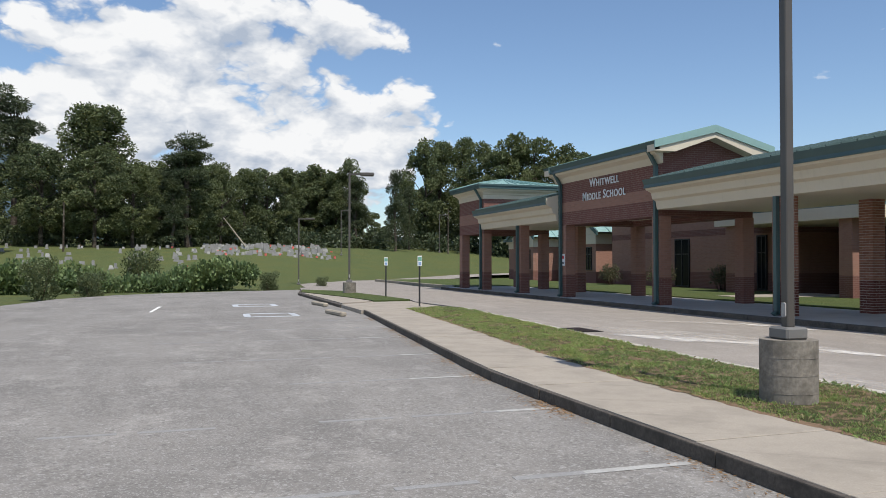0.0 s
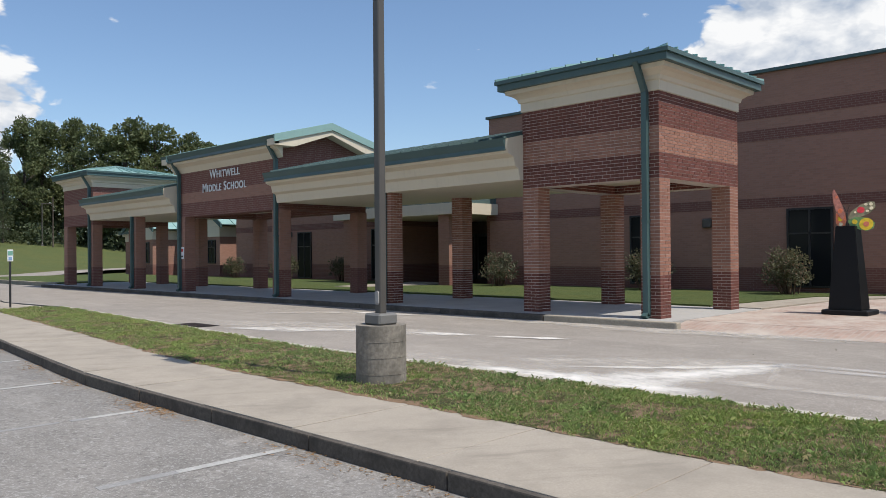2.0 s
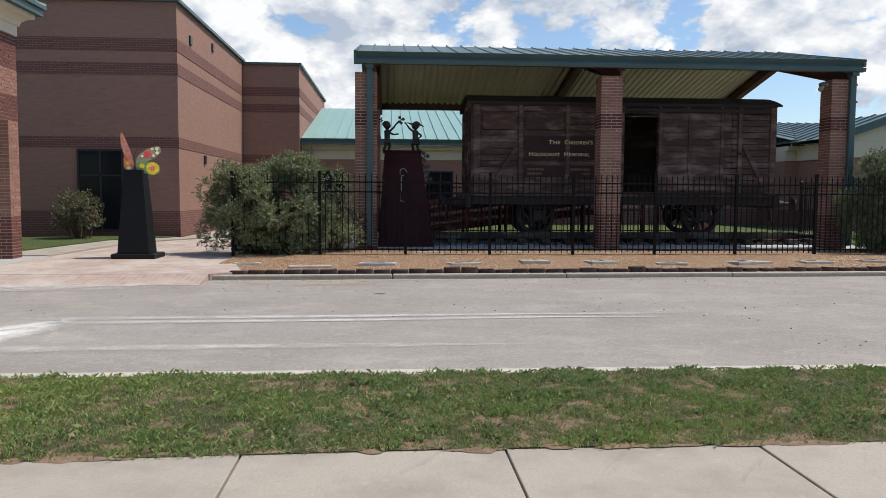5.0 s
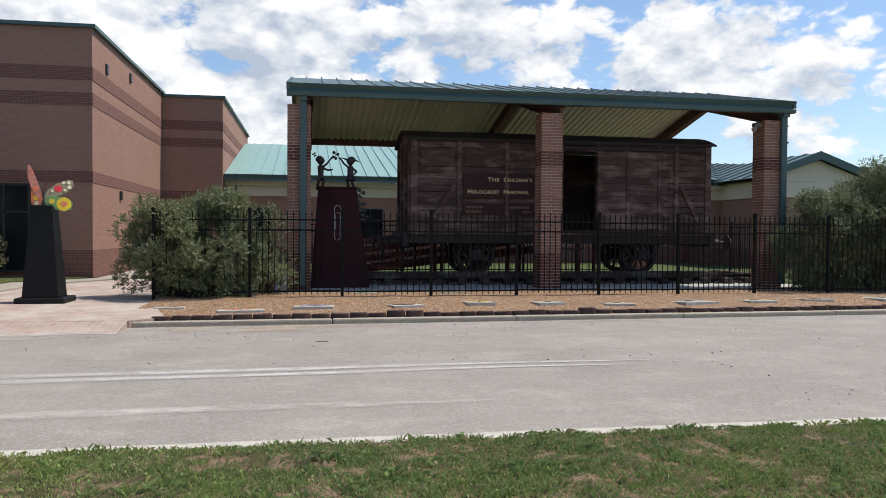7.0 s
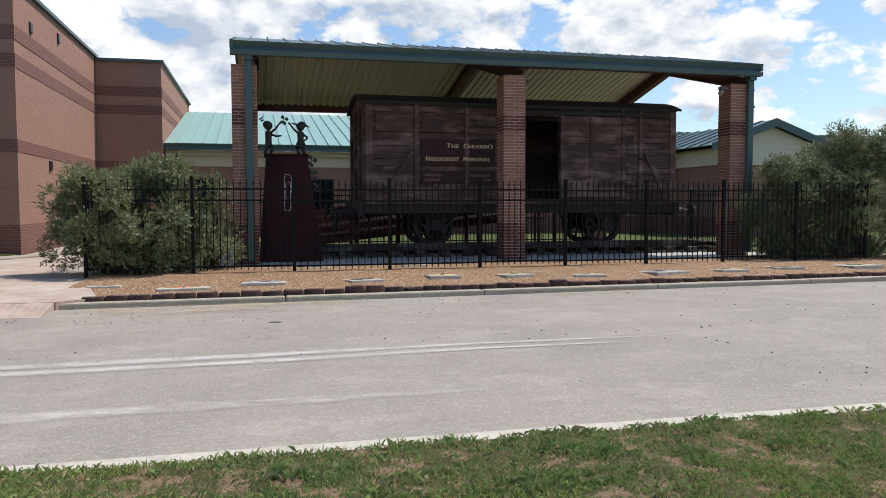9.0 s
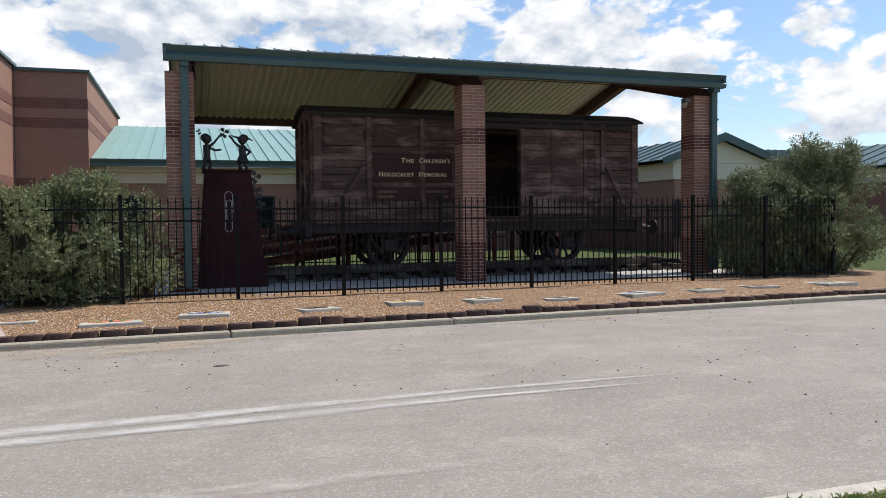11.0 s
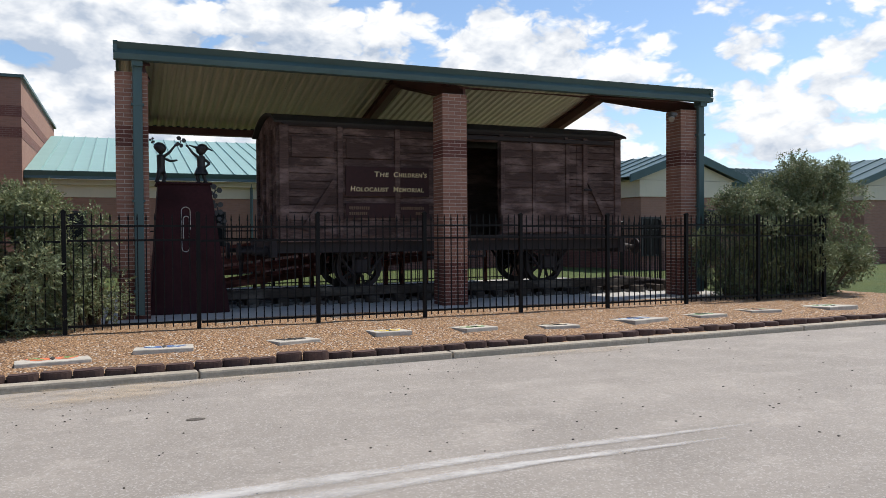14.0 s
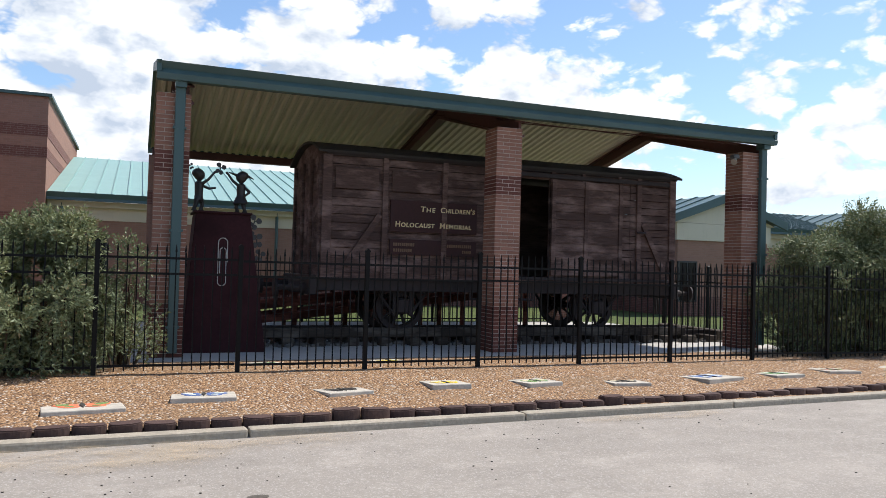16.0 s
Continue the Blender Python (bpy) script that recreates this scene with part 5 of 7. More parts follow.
def brace(y0, z0, y1, z1, w=0.055, material="wagon", x=WX0 - 0.05):
    v = Vector((0, y1 - y0, z1 - z0))
    ob = part("brace", one_box(-0.02, 0.025, 0, v.length, -w, w), M[material], wg)
    ob.matrix_basis = pose(x, y0, z0, math.degrees(math.atan2(z1 - z0, y1 - y0)), 0, 0)


brace(-0.98, 1.55, -1.62, 2.52)
brace(-8.1, 1.6, -7.55, 2.62)
# sliding door, pushed open
dr = part("sliding_door", soft_box(WX0 - 0.055, WX0 - 0.02, -7.0, -5.27, 1.46, 3.44, 0.006), M["wagon"], wg, "boarded sliding door pushed open")
for i in range(12):
    part("plank", one_box(WX0 - 0.078 - random.uniform(0, 0.006), WX0 - 0.052, -6.99, -5.28, 1.48 + i * 0.163, 1.63 + i * 0.163), M["wagon"], dr)
for y in (-5.32, -6.1, -6.95):
    part("batten", soft_box(WX0 - 0.11, WX0 - 0.07, y - 0.045, y + 0.045, 1.46, 3.44, 0.006), M["wagon"], dr)
part("door_rail", soft_box(WX0 - 0.1, WX0 - 0.06, -8.2, -4.2, 3.46, 3.54, 0.006), M["wagon_iron"], wg)
part("door_rail", soft_box(WX0 - 0.12, WX0 - 0.06, -8.2, -3.9, 1.36, 1.42, 0.006), M["wagon_iron"], wg)
bm = bmesh.new()
rod(bm, (WX0 - 0.16, -7.55, 2.42), (WX0 - 0.16, -7.35, 2.42), 0.025, n=6)
rod(bm, (WX0 - 0.03, -7.46, 2.42), (WX0 - 0.17, -7.46, 2.42), 0.025, n=6)
part("latch", bm, M["wagon_iron"], wg)
# boarded vent hatches high on the wall
for y0, y1 in ((-1.6, -0.75), (-2.83, -1.85)):
    part("vent_hatch", soft_box(WX0 - 0.035, WX0 + 0.0, y0, y1, 2.98, 3.38, 0.01), M["wagon"], wg)
part("top_rail", soft_box(WX0 - 0.05, WX0 - 0.001, WY0, WY1, WZ1 - 0.02, WZ1 + 0.07, 0.01), M["wagon_iron"], wg)
part("floor", one_box(WX0 + 0.02, WX1 - 0.02, WY0 + 0.02, WY1 - 0.02, WZ0 - 0.12, WZ0), M["wagon"], wg)
# arched roof
bm = bmesh.new()
top, low_ = [], []
for i in range(15):
    s = i / 14 * 2 - 1
    x = (WX0 + WX1) / 2 + s * 1.42
    z = WZ1 + 0.02 + 0.30 * (1 - s * s)
    top.append((x, z + 0.045))
    low_.append((x, z))
prism(bm, top + low_[::-1], "y", WY0 - 0.12, WY1 + 0.12)
part("roof", bm, M["wagon_roof"], wg, "dark arched felt roof")
for y in (WY0, WY1 - 0.035):
    bm = bmesh.new()
    prism(bm, [(x, z - 0.012) for x, z in low_] + [(WX1, WZ1 - 0.01), (WX0, WZ1 - 0.01)], "y", y, y + 0.035)
    part("end_gable", bm, M["wagon"], wg)
# sole bars and end beams
for x in (WX0 + 0.12, WX1 - 0.3):
    part("sole_bar", soft_box(x, x + 0.16, WY0 - 0.05, WY1 + 0.05, 1.08, 1.32, 0.01), M["wagon_iron"], wg)
for y in (WY0 - 0.2, WY1 + 0.05):
    part("buffer_beam", soft_box(WX0 + 0.05, WX1 - 0.05, y, y + 0.15, 1.0, 1.36, 0.012), M["wagon_iron"], wg)
for y, s in ((WY0 - 0.2, -1), (WY1 + 0.2, 1)):
    for x in (20.85, 22.6):
        bm = bmesh.new()
        rod(bm, (x, y, 1.12), (x, y + s * 0.3, 1.12), 0.11, 0.08, 14)
        rod(bm, (x, y + s * 0.3, 1.12), (x, y + s * 0.52, 1.12), 0.05, n=10)
        rod(bm, (x, y + s * 0.52, 1.12), (x, y + s * 0.58, 1.12), 0.19, 0.17, 18)
        part("buffer", bm, M["wagon_iron"], wg, "round iron buffer")
    bm = bmesh.new()
    rod(bm, (21.75, y, 1.1), (21.75, y + s * 0.35, 1.1), 0.05)
    rod(bm, (21.7, y + s * 0.35, 1.1), (21.7, y + s * 0.4, 0.6), 0.03)
    rod(bm, (21.8, y + s * 0.35, 1.1), (21.8, y + s * 0.4, 0.6), 0.03)
    part("coupling", bm, M["wagon_iron"], wg)
for ay in (-2.25, -6.68):
    ax = part("axle", (lambda b: (rod(b, (20.75, ay, 0.78), (22.7, ay, 0.78), 0.07, n=12), b)[1])(bmesh.new()), M["wagon_iron"], wg)
    for x in (21.0, 22.43):
        bm = bmesh.new()
        n = 30
        for r0, r1, a, b in ((0.40, 0.49, -0.07, 0.07), (0.38, 0.52, 0.05, 0.08)):
            sgn = 1 if x < 21.7 else -1
            ring = []
            for i in range(n):
                c, s = math.cos(i * math.tau / n), math.sin(i * math.tau / n)
                ring.append([bm.verts.new((x + sgn * u, ay + c * r, 0.78 + s * r)) for u, r in ((a, r0), (a, r1), (b, r1), (b, r0))])
            for i in range(n):
                for k in range(4):
                    bm.faces.new((ring[i][k], ring[i][(k + 1) % 4], ring[(i + 1) % n][(k + 1) % 4], ring[(i + 1) % n][k]))
        bmesh.ops.recalc_face_normals(bm, faces=bm.faces[:])
        wh = part("wheel", bm, M["wagon_iron"], wg, "spoked iron wheel")
        for i in range(10):
            c, s = math.cos(i * math.tau / 10), math.sin(i * math.tau / 10)
            bm = bmesh.new()
            rod(bm, (x, ay + c * 0.1, 0.78 + s * 0.1), (x, ay + c * 0.41, 0.78 + s * 0.41), 0.035, 0.028, 6)
            part("spoke", bm, M["wagon_iron"], wh)
        bm = bmesh.new()
        rod(bm, (x - 0.1, ay, 0.78), (x + 0.1, ay, 0.78), 0.13, n=14)
        part("hub", bm, M["wagon_iron"], wh)
    for x in (20.72, 22.62):
        part("axle_box", soft_box(x, x + 0.18, ay - 0.13, ay + 0.13, 0.64, 0.94, 0.03), M["wagon_iron"], wg)
        for i in range(6):
            L_ = 0.62 - i * 0.09
            bm = bmesh.new()
            for s in (-1, 1):
                prism(bm, [(ay, 0.96 + i * 0.02), (ay + s * L_, 0.96 + i * 0.02 + 0.10), (ay + s * L_, 0.975 + i * 0.02 + 0.10), (ay, 0.975 + i * 0.02)], "x", x + 0.04, x + 0.14)
            part("spring_leaf", bm, M["wagon_iron"], wg)
        for s in (-1, 1):
            part("axle_guard", one_box(x + 0.06, x + 0.1, ay + s * 0.14, ay + s * 0.20, 0.6, 1.15), M["wagon_iron"], wg)
            bm = bmesh.new()
            rod(bm, (x + 0.08, ay + s * 0.17, 0.62), (x + 0.08, ay + s * 0.55, 1.12), 0.03, n=6)
            part("guard_stay", bm, M["wagon_iron"], wg)
bm = bmesh.new()
rod(bm, (20.6, -3.6, 0.95), (20.6, -5.0, 0.95), 0.025)
rod(bm, (20.6, -3.6, 0.95), (20.6, -3.6, 1.2), 0.025)
rod(bm, (20.6, -5.0, 0.95), (20.6, -5.0, 1.2), 0.025)
part("foot_step", bm, M["wagon_iron"], wg)
# sign boards with raised letters
for z0, z1, y0, y1 in ((2.22, 2.82, -2.9, -1.83), (2.22, 2.82, -3.62, -2.96), (1.78, 2.08, -2.9, -1.83), (1.78, 2.08, -3.62, -2.96)):
    part("sign_board", soft_box(WX0 - 0.05, WX0 - 0.01, y0, y1, z0, z1, 0.004), M["board"], wg, "dark maroon sign board")
X_ = WX0 - 0.056
letters("The", 0.148, (X_, -2.575, 2.665), wg, M["gold"], width=0.30, bold=0.0015, slant=0.08)
letters("Children's", 0.148, (X_, -3.20, 2.665), wg, M["gold"], width=0.72, bold=0.0015, slant=0.08)
letters("Holocaust", 0.148, (X_, -2.32, 2.36), wg, M["gold"], width=0.80, bold=0.0015, slant=0.08)
letters("Memorial", 0.148, (X_, -3.16, 2.36), wg, M["gold"], width=0.66, bold=0.0015, slant=0.08)
for y0, y1, z in ((-2.3, -1.9, 1.98), (-2.26, -1.9, 1.87), (-3.5, -3.0, 1.98), (-3.5, -3.32, 1.87)):
    bm = bmesh.new()
    y = y1
    while y > y0:
        w = random.uniform(0.02, 0.035)
        box(bm, X_ - 0.004, X_ + 0.006, y - w, y, z - 0.03, z + 0.03)
        y -= w + 0.014
    sw = part("small_writing", bm, plain("dim_letters", (0.16, 0.09, 0.05), 0.6) if "dim_letters" not in bpy.data.materials else bpy.data.materials["dim_letters"], wg)
    tagged(sw, kind="stuff")

track = thing("railway_track", "short length of rusty railway track on sleepers", "railway track")
for x in (21.0, 22.43):
    bm = bmesh.new()
    prism(bm, [(x - 0.06, 0.15), (x + 0.06, 0.15), (x + 0.06, 0.165), (x + 0.01, 0.18), (x + 0.01, 0.245), (x + 0.034, 0.255), (x + 0.034, 0.285), (x - 0.034, 0.285), (x - 0.034, 0.255), (x - 0.01, 0.245), (x - 0.01, 0.18), (x - 0.06, 0.165)], "y", -9.75, 0.85)
    part("rail", bm, M["wagon_iron"], track, "rusty steel rail")
y = 0.6
tie = mesh_of("sleeper", soft_box(-1.2, 1.2, -0.11, 0.11, 0, 0.15, 0.012), M["tie"])
while y > -9.7:
    part_mesh("sleeper", tie, track, pose(21.7 + random.uniform(-0.05, 0.05), y, 0.045, 0, 0, random.uniform(-2, 2)))
    y -= 0.6
bal = []
for i in range(1500):
    r = random.uniform(0.02, 0.04)
    x, y = random.uniform(20.45, 22.95), random.uniform(-9.8, 0.9)
    bal.append((x - r, x + r * 0.8, y - r * 1.1, y + r, 0.045, 0.045 + random.uniform(0.03, 0.07)))
st = part_mesh("ballast", boxes_mesh("ballast", bal, M["ballast"]))
tagged(st, "loose grey ballast stones between the sleepers", "stones", kind="stuff")
part("guard_timber", soft_box(20.70, 20.86, -9.0, 0.7, 0.19, 0.37, 0.015), M["tie"], track, "long dark timber beside the rail")
part("end_stop", soft_box(20.6, 22.8, -10.1, -9.8, 0.05, 0.3, 0.02), M["tie"], track)

# ---- ramp behind the wagon ----
rp = thing("access_ramp", "dark stained timber ramp with rails behind the wagon", "ramp")
RAMP_X = 23.6
def ramp_z(y):
    return 0.16 + max(0.0, (1.5 - y) * 0.115)
for x in (RAMP_X, RAMP_X + 1.3):
    y = 1.6
    while y > -6.6:
        part("post", soft_box(x, x + 0.09, y - 0.045, y + 0.045, 0.04, ramp_z(y) + 0.9, 0.006), M["ramp"], rp)
        y -= 1.15
    for off, h in ((0.2, 0.13), (0.46, 0.13), (0.72, 0.13), (-0.1, 0.16)):
        a, b = (1.7, ramp_z(1.7) + off), (-5.2, ramp_z(-5.2) + off)
        bm = bmesh.new()
        prism(bm, [(a[0], a[1]), (b[0], b[1]), (b[0], b[1] + h), (a[0], a[1] + h)], "x", x - 0.04, x - 0.002)
        part("rail", bm, M["ramp"], rp)
for i in range(40):
    y = 1.6 - i * 0.17
    part("plank", one_box(RAMP_X, RAMP_X + 1.3, y - 0.16, y, ramp_z(y) - 0.04, ramp_z(y)), M["ramp"], rp)

# ---- statue on its pedestal ----
def frustum(parent, name, x0, x1, y0, y1, z0, tx0, tx1, ty0, ty1, z1, material, r=0.01, label=""):
    bm = bmesh.new()
    a = [bm.verts.new(p) for p in ((x0, y0, z0), (x1, y0, z0), (x1, y1, z0), (x0, y1, z0))]
    b = [bm.verts.new(p) for p in ((tx0, ty0, z1), (tx1, ty0, z1), (tx1, ty1, z1), (tx0, ty1, z1))]
    for i in range(4):
        bm.faces.new((a[i], a[(i + 1) % 4], b[(i + 1) % 4], b[i]))
    bm.faces.new(a[::-1])
    bm.faces.new(b)
    bmesh.ops.bevel(bm, geom=bm.edges[:], offset=r, segments=2, affect="EDGES")
    return part(name, bm, material, parent, label)


pd = thing("statue_pedestal", "tall tapering dark maroon steel pedestal with paper clip", "pedestal", at=(0, 0, 0))
frustum(pd, "body", 19.75, 20.85, 0.53, 1.89, 0.045, 19.9, 20.7, 0.83, 1.72, 2.36, M["rust"])
part("top_plate", soft_box(19.86, 20.74, 0.8, 1.76, 2.36, 2.40, 0.01), M["rust"], pd)
cl = bpy.data.curves.new("paper_clip", "CURVE")
cl.dimensions, cl.bevel_depth, cl.bevel_resolution = "3D", 0.008, 2
pts = [(1.345, 1.55), (1.345, 1.88)] + [(1.27 + 0.075 * math.cos(a), 1.88 + 0.075 * math.sin(a)) for a in [math.pi * i / 8 for i in range(1, 9)]]
pts += [(1.195, 1.22)] + [(1.26 - 0.065 * math.cos(a), 1.22 - 0.065 * math.sin(a)) for a in [math.pi * i / 8 for i in range(1, 9)]]
pts += [(1.325, 1.72)] + [(1.275 + 0.05 * math.cos(a), 1.74 + 0.05 * math.sin(a)) for a in [math.pi * i / 8 for i in range(1, 9)]] + [(1.225, 1.36)]
sp = cl.splines.new("POLY")
sp.points.add(len(pts) - 1)
for p, (y, z) in zip(sp.points, pts):
    t = (z - 0.045) / 2.315
    p.co = (19.75 + 0.15 * t - 0.012, 2.54 - y, z, 1)
cl.materials.append(M["slab"])
clip = new("paper_clip", cl)
clip.parent = pd
clip["label"] = "white bent wire paper clip"


def figure(name, at, mirror, girl):
    """A small child figure as one plain mesh; it faces along y."""
    bm = bmesh.new()
    s = mirror
    F = 0.92

    def P(y, z, x=0.0):
        return (at[0] + x, at[1] + s * y, at[2] + z)
    ball(bm, P(0.0, 0.62), 0.096, 2, (0.95, 1.0, 1.05))
    ball(bm, P(-0.025, 0.65), 0.102, 2, (0.98, 1.0, 0.85))
    rod(bm, P(0, 0.47), P(0, 0.56), 0.032 * F)
    rod(bm, P(0, 0.24), P(0.0, 0.49), 0.075 * F, 0.085 * F, 10)
    ball(bm, P(0, 0.48), 0.086, 1, (1, 1, 0.5))
    if girl:
        rod(bm, P(0.0, 0.16), P(0, 0.32), 0.15 * F, 0.07 * F, 12)
        for d in (0.10, -0.10):
            rod(bm, P(d * 0.9, 0.66), P(d * 2.2, 0.70 if d > 0 else 0.60), 0.03 * F, 0.012 * F, 6)
    else:
        ball(bm, P(0, 0.22), 0.088, 1)
    rod(bm, P(-0.03, 0.22, -0.04), P(-0.05, 0.10, -0.04), 0.05 * F, 0.042 * F)
    rod(bm, P(-0.05, 0.10, -0.04), P(-0.09, -0.0, -0.04), 0.042 * F, 0.032 * F)
    rod(bm, P(0.03, 0.22, 0.05), P(0.07, 0.12, 0.05), 0.05 * F, 0.042 * F)
    rod(bm, P(0.07, 0.12, 0.05), P(0.03, 0.0, 0.05), 0.042 * F, 0.032 * F)
    for y, x in ((-0.07, -0.04), (0.05, 0.05)):
        ball(bm, P(y, 0.015, x), 0.04, 1, (0.8, 1.5, 0.5))
    rod(bm, P(0.05, 0.47, -0.05), P(0.15, 0.55, -0.05), 0.033 * F, 0.028 * F)
    rod(bm, P(0.15, 0.55, -0.05), P(0.23, 0.66, -0.05), 0.028 * F, 0.022 * F)
    ball(bm, P(0.25, 0.68, -0.05), 0.03, 1)
    if girl:
        rod(bm, P(-0.05, 0.46, 0.06), P(-0.16, 0.38, 0.06), 0.032 * F, 0.026 * F)
        rod(bm, P(-0.16, 0.38, 0.06), P(-0.07, 0.30, 0.06), 0.026 * F, 0.022 * F)
    else:
        rod(bm, P(0.05, 0.45, 0.06), P(0.17, 0.40, 0.06), 0.032 * F, 0.026 * F)
        rod(bm, P(0.17, 0.40, 0.06), P(0.29, 0.42, 0.06), 0.026 * F, 0.022 * F)
    ob = part(name, bm, M["statue"], None, "", True)
    rm = ob.modifiers.new("cast", "REMESH")
    rm.mode, rm.voxel_size, rm.use_smooth_shade = "VOXEL", 0.011, True
    return tagged(ob, "small dark bronze child figure reaching up" if not girl else "small dark bronze figure in a dress reaching up", "statue", "statues on the pedestal")


figure("statue", (20.25, 1.66, 2.41), -1, False)
figure("statue", (20.25, 0.96, 2.41), 1, True)


def small_butterfly(at, size, tilt, parent=None):
    bm = bmesh.new()
    for s in (-1, 1):
        for up in (0.9, -0.35):
            o = [(0, 0)] + [(s * size * (0.5 + 0.5 * math.cos(a)) * (0.75 if up < 0 else 1.0), size * up * 0.9 + size * 0.42 * math.sin(a)) for a in [math.tau * i / 8 - 2.4 for i in range(7)]]
            prism(bm, o, "x", -0.006, 0.006)
    rod(bm, (0, 0, -size * 0.4), (0, 0, size * 0.5), size * 0.1, n=6)
    ob = part("butterfly_ornament", bm, M["statue"], parent)
    ob.matrix_basis = pose(*at, tilt, 0, 20)
    return ob


for p, z, a in (((20.2, 1.33, 3.13), 0.095, 20), ((20.2, 1.80, 3.15), 0.05, -30)):
    b = small_butterfly(p, z, a, pd)
for p, z, a in (((20.0, 0.76, 2.22), 0.12, 30), ((19.95, 0.70, 1.9), 0.12, -10), ((19.93, 0.66, 1.65), 0.1, 20), ((20.05, 0.78, 2.0), 0.07, 50)):
    small_butterfly(p, z, a, pd)

# ---- butterfly sculpture on black pedestal ----
bt = thing("butterfly_pedestal", "tall tapered black granite pedestal on a plinth", "pedestal")
part("plinth", soft_box(16.85, 17.6, 6.36, 7.24, -0.02, 0.09, 0.02), M["granite"], bt)
frustum(bt, "shaft", 16.93, 17.5, 6.5, 7.13, 0.09, 17.03, 17.4, 6.63, 7.0, 1.8, M["granite"], 0.012)
bf = thing("butterfly_sculpture", "colourful painted metal butterfly with open wings", "sculpture")


def wing_plate(outline, at, turn, material, spots):
    bm = bmesh.new()
    prism(bm, outline, "x", -0.012, 0.012)
    ob = part("wing", bm, M[material], bf)
    ob.matrix_basis = pose(*at, *turn)
    for i, (y, z, r, mt) in enumerate(spots):
        b = bmesh.new()
        prism(b, [(y + r * math.cos(i * math.tau / 14), z + r * math.sin(i * math.tau / 14)) for i in range(14)], "x", -0.016 - 0.003 * i, 0.016 + 0.003 * i)
        part("painted_spot", b, M[mt], ob)
    return ob


B0 = (17.2, 6.82, 1.84)
big_w = [(0, 0), (-0.06, 0.16), (-0.22, 0.30), (-0.40, 0.37), (-0.48, 0.36), (-0.50, 0.24), (-0.40, 0.12), (-0.16, 0.0)]
wing_plate(big_w, (B0[0], B0[1], B0[2] + 0.1), (0, 18, 8), "w_olive", [(-0.24, 0.19, 0.07, "w_red"), (-0.33, 0.31, 0.03, "w_cream"), (-0.42, 0.31, 0.035, "w_cream"), (-0.43, 0.22, 0.035, "w_cream"), (-0.36, 0.16, 0.028, "w_cream"), (-0.14, 0.14, 0.022, "w_cream")])
low_w = [(0, 0.05), (-0.15, 0.12), (-0.38, 0.10), (-0.50, 0.0), (-0.48, -0.12), (-0.36, -0.17), (-0.2, -0.13), (-0.06, -0.05)]
wing_plate(low_w, (B0[0] - 0.02, B0[1], B0[2] + 0.02), (0, 10, 8), "w_green", [(-0.35, -0.03, 0.13, "w_yellow"), (-0.35, -0.03, 0.055, "w_orange"), (-0.14, 0.02, 0.05, "w_yellow")])
left_w = [(0, 0), (0.13, 0.3), (0.26, 0.53), (0.36, 0.66), (0.38, 0.6), (0.34, 0.4), (0.25, 0.2), (0.1, 0.02)]
wing_plate(left_w, (B0[0] + 0.02, B0[1] + 0.02, B0[2] + 0.06), (0, -12, 50), "w_brick", [(0.29, 0.5, 0.03, "w_orange"), (0.18, 0.22, 0.05, "w_orange")])
left_l = [(0, 0.05), (0.04, 0.22), (0.12, 0.27), (0.2, 0.18), (0.2, 0.0), (0.13, -0.12), (0.05, -0.08)]
wing_plate(left_l, (B0[0] - 0.02, B0[1] + 0.01, B0[2] + 0.03), (0, -6, 24), "w_orange", [(0.12, 0.08, 0.05, "w_yellow"), (0.11, -0.03, 0.04, "w_cream")])
bm = bmesh.new()
rod(bm, (B0[0], B0[1], B0[2] - 0.05), (B0[0] - 0.03, B0[1], B0[2] + 0.24), 0.03, 0.02)
rod(bm, (B0[0] - 0.03, B0[1], B0[2] + 0.24), (B0[0] - 0.06, B0[1] + 0.06, B0[2] + 0.38), 0.006, n=5)
rod(bm, (B0[0] - 0.03, B0[1], B0[2] + 0.24), (B0[0] - 0.06, B0[1] - 0.06, B0[2] + 0.38), 0.006, n=5)
part("body", bm, M["w_dark"], bf)

# ---- iron fence ----
PITCH = 1.83


bm = bmesh.new()
box(bm, -0.008, 0.008, -0.008, 0.008, 0.06, 1.66)
for a, b in ((0.014, 1.66),):
    prism(bm, [(-0.014, 1.66), (0.014, 1.66), (0.006, 1.74), (0.0, 1.77), (-0.006, 1.74)], "x", -0.006, 0.006)
picket = mesh_of("picket", bm, M["iron"])
rail_m = mesh_of("fence_rail", one_box(-0.014, 0.014, -PITCH + 0.04, -0.04, -0.016, 0.016), M["iron"])
bm = bmesh.new()
box(bm, -0.03, 0.03, -0.03, 0.03, -0.05, 1.76)
prism(bm, [(-0.036, 1.76), (0.036, 1.76), (0.036, 1.78), (0, 1.81), (-0.036, 1.78)], "x", -0.036, 0.036)
fpost = mesh_of("fence_post", bm, M["iron"])
first = thing("iron_fence", "black iron fence panel with spear-topped pickets", "fence", "iron fence", (17.5, 4.92, 0.0))
part_mesh("fence_post", fpost, first)
for z in (0.13, 1.36, 1.57):
    part_mesh("rail", rail_m, first, Matrix.Translation((0, 0, z)))
for i in range(14):
    part_mesh("picket", picket, first, Matrix.Translation((0, -PITCH * (i + 1) / 15, 0)))
for i in range(1, 9):
    copy_thing(first, pose(17.5, 4.92 - PITCH * i, 0.015 * (i % 3 == 1), 0, 0, random.uniform(-0.3, 0.3)))
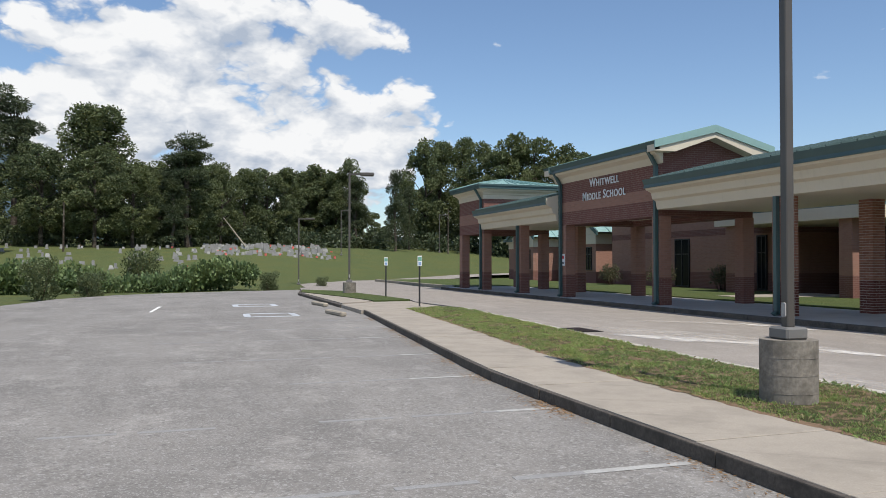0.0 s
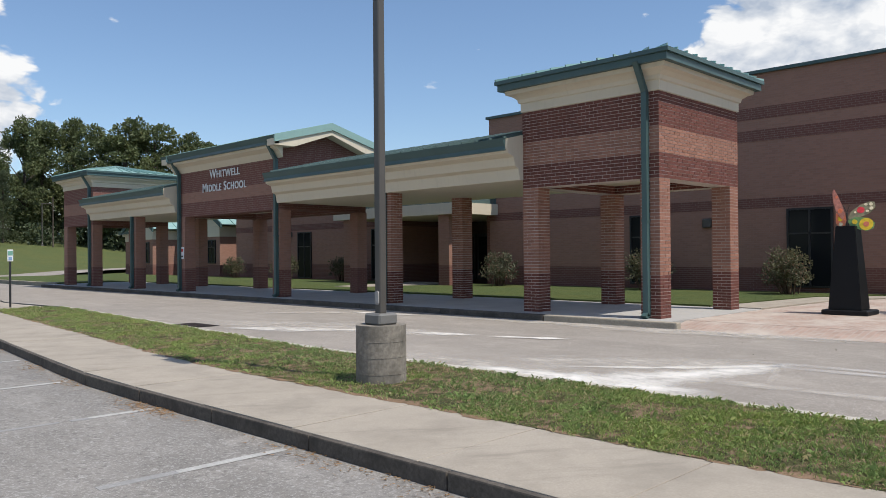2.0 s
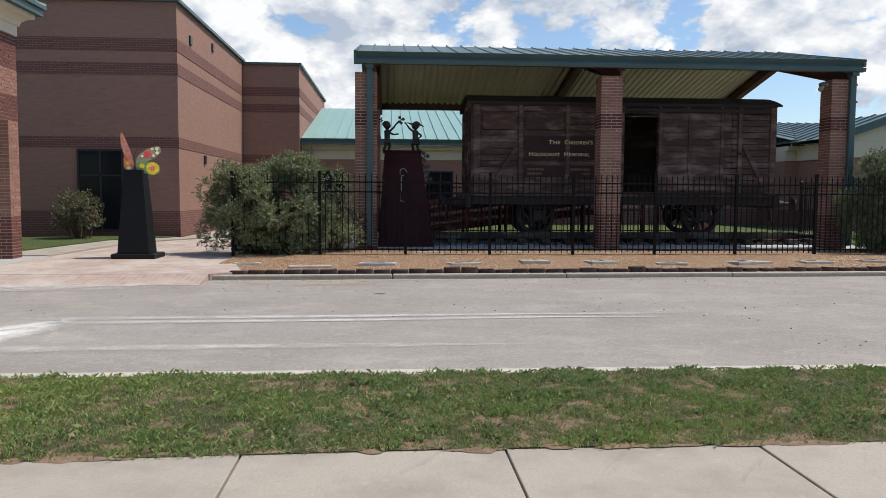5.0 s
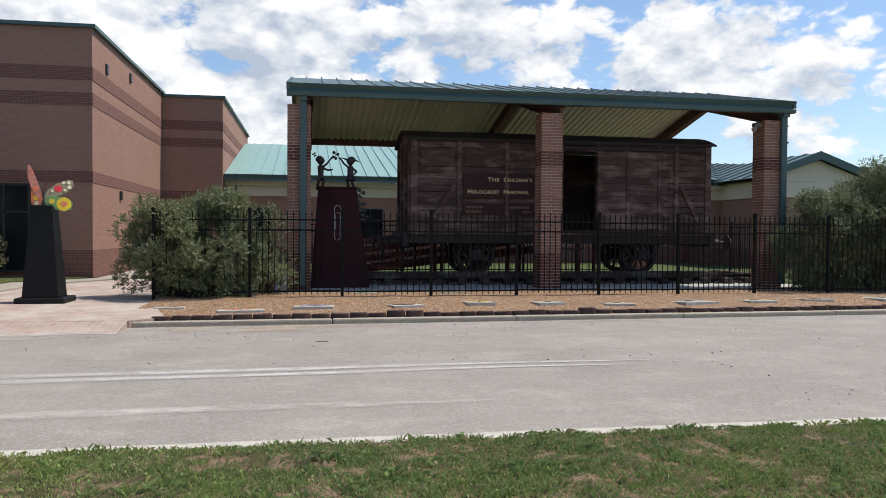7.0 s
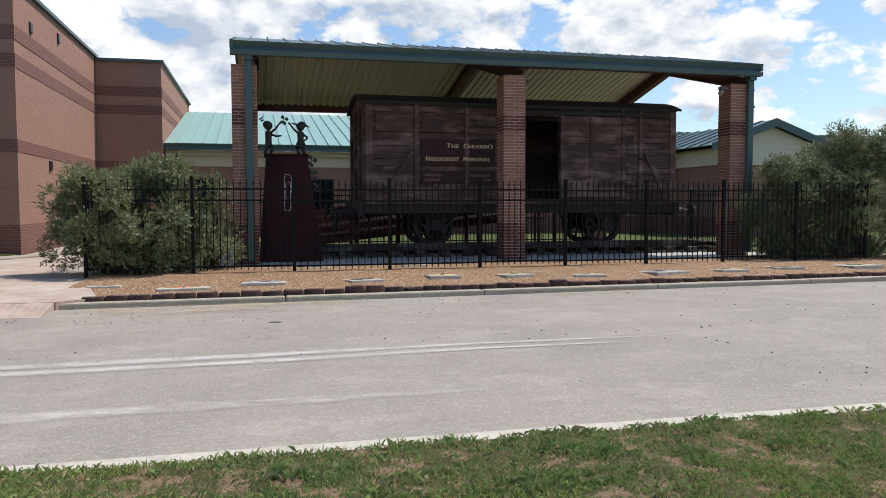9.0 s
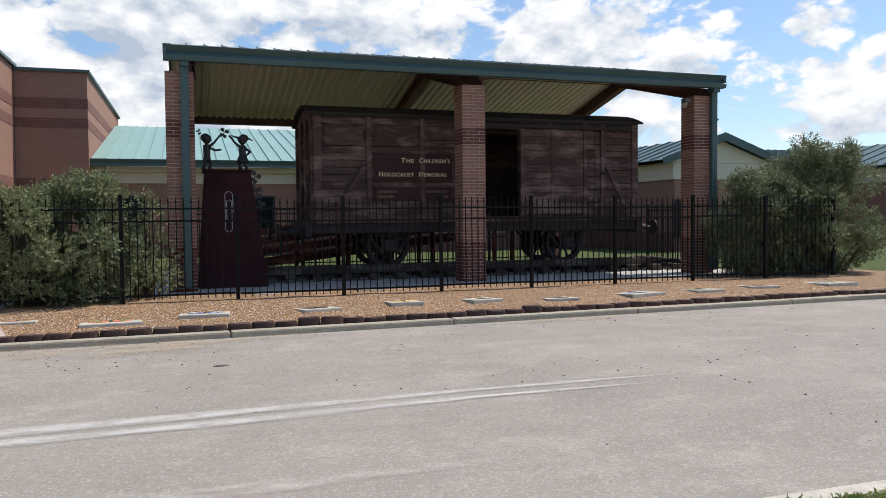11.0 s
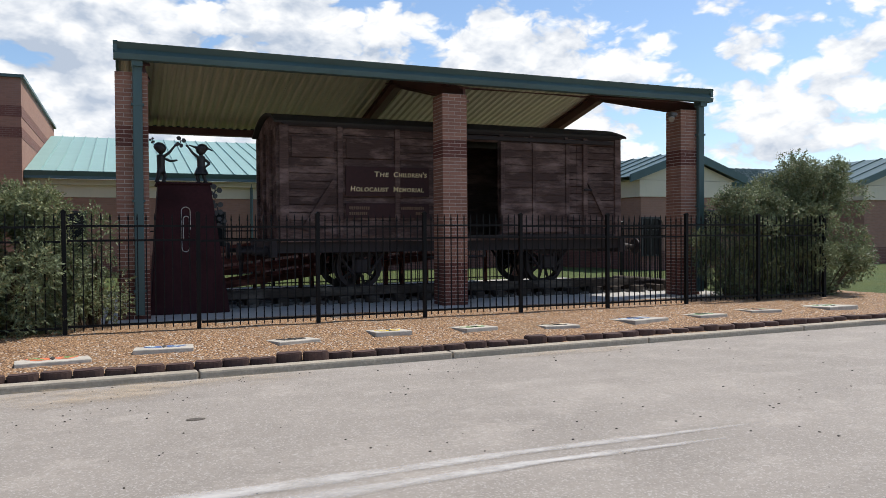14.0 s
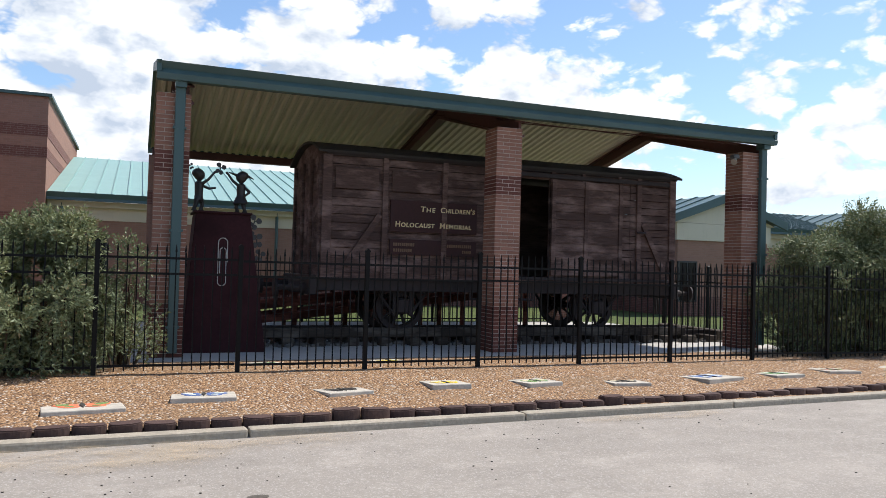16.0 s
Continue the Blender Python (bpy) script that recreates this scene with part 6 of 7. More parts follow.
for i in range(4):
    copy_thing(first, pose(17.5 + PITCH * (i + 1), 4.92, 0.0, 0, 0, -90))
end = part_mesh("fence_post", fpost, None, Matrix.Translation((17.5, 4.92 - PITCH * 9, 0)))
for i in range(4):
    copy_thing(first, pose(17.5 + PITCH * (i + 1), 4.92 - PITCH * 9, 0.0, 0, 0, -90))
tagged(end, "black iron end post of the fence", "fence post")
for i in range(6):
    copy_thing(first, pose(26.7, 4.92 - PITCH * (i + 1.5), 0.0, 0, 0, 0))

# ---- edging blocks and stepping stones ----
edging = thing("edging", "row of reddish scalloped concrete edging blocks", "garden edging")
bm = bmesh.new()
o = [(-0.09, -0.14), (-0.09, 0.14), (0.02, 0.15)] + [(0.02 + 0.075 * math.sin(a), 0.15 * math.cos(a)) for a in [math.pi * i / 8 for i in range(1, 8)]] + [(0.02, -0.15)]
prism(bm, [(-x, y) for x, y in o], "z", -0.06, 0.05)
bmesh.ops.bevel(bm, geom=[e for e in bm.edges if all(v.co.z > 0.045 for v in e.verts)], offset=0.012, segments=2, affect="EDGES")
blk = mesh_of("edging_block", bm, M["paver"])
y = 4.2
i = 0
while y > -13.4:
    x = 14.25 + 0.036 * (4.6 - y)
    out = 0.05 if i in (13, 27) else 0.0
    part_mesh("edging_block", blk, edging, pose(x - out + random.uniform(-0.015, 0.015), y, -0.038 + random.uniform(-0.01, 0.012) + (0.03 if i in (12, 13, 23) else 0), random.uniform(-2, 2), random.uniform(-2, 2), random.uniform(-4, 4)))
    y -= 0.308
    i += 1

STONES = [(16.0, 4.35, 0.52, 3, 0.012, "w_brick"), (15.55, 3.1, 0.8, 6, 0.03, "w_orange"), (15.9, 1.83, 0.72, -4, 0.045, "w_blue"), (15.9, 0.18, 0.60, 12, 0.05, "w_dark"), (16.05, -1.27, 0.55, 0, 0.11, "w_yellow"),
          (16.0, -2.60, 0.56, 8, 0.09, "w_green"), (15.85, -3.96, 0.58, -6, 0.05, "w_dark"), (16.0, -5.57, 0.78, 10, 0.06, "w_blue"), (16.07, -7.02, 0.62, 4, 0.05, "w_green"), (16.2, -8.40, 0.62, -8, 0.06, "w_brick"), (16.15, -10.05, 0.8, 5, 0.09, "w_pale"),
          (18.3, 0.75, 0.45, 10, 0.03, "w_green"), (18.35, -1.2, 0.5, 4, 0.03, "w_yellow")]
for x, y, s, a, h, col in STONES:
    h = h * 0.35
    t = thing("stepping_stone", "square concrete stepping stone with a painted mosaic", "stepping stone", "painted stones", (x, y, -0.055 + 0.09 * smooth((x - 14.4) / 3.2)))
    t.matrix_basis = t.matrix_basis @ pose(0, 0, 0, 0, 3, a)
    part("slab", soft_box(-s / 2, s / 2, -s / 2, s / 2, -0.06, h, 0.012, 2), M["white_stone"], t)
    second = random.choice(("w_dark", "w_pale", "w_cream", "w_green"))
    for sg in (-1, 1):
        for k, (cx, cy, rx, ry, mt) in enumerate(((0.07, 0.20, 0.15, 0.17, col), (-0.13, 0.16, 0.11, 0.13, col), (0.08, 0.24, 0.08, 0.09, second), (-0.13, 0.17, 0.05, 0.06, second))):
            bm = bmesh.new()
            prism(bm, [(s * (cx + rx * math.cos(q * math.tau / 11) * random.uniform(0.85, 1.1)), s * sg * (cy + ry * math.sin(q * math.tau / 11) * random.uniform(0.85, 1.1))) for q in range(11)], "z", h - 0.001, h + 0.004 + 0.0015 * k)
            part("painted_wing", bm, M[mt], t)
    bm = bmesh.new()
    prism(bm, [(-0.26 * s, 0), (0, 0.035 * s), (0.24 * s, 0), (0, -0.035 * s)], "z", h - 0.001, h + 0.012)
    part("painted_body", bm, M["w_dark"], t)

# ---- street lamps and posts ----
def lamp(at, base_r, base_h, pole_h, name, label, head=True, near=False):
    l = thing(name, label, "street lamp", at=at)
    if base_r:
        bm = bmesh.new()
        rod(bm, (0, 0, -0.25), (0, 0, base_h), base_r, base_r, 40)
        bmesh.ops.bevel(bm, geom=[e for e in bm.edges if all(v.co.z > base_h - 0.01 for v in e.verts)], offset=0.015, segments=2, affect="EDGES")
        part("concrete_base", bm, M["base_concrete"], l, "rough round concrete base")
        for z in (0.12, 0.3, 0.47):
            if z < base_h - 0.05:
                bm = bmesh.new()
                rod(bm, (0, 0, z), (0, 0, z + 0.006), base_r + 0.003, base_r + 0.003, 40)
                part("form_line", bm, M["base_concrete"], l)
    part("base_cover", soft_box(-0.135, 0.135, -0.135, 0.135, base_h, base_h + 0.125, 0.02), M["cover_grey"], l)
    part("pole", soft_box(-0.048, 0.048, -0.048, 0.048, base_h + 0.12, pole_h, 0.01), M["bronze"], l)
    part("hand_hole_cover", soft_box(-0.062, -0.046, -0.03, 0.03, base_h + 0.22, base_h + 0.37, 0.015), M["slab"], l)
    if head:
        part("arm", one_box(-0.03, 0.03, -0.75, 0, pole_h - 0.12, pole_h - 0.04), M["bronze"], l)
        part("lamp_head", soft_box(-0.17, 0.17, -1.15, -0.5, pole_h - 0.16, pole_h, 0.04), M["bronze"], l)
    return l


l0 = lamp((5.63, 8.06, -0.12), 0.277, 0.645, 7.5, "street_lamp", "tall bronze street lamp on a round concrete base")
l1 = lamp((7.13, 37.5, -0.1), 0.3, 0.5, 5.65, "street_lamp", "tall bronze street lamp on a grass island")
l2 = lamp((7.75, 59.0, rise(7.75, 59)), 0, 0.0, 4.9, "street_lamp", "slim street lamp on the lawn")
l3 = lamp((16.1, 86.0, rise(16.1, 86)), 0, 0.0, 5.0, "street_lamp", "slim street lamp near the cemetery")
l4 = lamp((31.4, 98.0, rise(31.4, 98)), 0, 0.0, 5.0, "street_lamp", "slim distant street lamp beside the drive")
for l in (l1, l2, l3, l4):
    l.matrix_basis = l.matrix_basis @ pose(0, 0, 0, 0, 0, 80)
for x, y in ((7.17, 26.2), (7.8, 33.2)):
    s = thing("sign_post", "steel sign post with small parking sign", "sign", "parking signs", (x, y, -0.1))
    part("post", one_box(-0.025, 0.025, -0.02, 0.02, -0.2, 1.5), M["frame_dark"], s)
    p = part("sign_plate", soft_box(-0.075, 0.075, -0.035, -0.02, 1.3, 1.64, 0.005), M["sign_white"], s)
    p.matrix_basis = pose(0, 0, 0, 0, 0, -6)
    part("sign_field", one_box(-0.045, 0.045, -0.04, -0.035, 1.33, 1.43), M["sign_blue"], p)
    part("sign_field", one_box(-0.065, 0.065, -0.04, -0.035, 1.47, 1.6), M["sign_green"], p)

# ---- plants ----
RNG = np.random.default_rng(7)


def leaf_mesh(name, centers, radii, count, length, width, material, droop=0.2, up=0.0, shell=0.55, clump=None):
    """Leaves as small pointed quads through a set of ellipsoid clumps."""
    centers, radii = np.array(centers, float), np.array(radii, float)
    if radii.ndim == 1:
        radii = np.repeat(radii[:, None], 3, 1)
    vol = radii.prod(1) ** (2 / 3)
    pick = RNG.choice(len(centers), count, p=vol / vol.sum())
    d = RNG.normal(size=(count, 3))
    d /= np.linalg.norm(d, axis=1)[:, None]
    r = RNG.uniform(shell, 1.08, count) ** 0.7
    p = centers[pick] + d * radii[pick] * r[:, None]
    ax = d * 0.7 + RNG.normal(size=(count, 3)) * 0.6
    ax[:, 2] += up - droop
    ax /= np.linalg.norm(ax, axis=1)[:, None]
    sd = np.cross(ax, RNG.normal(size=(count, 3)))
    sd /= np.linalg.norm(sd, axis=1)[:, None]
    L = (length * RNG.uniform(0.6, 1.35, count))[:, None]
    W = (width * RNG.uniform(0.7, 1.3, count))[:, None]
    v = np.stack([p, p + ax * L * 0.45 + sd * W / 2, p + ax * L, p + ax * L * 0.45 - sd * W / 2], 1).reshape(-1, 3)
    f = np.arange(count * 4).reshape(-1, 4)
    return raw_mesh(name, v.tolist(), f.tolist(), material)


def sprig_mesh(name, centers, radii, sprigs, per, length, width, material, up=0.35, droop=0.0):
    """Twig ends over the skin of ellipsoid clumps, each with narrow leaves set round it."""
    centers, radii = np.array(centers, float), np.array(radii, float)
    area = radii.prod(1) ** (2 / 3)
    pick = RNG.choice(len(centers), sprigs, p=area / area.sum())
    d = RNG.normal(size=(sprigs, 3))
    d /= np.linalg.norm(d, axis=1)[:, None]
    p = centers[pick] + d * radii[pick] * (RNG.uniform(0.35, 1.0, sprigs) ** 0.6)[:, None]
    low = p[:, 2] < 0.03
    p[low, 2] = RNG.uniform(0.03, 0.3, low.sum())
    ax = d * 0.8 + RNG.normal(size=(sprigs, 3)) * 0.4
    ax[:, 2] += up - droop
    ax /= np.linalg.norm(ax, axis=1)[:, None]
    twig = RNG.uniform(1.1, 2.4, sprigs)[:, None] * length
    root = np.repeat(p, per, 0)
    axr = np.repeat(ax, per, 0)
    tw = np.repeat(twig, per, 0)
    n = len(root)
    along = np.tile(np.linspace(0.0, 1.0, per), sprigs)[:, None]
    side = np.cross(axr, RNG.normal(size=(n, 3)))
    side /= np.linalg.norm(side, axis=1)[:, None]
    base = root + axr * tw * along
    way = axr * (0.55 + 0.5 * along) + side * 0.85
    way[:, 2] -= 0.12
    way /= np.linalg.norm(way, axis=1)[:, None]
    flat = np.cross(way, axr + RNG.normal(size=(n, 3)) * 0.35)
    flat /= np.maximum(np.linalg.norm(flat, axis=1), 1e-6)[:, None]
    L = (length * RNG.uniform(0.6, 1.3, n))[:, None]
    W = (width * RNG.uniform(0.7, 1.3, n))[:, None]
    v = np.stack([base, base + way * L * 0.45 + flat * W / 2, base + way * L, base + way * L * 0.45 - flat * W / 2], 1).reshape(-1, 3)
    return raw_mesh(name, v.tolist(), np.arange(n * 4).reshape(-1, 4).tolist(), material)


def limbs(bm, base, height, r, tips, n=7, wander=0.05):
    top = Vector(base) + Vector((random.uniform(-1, 1) * height * wander, random.uniform(-1, 1) * height * wander, height))
    prev = Vector(base)
    k = 5
    for i in range(1, k + 1):
        p = Vector(base).lerp(top, i / k) + Vector((random.uniform(-1, 1), random.uniform(-1, 1), 0)) * height * 0.012
        rod(bm, prev, p, r * (1 - (i - 1) / k * 0.75), r * (1 - i / k * 0.75), n)
        prev = p
    for t in tips:
        t = Vector(t)
        s = Vector(base).lerp(top, min(0.92, max(0.3, (t.z - base[2]) / height * 0.75)))
        rod(bm, s, s.lerp(t, 0.6) + Vector((0, 0, 0.05 * height * random.random())), r * 0.28, r * 0.16, 5)
        rod(bm, s.lerp(t, 0.6), t, r * 0.16, r * 0.05, 5)


def make_tree(kind, at):
    """A tree 10 m high at its own origin, with trunk and crown."""
    t = thing("tree", "tall leafy broadleaf tree at the edge of the woods" if kind != "pine" else "tall dark pine tree at the edge of the woods", "tree", "woodland trees", at)
    cs, rs = [], []
    if kind == "oak":
        for i in range(64):
            z = random.uniform(1.6, 9.4)
            w = 2.7 * math.sin(min(1, (z - 0.6) / 9.2) * math.pi) ** 0.6
            a = random.uniform(0, math.tau)
            q = math.sqrt(random.random())
            cs.append((w * q * math.cos(a), w * q * math.sin(a), z))
            rs.append([random.uniform(0.35, 0.85), random.uniform(0.35, 0.85), random.uniform(0.3, 0.62)])
        count, ll, lw, mt = 17000, 0.20, 0.13, "leaf_oak"
    elif kind == "slim":
        for i in range(26):
            z = random.uniform(1.2, 9.6)
            w = 1.5 * (1 - (z / 10.5) ** 2) + 0.15
            a = random.uniform(0, math.tau)
            q = math.sqrt(random.random())
            cs.append((w * q * math.cos(a), w * q * math.sin(a), z))
            rs.append([random.uniform(0.5, 0.85)] * 2 + [random.uniform(0.6, 0.95)])
        count, ll, lw, mt = 13000, 0.18, 0.12, "leaf_oak"
    elif kind == "pine":
        for i in range(22):
            z = random.choice((random.uniform(5.5, 9.7), random.uniform(3.5, 9.6)))
            w = 1.9 * (1.15 - z / 10.5) + 0.25
            a = random.uniform(0, math.tau)
            cs.append((w * math.cos(a) * random.uniform(0.3, 1), w * math.sin(a) * random.uniform(0.3, 1), z))
            rs.append([random.uniform(0.5, 1.0), random.uniform(0.5, 1.0), random.uniform(0.22, 0.42)])
        count, ll, lw, mt = 12000, 0.24, 0.06, "leaf_pine"
    else:
        for i in range(30):
            z = random.uniform(0.4, 9.5)
            w = 2.2 * (1 - z / 10.4)
            a = random.uniform(0, math.tau)
            cs.append((w * math.cos(a) * random.uniform(0.4, 1), w * math.sin(a) * random.uniform(0.4, 1), z))
            rs.append([random.uniform(0.5, 0.9)] * 2 + [random.uniform(0.4, 0.6)])
        count, ll, lw, mt = 12000, 0.22, 0.07, "leaf_pine"
    bm = bmesh.new()
    limbs(bm, (0, 0, -0.4), 9.3, 0.2, cs[::3])
    part("trunk", bm, M["bark"], t)
    part_mesh("crown", leaf_mesh("crown", cs, rs, count, ll, lw, M[mt], 0.15, 0.1), t)
    return t


KINDS = {}
for k in ("oak", "oak2", "slim", "pine", "fir"):
    KINDS[k] = make_tree(k.rstrip("2"), (0, 0, 0))


def ray_dir(az):
    a = radians(az)
    return math.sin(a), math.cos(a)


EYE0 = (-0.17, 1.7, 1.29)
first_of = {}


def plant(kind, az, dist, el, wide=1.0, spin=None, sink=0.0):
    """A tree in the direction az (degrees from +y), whose top stands el degrees above the eye."""
    sx, sy = ray_dir(az)
    x, y = EYE0[0] + sx * dist, EYE0[1] + sy * dist
    z = rise(x, y) - sink
    h = EYE0[2] + math.tan(radians(el)) * dist - z
    s = max(0.2, h / 11.1)
    m = Matrix.Translation((x, y, z)) @ Matrix.Rotation(random.uniform(0, 6.28) if spin is None else spin, 4, "Z") @ Matrix.Diagonal((s * wide, s * wide, s, 1))
    if kind in first_of:
        copy_thing(KINDS[kind], m)
    else:
        first_of[kind] = m


MAIN = [("pine", -13.0, 96, 13.4, 1.0), ("pine", -10.8, 104, 12.5, 1.1), ("oak", -12.4, 82, 7.0, 1.0), ("oak2", -9.0, 92, 8.6, 1.2), ("slim", -6.6, 98, 12.0, 1.2), ("slim", -5.0, 100, 11.8, 1.3), ("oak", -5.8, 90, 8.8, 1.1), ("oak2", -3.4, 90, 7.5, 1.2),
        ("oak", -1.5, 98, 7.8, 1.1), ("pine", 0.2, 92, 10.2, 1.3), ("oak2", 0.4, 94, 8.0, 1.25), ("fir", -0.8, 90, 6.5, 1.4), ("oak", 2.4, 100, 7.4, 1.0), ("slim", 4.0, 106, 7.2, 1.3), ("oak2", 5.6, 108, 7.0, 1.1), ("slim", 7.0, 112, 7.3, 1.2),
        ("oak", 8.2, 116, 6.9, 1.0), ("oak2", 9.4, 118, 6.6, 1.1), ("oak", 11.4, 112, 8.0, 0.8), ("slim", 10.6, 112, 7.0, 1.2), ("fir", 12.0, 108, 6.6, 1.2), ("fir", 14.9, 98, 6.6, 0.9), ("fir", 15.9, 104, 5.2, 0.9),
        ("oak", 17.0, 112, 9.0, 0.9), ("slim", 18.2, 116, 9.1, 1.2), ("slim", 20.0, 118, 9.4, 0.9), ("oak2", 21.6, 108, 8.7, 1.1), ("oak", 23.3, 104, 9.6, 1.0), ("oak2", 25.2, 104, 9.2, 1.0), ("oak", 27.0, 108, 8.6, 1.0), ("oak2", 28.6, 112, 8.0, 1.0),
        ("oak", 30.5, 116, 7.4, 1.1), ("slim", 32.5, 116, 6.8, 1.2), ("oak2", 34.5, 120, 6.4, 1.1), ("oak", -15.0, 88, 9.0, 1.2), ("oak2", -18.0, 92, 10.0, 1.2), ("pine", -20.5, 96, 11.0, 1.2)]
for k, az, d, el, w in MAIN:
    plant(k, az, d, el + (1.0 if az > 14.5 else (0.4 if az > 2 else 0.0)), w)
for i in range(46):
    az = -22 + i * 1.25 + random.uniform(-0.5, 0.5)
    plant(random.choice(("oak", "oak2", "slim", "fir")), az, random.uniform(112, 150), random.uniform(6.6, 8.0) if az < 12 else (random.uniform(3.8, 4.8) if az < 14.6 else random.uniform(5.4, 7.0)), random.uniform(1.0, 1.5), sink=1.0)
# trees seen above the far roofs
for az, d, el in ((104.5, 120, 2.6), (106.5, 120, 2.8), (121, 110, 2.9), (123, 112, 3.1), (125.5, 110, 3.0), (128, 115, 3.2), (131, 112, 3.0)):
    plant(random.choice(("oak", "oak2")), az, d, el, 1.6)

for k, m in first_of.items():
    KINDS[k].matrix_basis = m


def shrub(name, label, at, clumps, count, length, width, material, stems, group="", droop=0.2, up=0.25, shell=0.25, sprigs=0):
    s = thing(name, label, "shrub", group, at)
    cs = [c[:3] for c in clumps]
    rs = [c[3:6] for c in clumps]
    bm = bmesh.new()
    for i in range(stems):
        c = Vector(random.choice(cs))
        rod(bm, (c.x * 0.35, c.y * 0.35, -0.1), c * 0.9, 0.022, 0.008, 5)
    part("stem", bm, M["stem"], s)
    if sprigs:
        part_mesh("foliage", sprig_mesh("foliage", cs, rs, count // sprigs, sprigs, length, width, M[material], up, droop), s)
    else:
        part_mesh("foliage", leaf_mesh("foliage", cs, rs, count, length, width, M[material], droop, up, shell), s)
    return s


def bush_clumps(rx, ry, h, n, rmin, rmax, seed, z0=0.25, lean=0.0):
    r = random.Random(seed)
    out = []
    for i in range(n):
        a = r.uniform(0, math.tau)
        z = r.uniform(z0, h)
        k = math.sqrt(max(0.05, 1 - abs((z - h * 0.45) / (h * 0.62)) ** 2.2)) * math.sqrt(r.random())
        q = r.uniform(rmin, rmax)
        out.append((rx * k * math.cos(a), ry * k * math.sin(a) + lean * z, z, q, q, q * r.uniform(0.8, 1.2)))
    return out


shrub("bush", "large olive green bush with narrow leaves at the fence corner", (18.05, 4.25, 0.0), bush_clumps(1.0, 1.5, 1.95, 90, 0.15, 0.34, 3, 0.14), 80000, 0.062, 0.021, "leaf_willow", 60, "fence bushes", 0.0, 0.3, sprigs=9)
shrub("bush", "tall olive green bush with narrow leaves beside the fence", (18.3, -11.9, 0.0), bush_clumps(1.0, 1.35, 2.85, 100, 0.16, 0.38, 5, 0.14), 80000, 0.066, 0.022, "leaf_willow", 60, "fence bushes", 0.0, 0.3, sprigs=9)
shrub("bush", "broad olive green bush behind the iron fence", (18.4, -10.1, 0.0), bush_clumps(0.8, 1.0, 2.15, 60, 0.15, 0.34, 8, 0.14), 42000, 0.066, 0.022, "leaf_willow", 40, "fence bushes", 0.0, 0.3, sprigs=9)
shrub("bush", "loose olive shoots beside the brick column", (18.4, 2.75, 0.0), bush_clumps(0.45, 0.6, 1.85, 20, 0.1, 0.24, 9, 0.25), 5400, 0.062, 0.02, "leaf_willow", 30, "fence bushes", 0.0, 0.4, sprigs=9)
rose = shrub("shrub", "small rounded shrub with reddish flowers by the wall", (23.2, 10.2, 0.03), bush_clumps(0.6, 0.72, 1.1, 34, 0.10, 0.24, 11, 0.4), 4200, 0.075, 0.038, "leaf_rose", 30, "wall shrubs", 0.0, 0.4, sprigs=6)
for x, y, s in ((23.2, 14.9, 1.05), (23.2, 21.4, 1.0), (23.3, 31.5, 0.9), (23.3, 36.3, 1.0), (23.4, 41.5, 0.9)):
    copy_thing(rose, pose(x, y, 0.03, 0, 0, random.uniform(0, 360)) @ Matrix.Scale(s, 4))
# vine bank and conifers at the edge of the lot
bank = []
r = random.Random(21)
for i in range(130):
    t = r.random()
    bank.append((r.uniform(-0.9, 0.9), -9.5 + 19 * t, 0.3 + r.random() * (0.75 + 0.55 * math.sin(t * 9)), r.uniform(0.4, 0.8), r.uniform(0.5, 0.9), r.uniform(0.3, 0.6)))
b = shrub("vine_bank", "low bank of bright green tangled vines", (-3.2, 50.0, 0.0), bank, 15000, 0.26, 0.2, "leaf_kudzu", 14, "", 0.0, 0.5, 0.6)
b.matrix_basis = pose(-3.0, 49.0, rise(-3.0, 50), 0, 0, -77) @ Matrix.Diagonal((1, 0.72, 0.95, 1))
small = shrub("shrub", "small round dark green shrub at the lot's edge", (-6.2, 39.5, -0.2), bush_clumps(0.8, 0.8, 1.5, 30, 0.2, 0.4, 31, 0.1), 3600, 0.14, 0.05, "leaf_oak", 12, "edge shrubs", 0, 0.6)
for x, y, s in ((-4.3, 41.5, 0.75), (4.6, 48.2, 0.7), (-2.6, 54, 1.5), (7.9, 49.5, 0.5), (-12.5, 43.5, 0.9)):
    copy_thing(small, pose(x, y, rise(x, y) - 0.05, 0, 0, 50 * s) @ Matrix.Scale(s, 4))
low = []
for i in range(230):
    az = r.uniform(-22, 34)
    sx, sy = ray_dir(az)
    d = r.uniform(92, 110) if az < 0 else r.uniform(100, 116)
    x, y = sx * d, 1.7 + sy * d
    low.append((x, y, rise(x, y) + r.uniform(0.0, 1.6), r.uniform(0.8, 1.9), r.uniform(0.8, 1.9), r.uniform(0.6, 1.3)))
u = part_mesh("undergrowth", leaf_mesh("undergrowth", [c[:3] for c in low], [c[3:] for c in low], 36000, 0.45, 0.28, M["leaf_pine"], 0.1, 0.3, 0.6))
tagged(u, "dark green undergrowth along the foot of the woods", "undergrowth", kind="stuff")

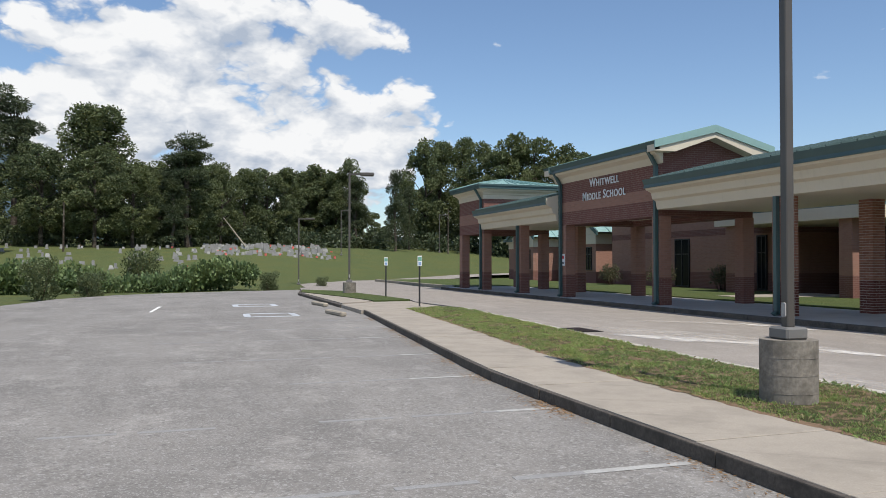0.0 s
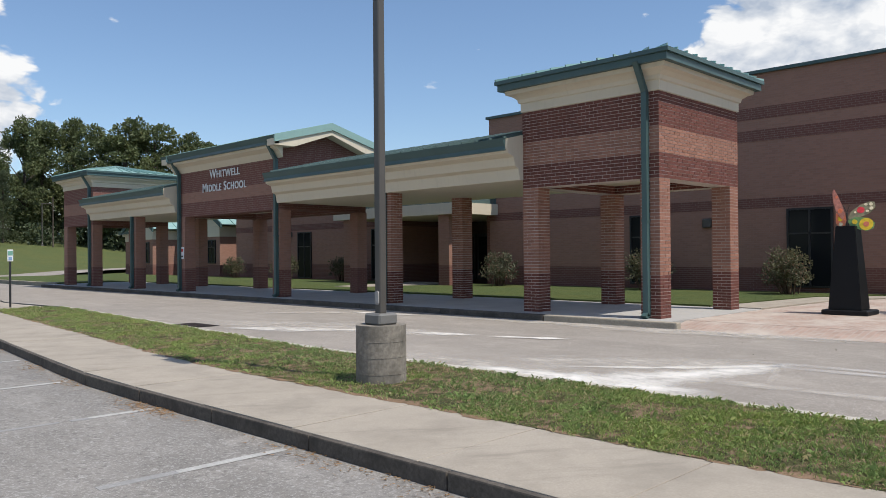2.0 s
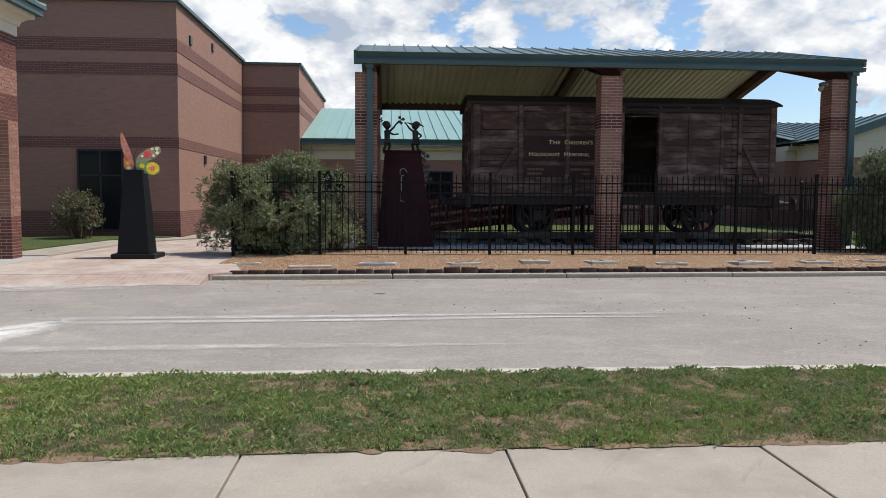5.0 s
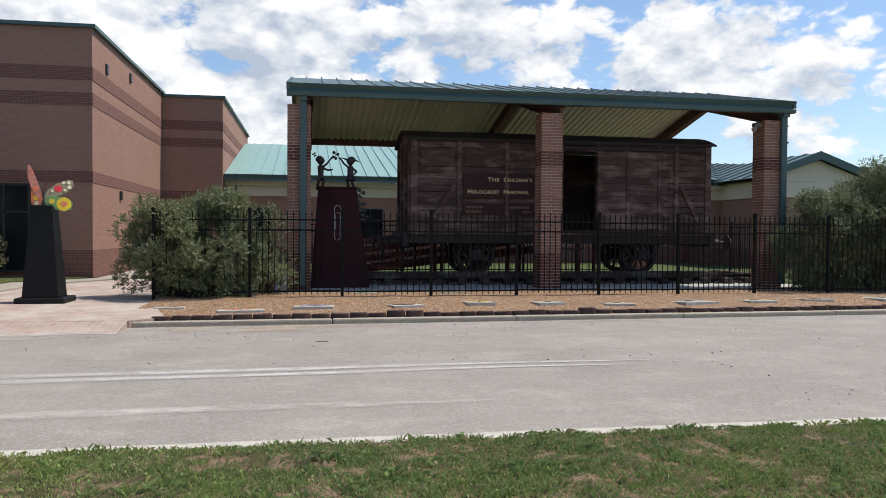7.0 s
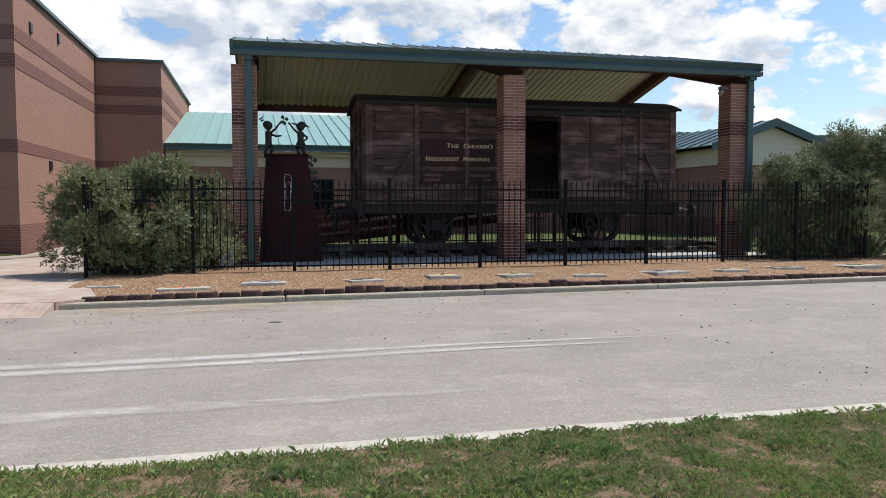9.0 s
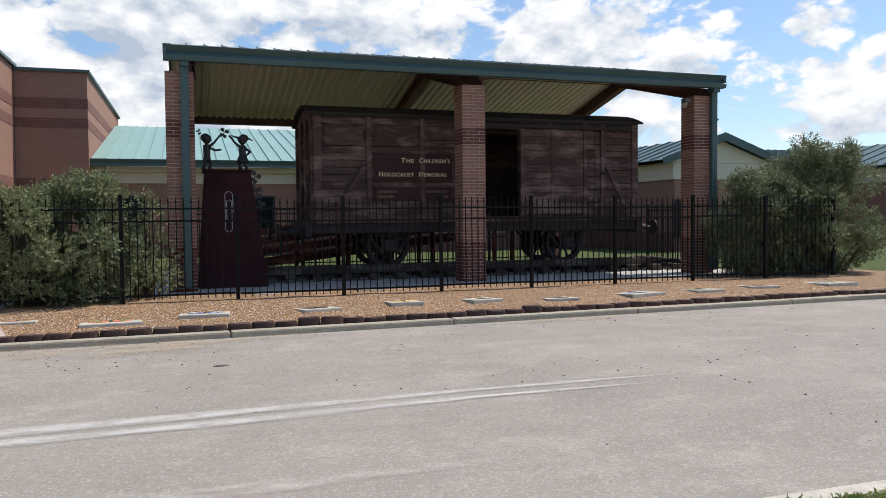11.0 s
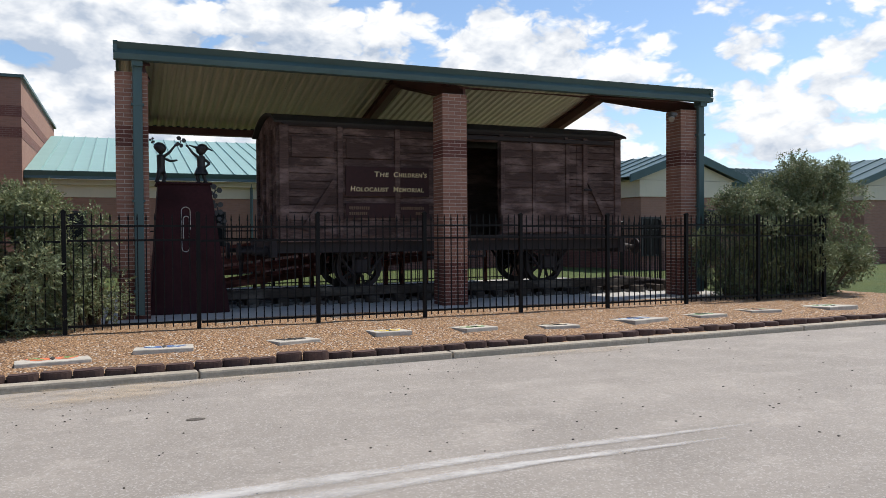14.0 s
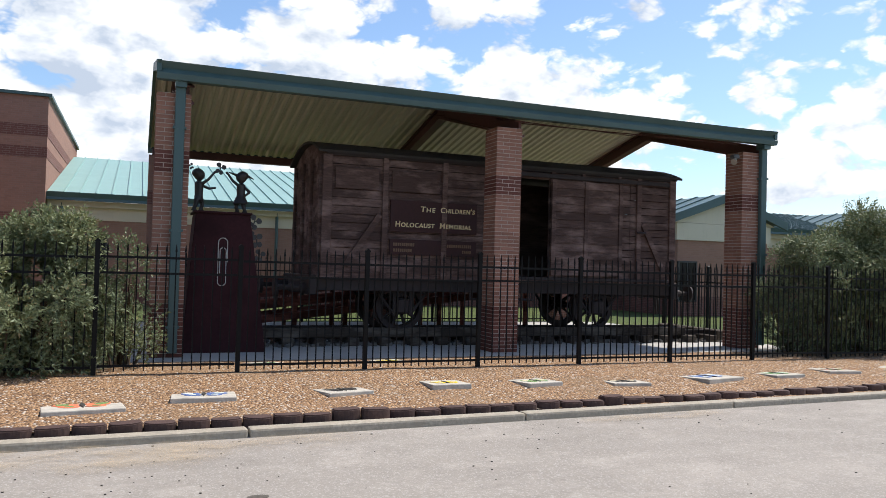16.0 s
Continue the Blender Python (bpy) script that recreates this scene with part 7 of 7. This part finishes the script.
# ---- cemetery ----
shapes = []
for w, h, d, arch in ((0.75, 0.8, 0.22, False), (0.6, 0.7, 0.18, True), (1.1, 0.75, 0.25, False), (0.45, 0.95, 0.2, True)):
    g = []
    bm = bmesh.new()
    o = [(-w / 2, 0.18), (w / 2, 0.18), (w / 2, h * 0.8)] + ([(w / 2 * math.cos(a), h * 0.8 + h * 0.2 * math.sin(a)) for a in [math.pi * i / 6 for i in range(1, 6)]] if arch else [(w / 2 - 0.05, h)]) + ([(-w / 2 + 0.05, h)] if not arch else []) + [(-w / 2, h * 0.8)]
    prism(bm, o, "y", -d / 2, d / 2)
    base = bmesh.new()
    box(base, -w / 2 - 0.12, w / 2 + 0.12, -d / 2 - 0.1, d / 2 + 0.1, -0.15, 0.18)
    t = thing("gravestone", "pale upright gravestone on the grassy slope", "gravestone", "graves")
    part("stone", bm, M["marble" if w == 0.6 else "granite_grey"], t)
    part("base", base, M["granite_grey"], t)
    shapes.append(t)
spots = []
for i in range(260):
    az = r.choice((r.uniform(-13.5, 10.0), r.uniform(1.0, 9.5)))
    d = r.uniform(69, 91) if az < 1 else r.uniform(80, 97)
    sx, sy = ray_dir(az)
    spots.append((sx * d, 1.7 + sy * d))
for i, (x, y) in enumerate(spots):
    m = pose(x, y, rise(x, y) - 0.02, r.uniform(-3, 3), 0, r.uniform(-14, 14)) @ Matrix.Scale(r.uniform(0.34, 0.6), 4)
    if i < len(spots) - 4:
        copy_thing(shapes[i % 4], m)
    else:
        shapes[i % 4].matrix_basis = m
fl = []
for i in range(30):
    x, y = r.choice(spots)
    z = rise(x, y)
    fl.append((x + 0.4, x + 0.6, y - 0.5, y - 0.3, z, z + r.uniform(0.15, 0.3)))
f = part_mesh("grave_flowers", boxes_mesh("grave_flowers", fl, M["flower"]))
tagged(f, "red flowers laid before the graves", "flowers", kind="stuff")
for az, d, h in ((-7.8, 84, 5.0), (18.7, 100, 6.0)):
    sx, sy = ray_dir(az)
    p = thing("utility_pole", "bare pale wooden utility pole before the trees", "pole", "", (sx * d, 1.7 + sy * d, rise(sx * d, sy * d)))
    bm = bmesh.new()
    rod(bm, (0, 0, -0.3), (0, 0, h), 0.1, 0.07)
    part("pole", bm, M["bark"], p)
sx, sy = ray_dir(3.4)
p = thing("fallen_trunk", "pale dead tree trunk leaning at the wood's edge", "tree trunk", "", (sx * 88 + 0.8, 1.7 + sy * 88, rise(sx * 88, sy * 88)))
bm = bmesh.new()
rod(bm, (0.6, 0, -0.2), (-2.2, 0.3, 3.6), 0.11, 0.04)
part("trunk", bm, M["kerb"], p)

# distant hill; the haze before it is put into its blue colour
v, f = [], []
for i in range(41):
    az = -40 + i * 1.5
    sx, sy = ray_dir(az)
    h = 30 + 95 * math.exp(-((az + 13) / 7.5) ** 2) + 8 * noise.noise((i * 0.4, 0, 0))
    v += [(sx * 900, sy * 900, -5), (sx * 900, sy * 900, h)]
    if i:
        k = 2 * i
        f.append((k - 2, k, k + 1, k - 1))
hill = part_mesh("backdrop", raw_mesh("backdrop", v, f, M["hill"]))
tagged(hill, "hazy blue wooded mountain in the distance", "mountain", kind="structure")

# ---- grass blades on the verge ----


def blades(name, y0, y1, count, lmin, lmax, wmin, wmax, thin, label, tufted=0.0):
    """Grass blades scattered over the verge; tufted: how strongly they gather in clumps."""
    y = RNG.uniform(y0, y1, count)
    left = np.array([verge_left(v) for v in y])
    right = np.array([verge_right(v) for v in y])
    x = left - 0.035 + RNG.random(count) * (right - left + 0.065)
    dense = np.array([noise.noise((a * 1.9, b * 1.9, 9)) + 0.6 * noise.noise((a * 6, b * 6, 4)) + 0.4 * noise.noise((a * 17, b * 17, 2)) + tufted * noise.noise((a * 9, b * 9, 12)) for a, b in zip(x, y)])
    keep = RNG.random(count) < np.clip(0.55 + dense * 1.5 + thin - 0.75 * np.clip((left + 0.12 - x) / 0.18, 0, 1), 0.1 if not tufted else 0.0, 1.0)
    x, y = x[keep], y[keep]
    n = len(x)
    z = np.array([verge_z(a, b) - 0.003 for a, b in zip(x, y)])
    a = RNG.uniform(0, math.tau, n)
    tuft = np.array([noise.noise((u * 4.5, q * 4.5, 6)) for u, q in zip(x, y)])
    L = RNG.uniform(lmin, lmax, n) * RNG.choice([1, 1, 1, 1.6], n) * np.clip(0.85 + 0.9 * tuft, 0.5, 1.6)
    w = RNG.uniform(wmin, wmax, n)
    ln = RNG.uniform(0.3, 1.2, n)
    dx, dy = np.cos(a), np.sin(a)
    base = np.stack([x, y, z], 1)
    side = np.stack([-dy * w, dx * w, 0 * w], 1)
    mid = base + np.stack([dx * L * ln * 0.3, dy * L * ln * 0.3, L * 0.55], 1)
    tip = base + np.stack([dx * L * ln * 0.85, dy * L * ln * 0.85, L * (1.0 - 0.4 * ln)], 1)
    v = np.stack([base - side, base + side, mid + side * 0.8, tip, mid - side * 0.8], 1).reshape(-1, 3)
    f = np.arange(n * 5).reshape(-1, 5)
    ob = part_mesh(name, raw_mesh(name, v.tolist(), f.tolist(), M["blade"]))
    return tagged(ob, label, "grass", kind="stuff")


for ya, yb, k in ((-6.5, 6.5, 230000), (6.5, 25, 110000), (-16, -6.5, 45000)):
    blades("grass", ya, yb, k, 0.016, 0.046, 0.0014, 0.0032, 0.0, "uneven short green and dry grass")
    blades("grass_tufts", ya, yb, int(k * 0.16), 0.028, 0.052, 0.0016, 0.003, -0.4, "coarse green grass tufts on the verge", 1.6)

# bare soil spilling over the edge of the sidewalk
v, f = [], []
rs = random.Random(44)
for k in range(210):
    y = rs.uniform(-9, 22)
    c = (verge_left(y) + rs.uniform(-0.01, 0.06), y)
    n0, n = len(v), 11
    rx, ry = rs.uniform(0.02, 0.07), rs.uniform(0.06, 0.28)
    z = WALK_Z + 0.0055 + 0.00001 * k
    for q in range(n):
        a = q * math.tau / n
        w = rs.uniform(0.65, 1.2)
        v.append((c[0] + rx * w * math.cos(a), c[1] + ry * w * math.sin(a), z - 0.003))
    v.append((c[0], c[1], z + 0.005))
    f += [(n0 + q, n0 + (q + 1) % n, n0 + n) for q in range(n)]
spill = part_mesh("soil_spill", raw_mesh("soil_spill", v, f, M["bare_soil"]))
tagged(spill, "reddish bare soil spilling over the sidewalk edge", "soil", kind="stuff")
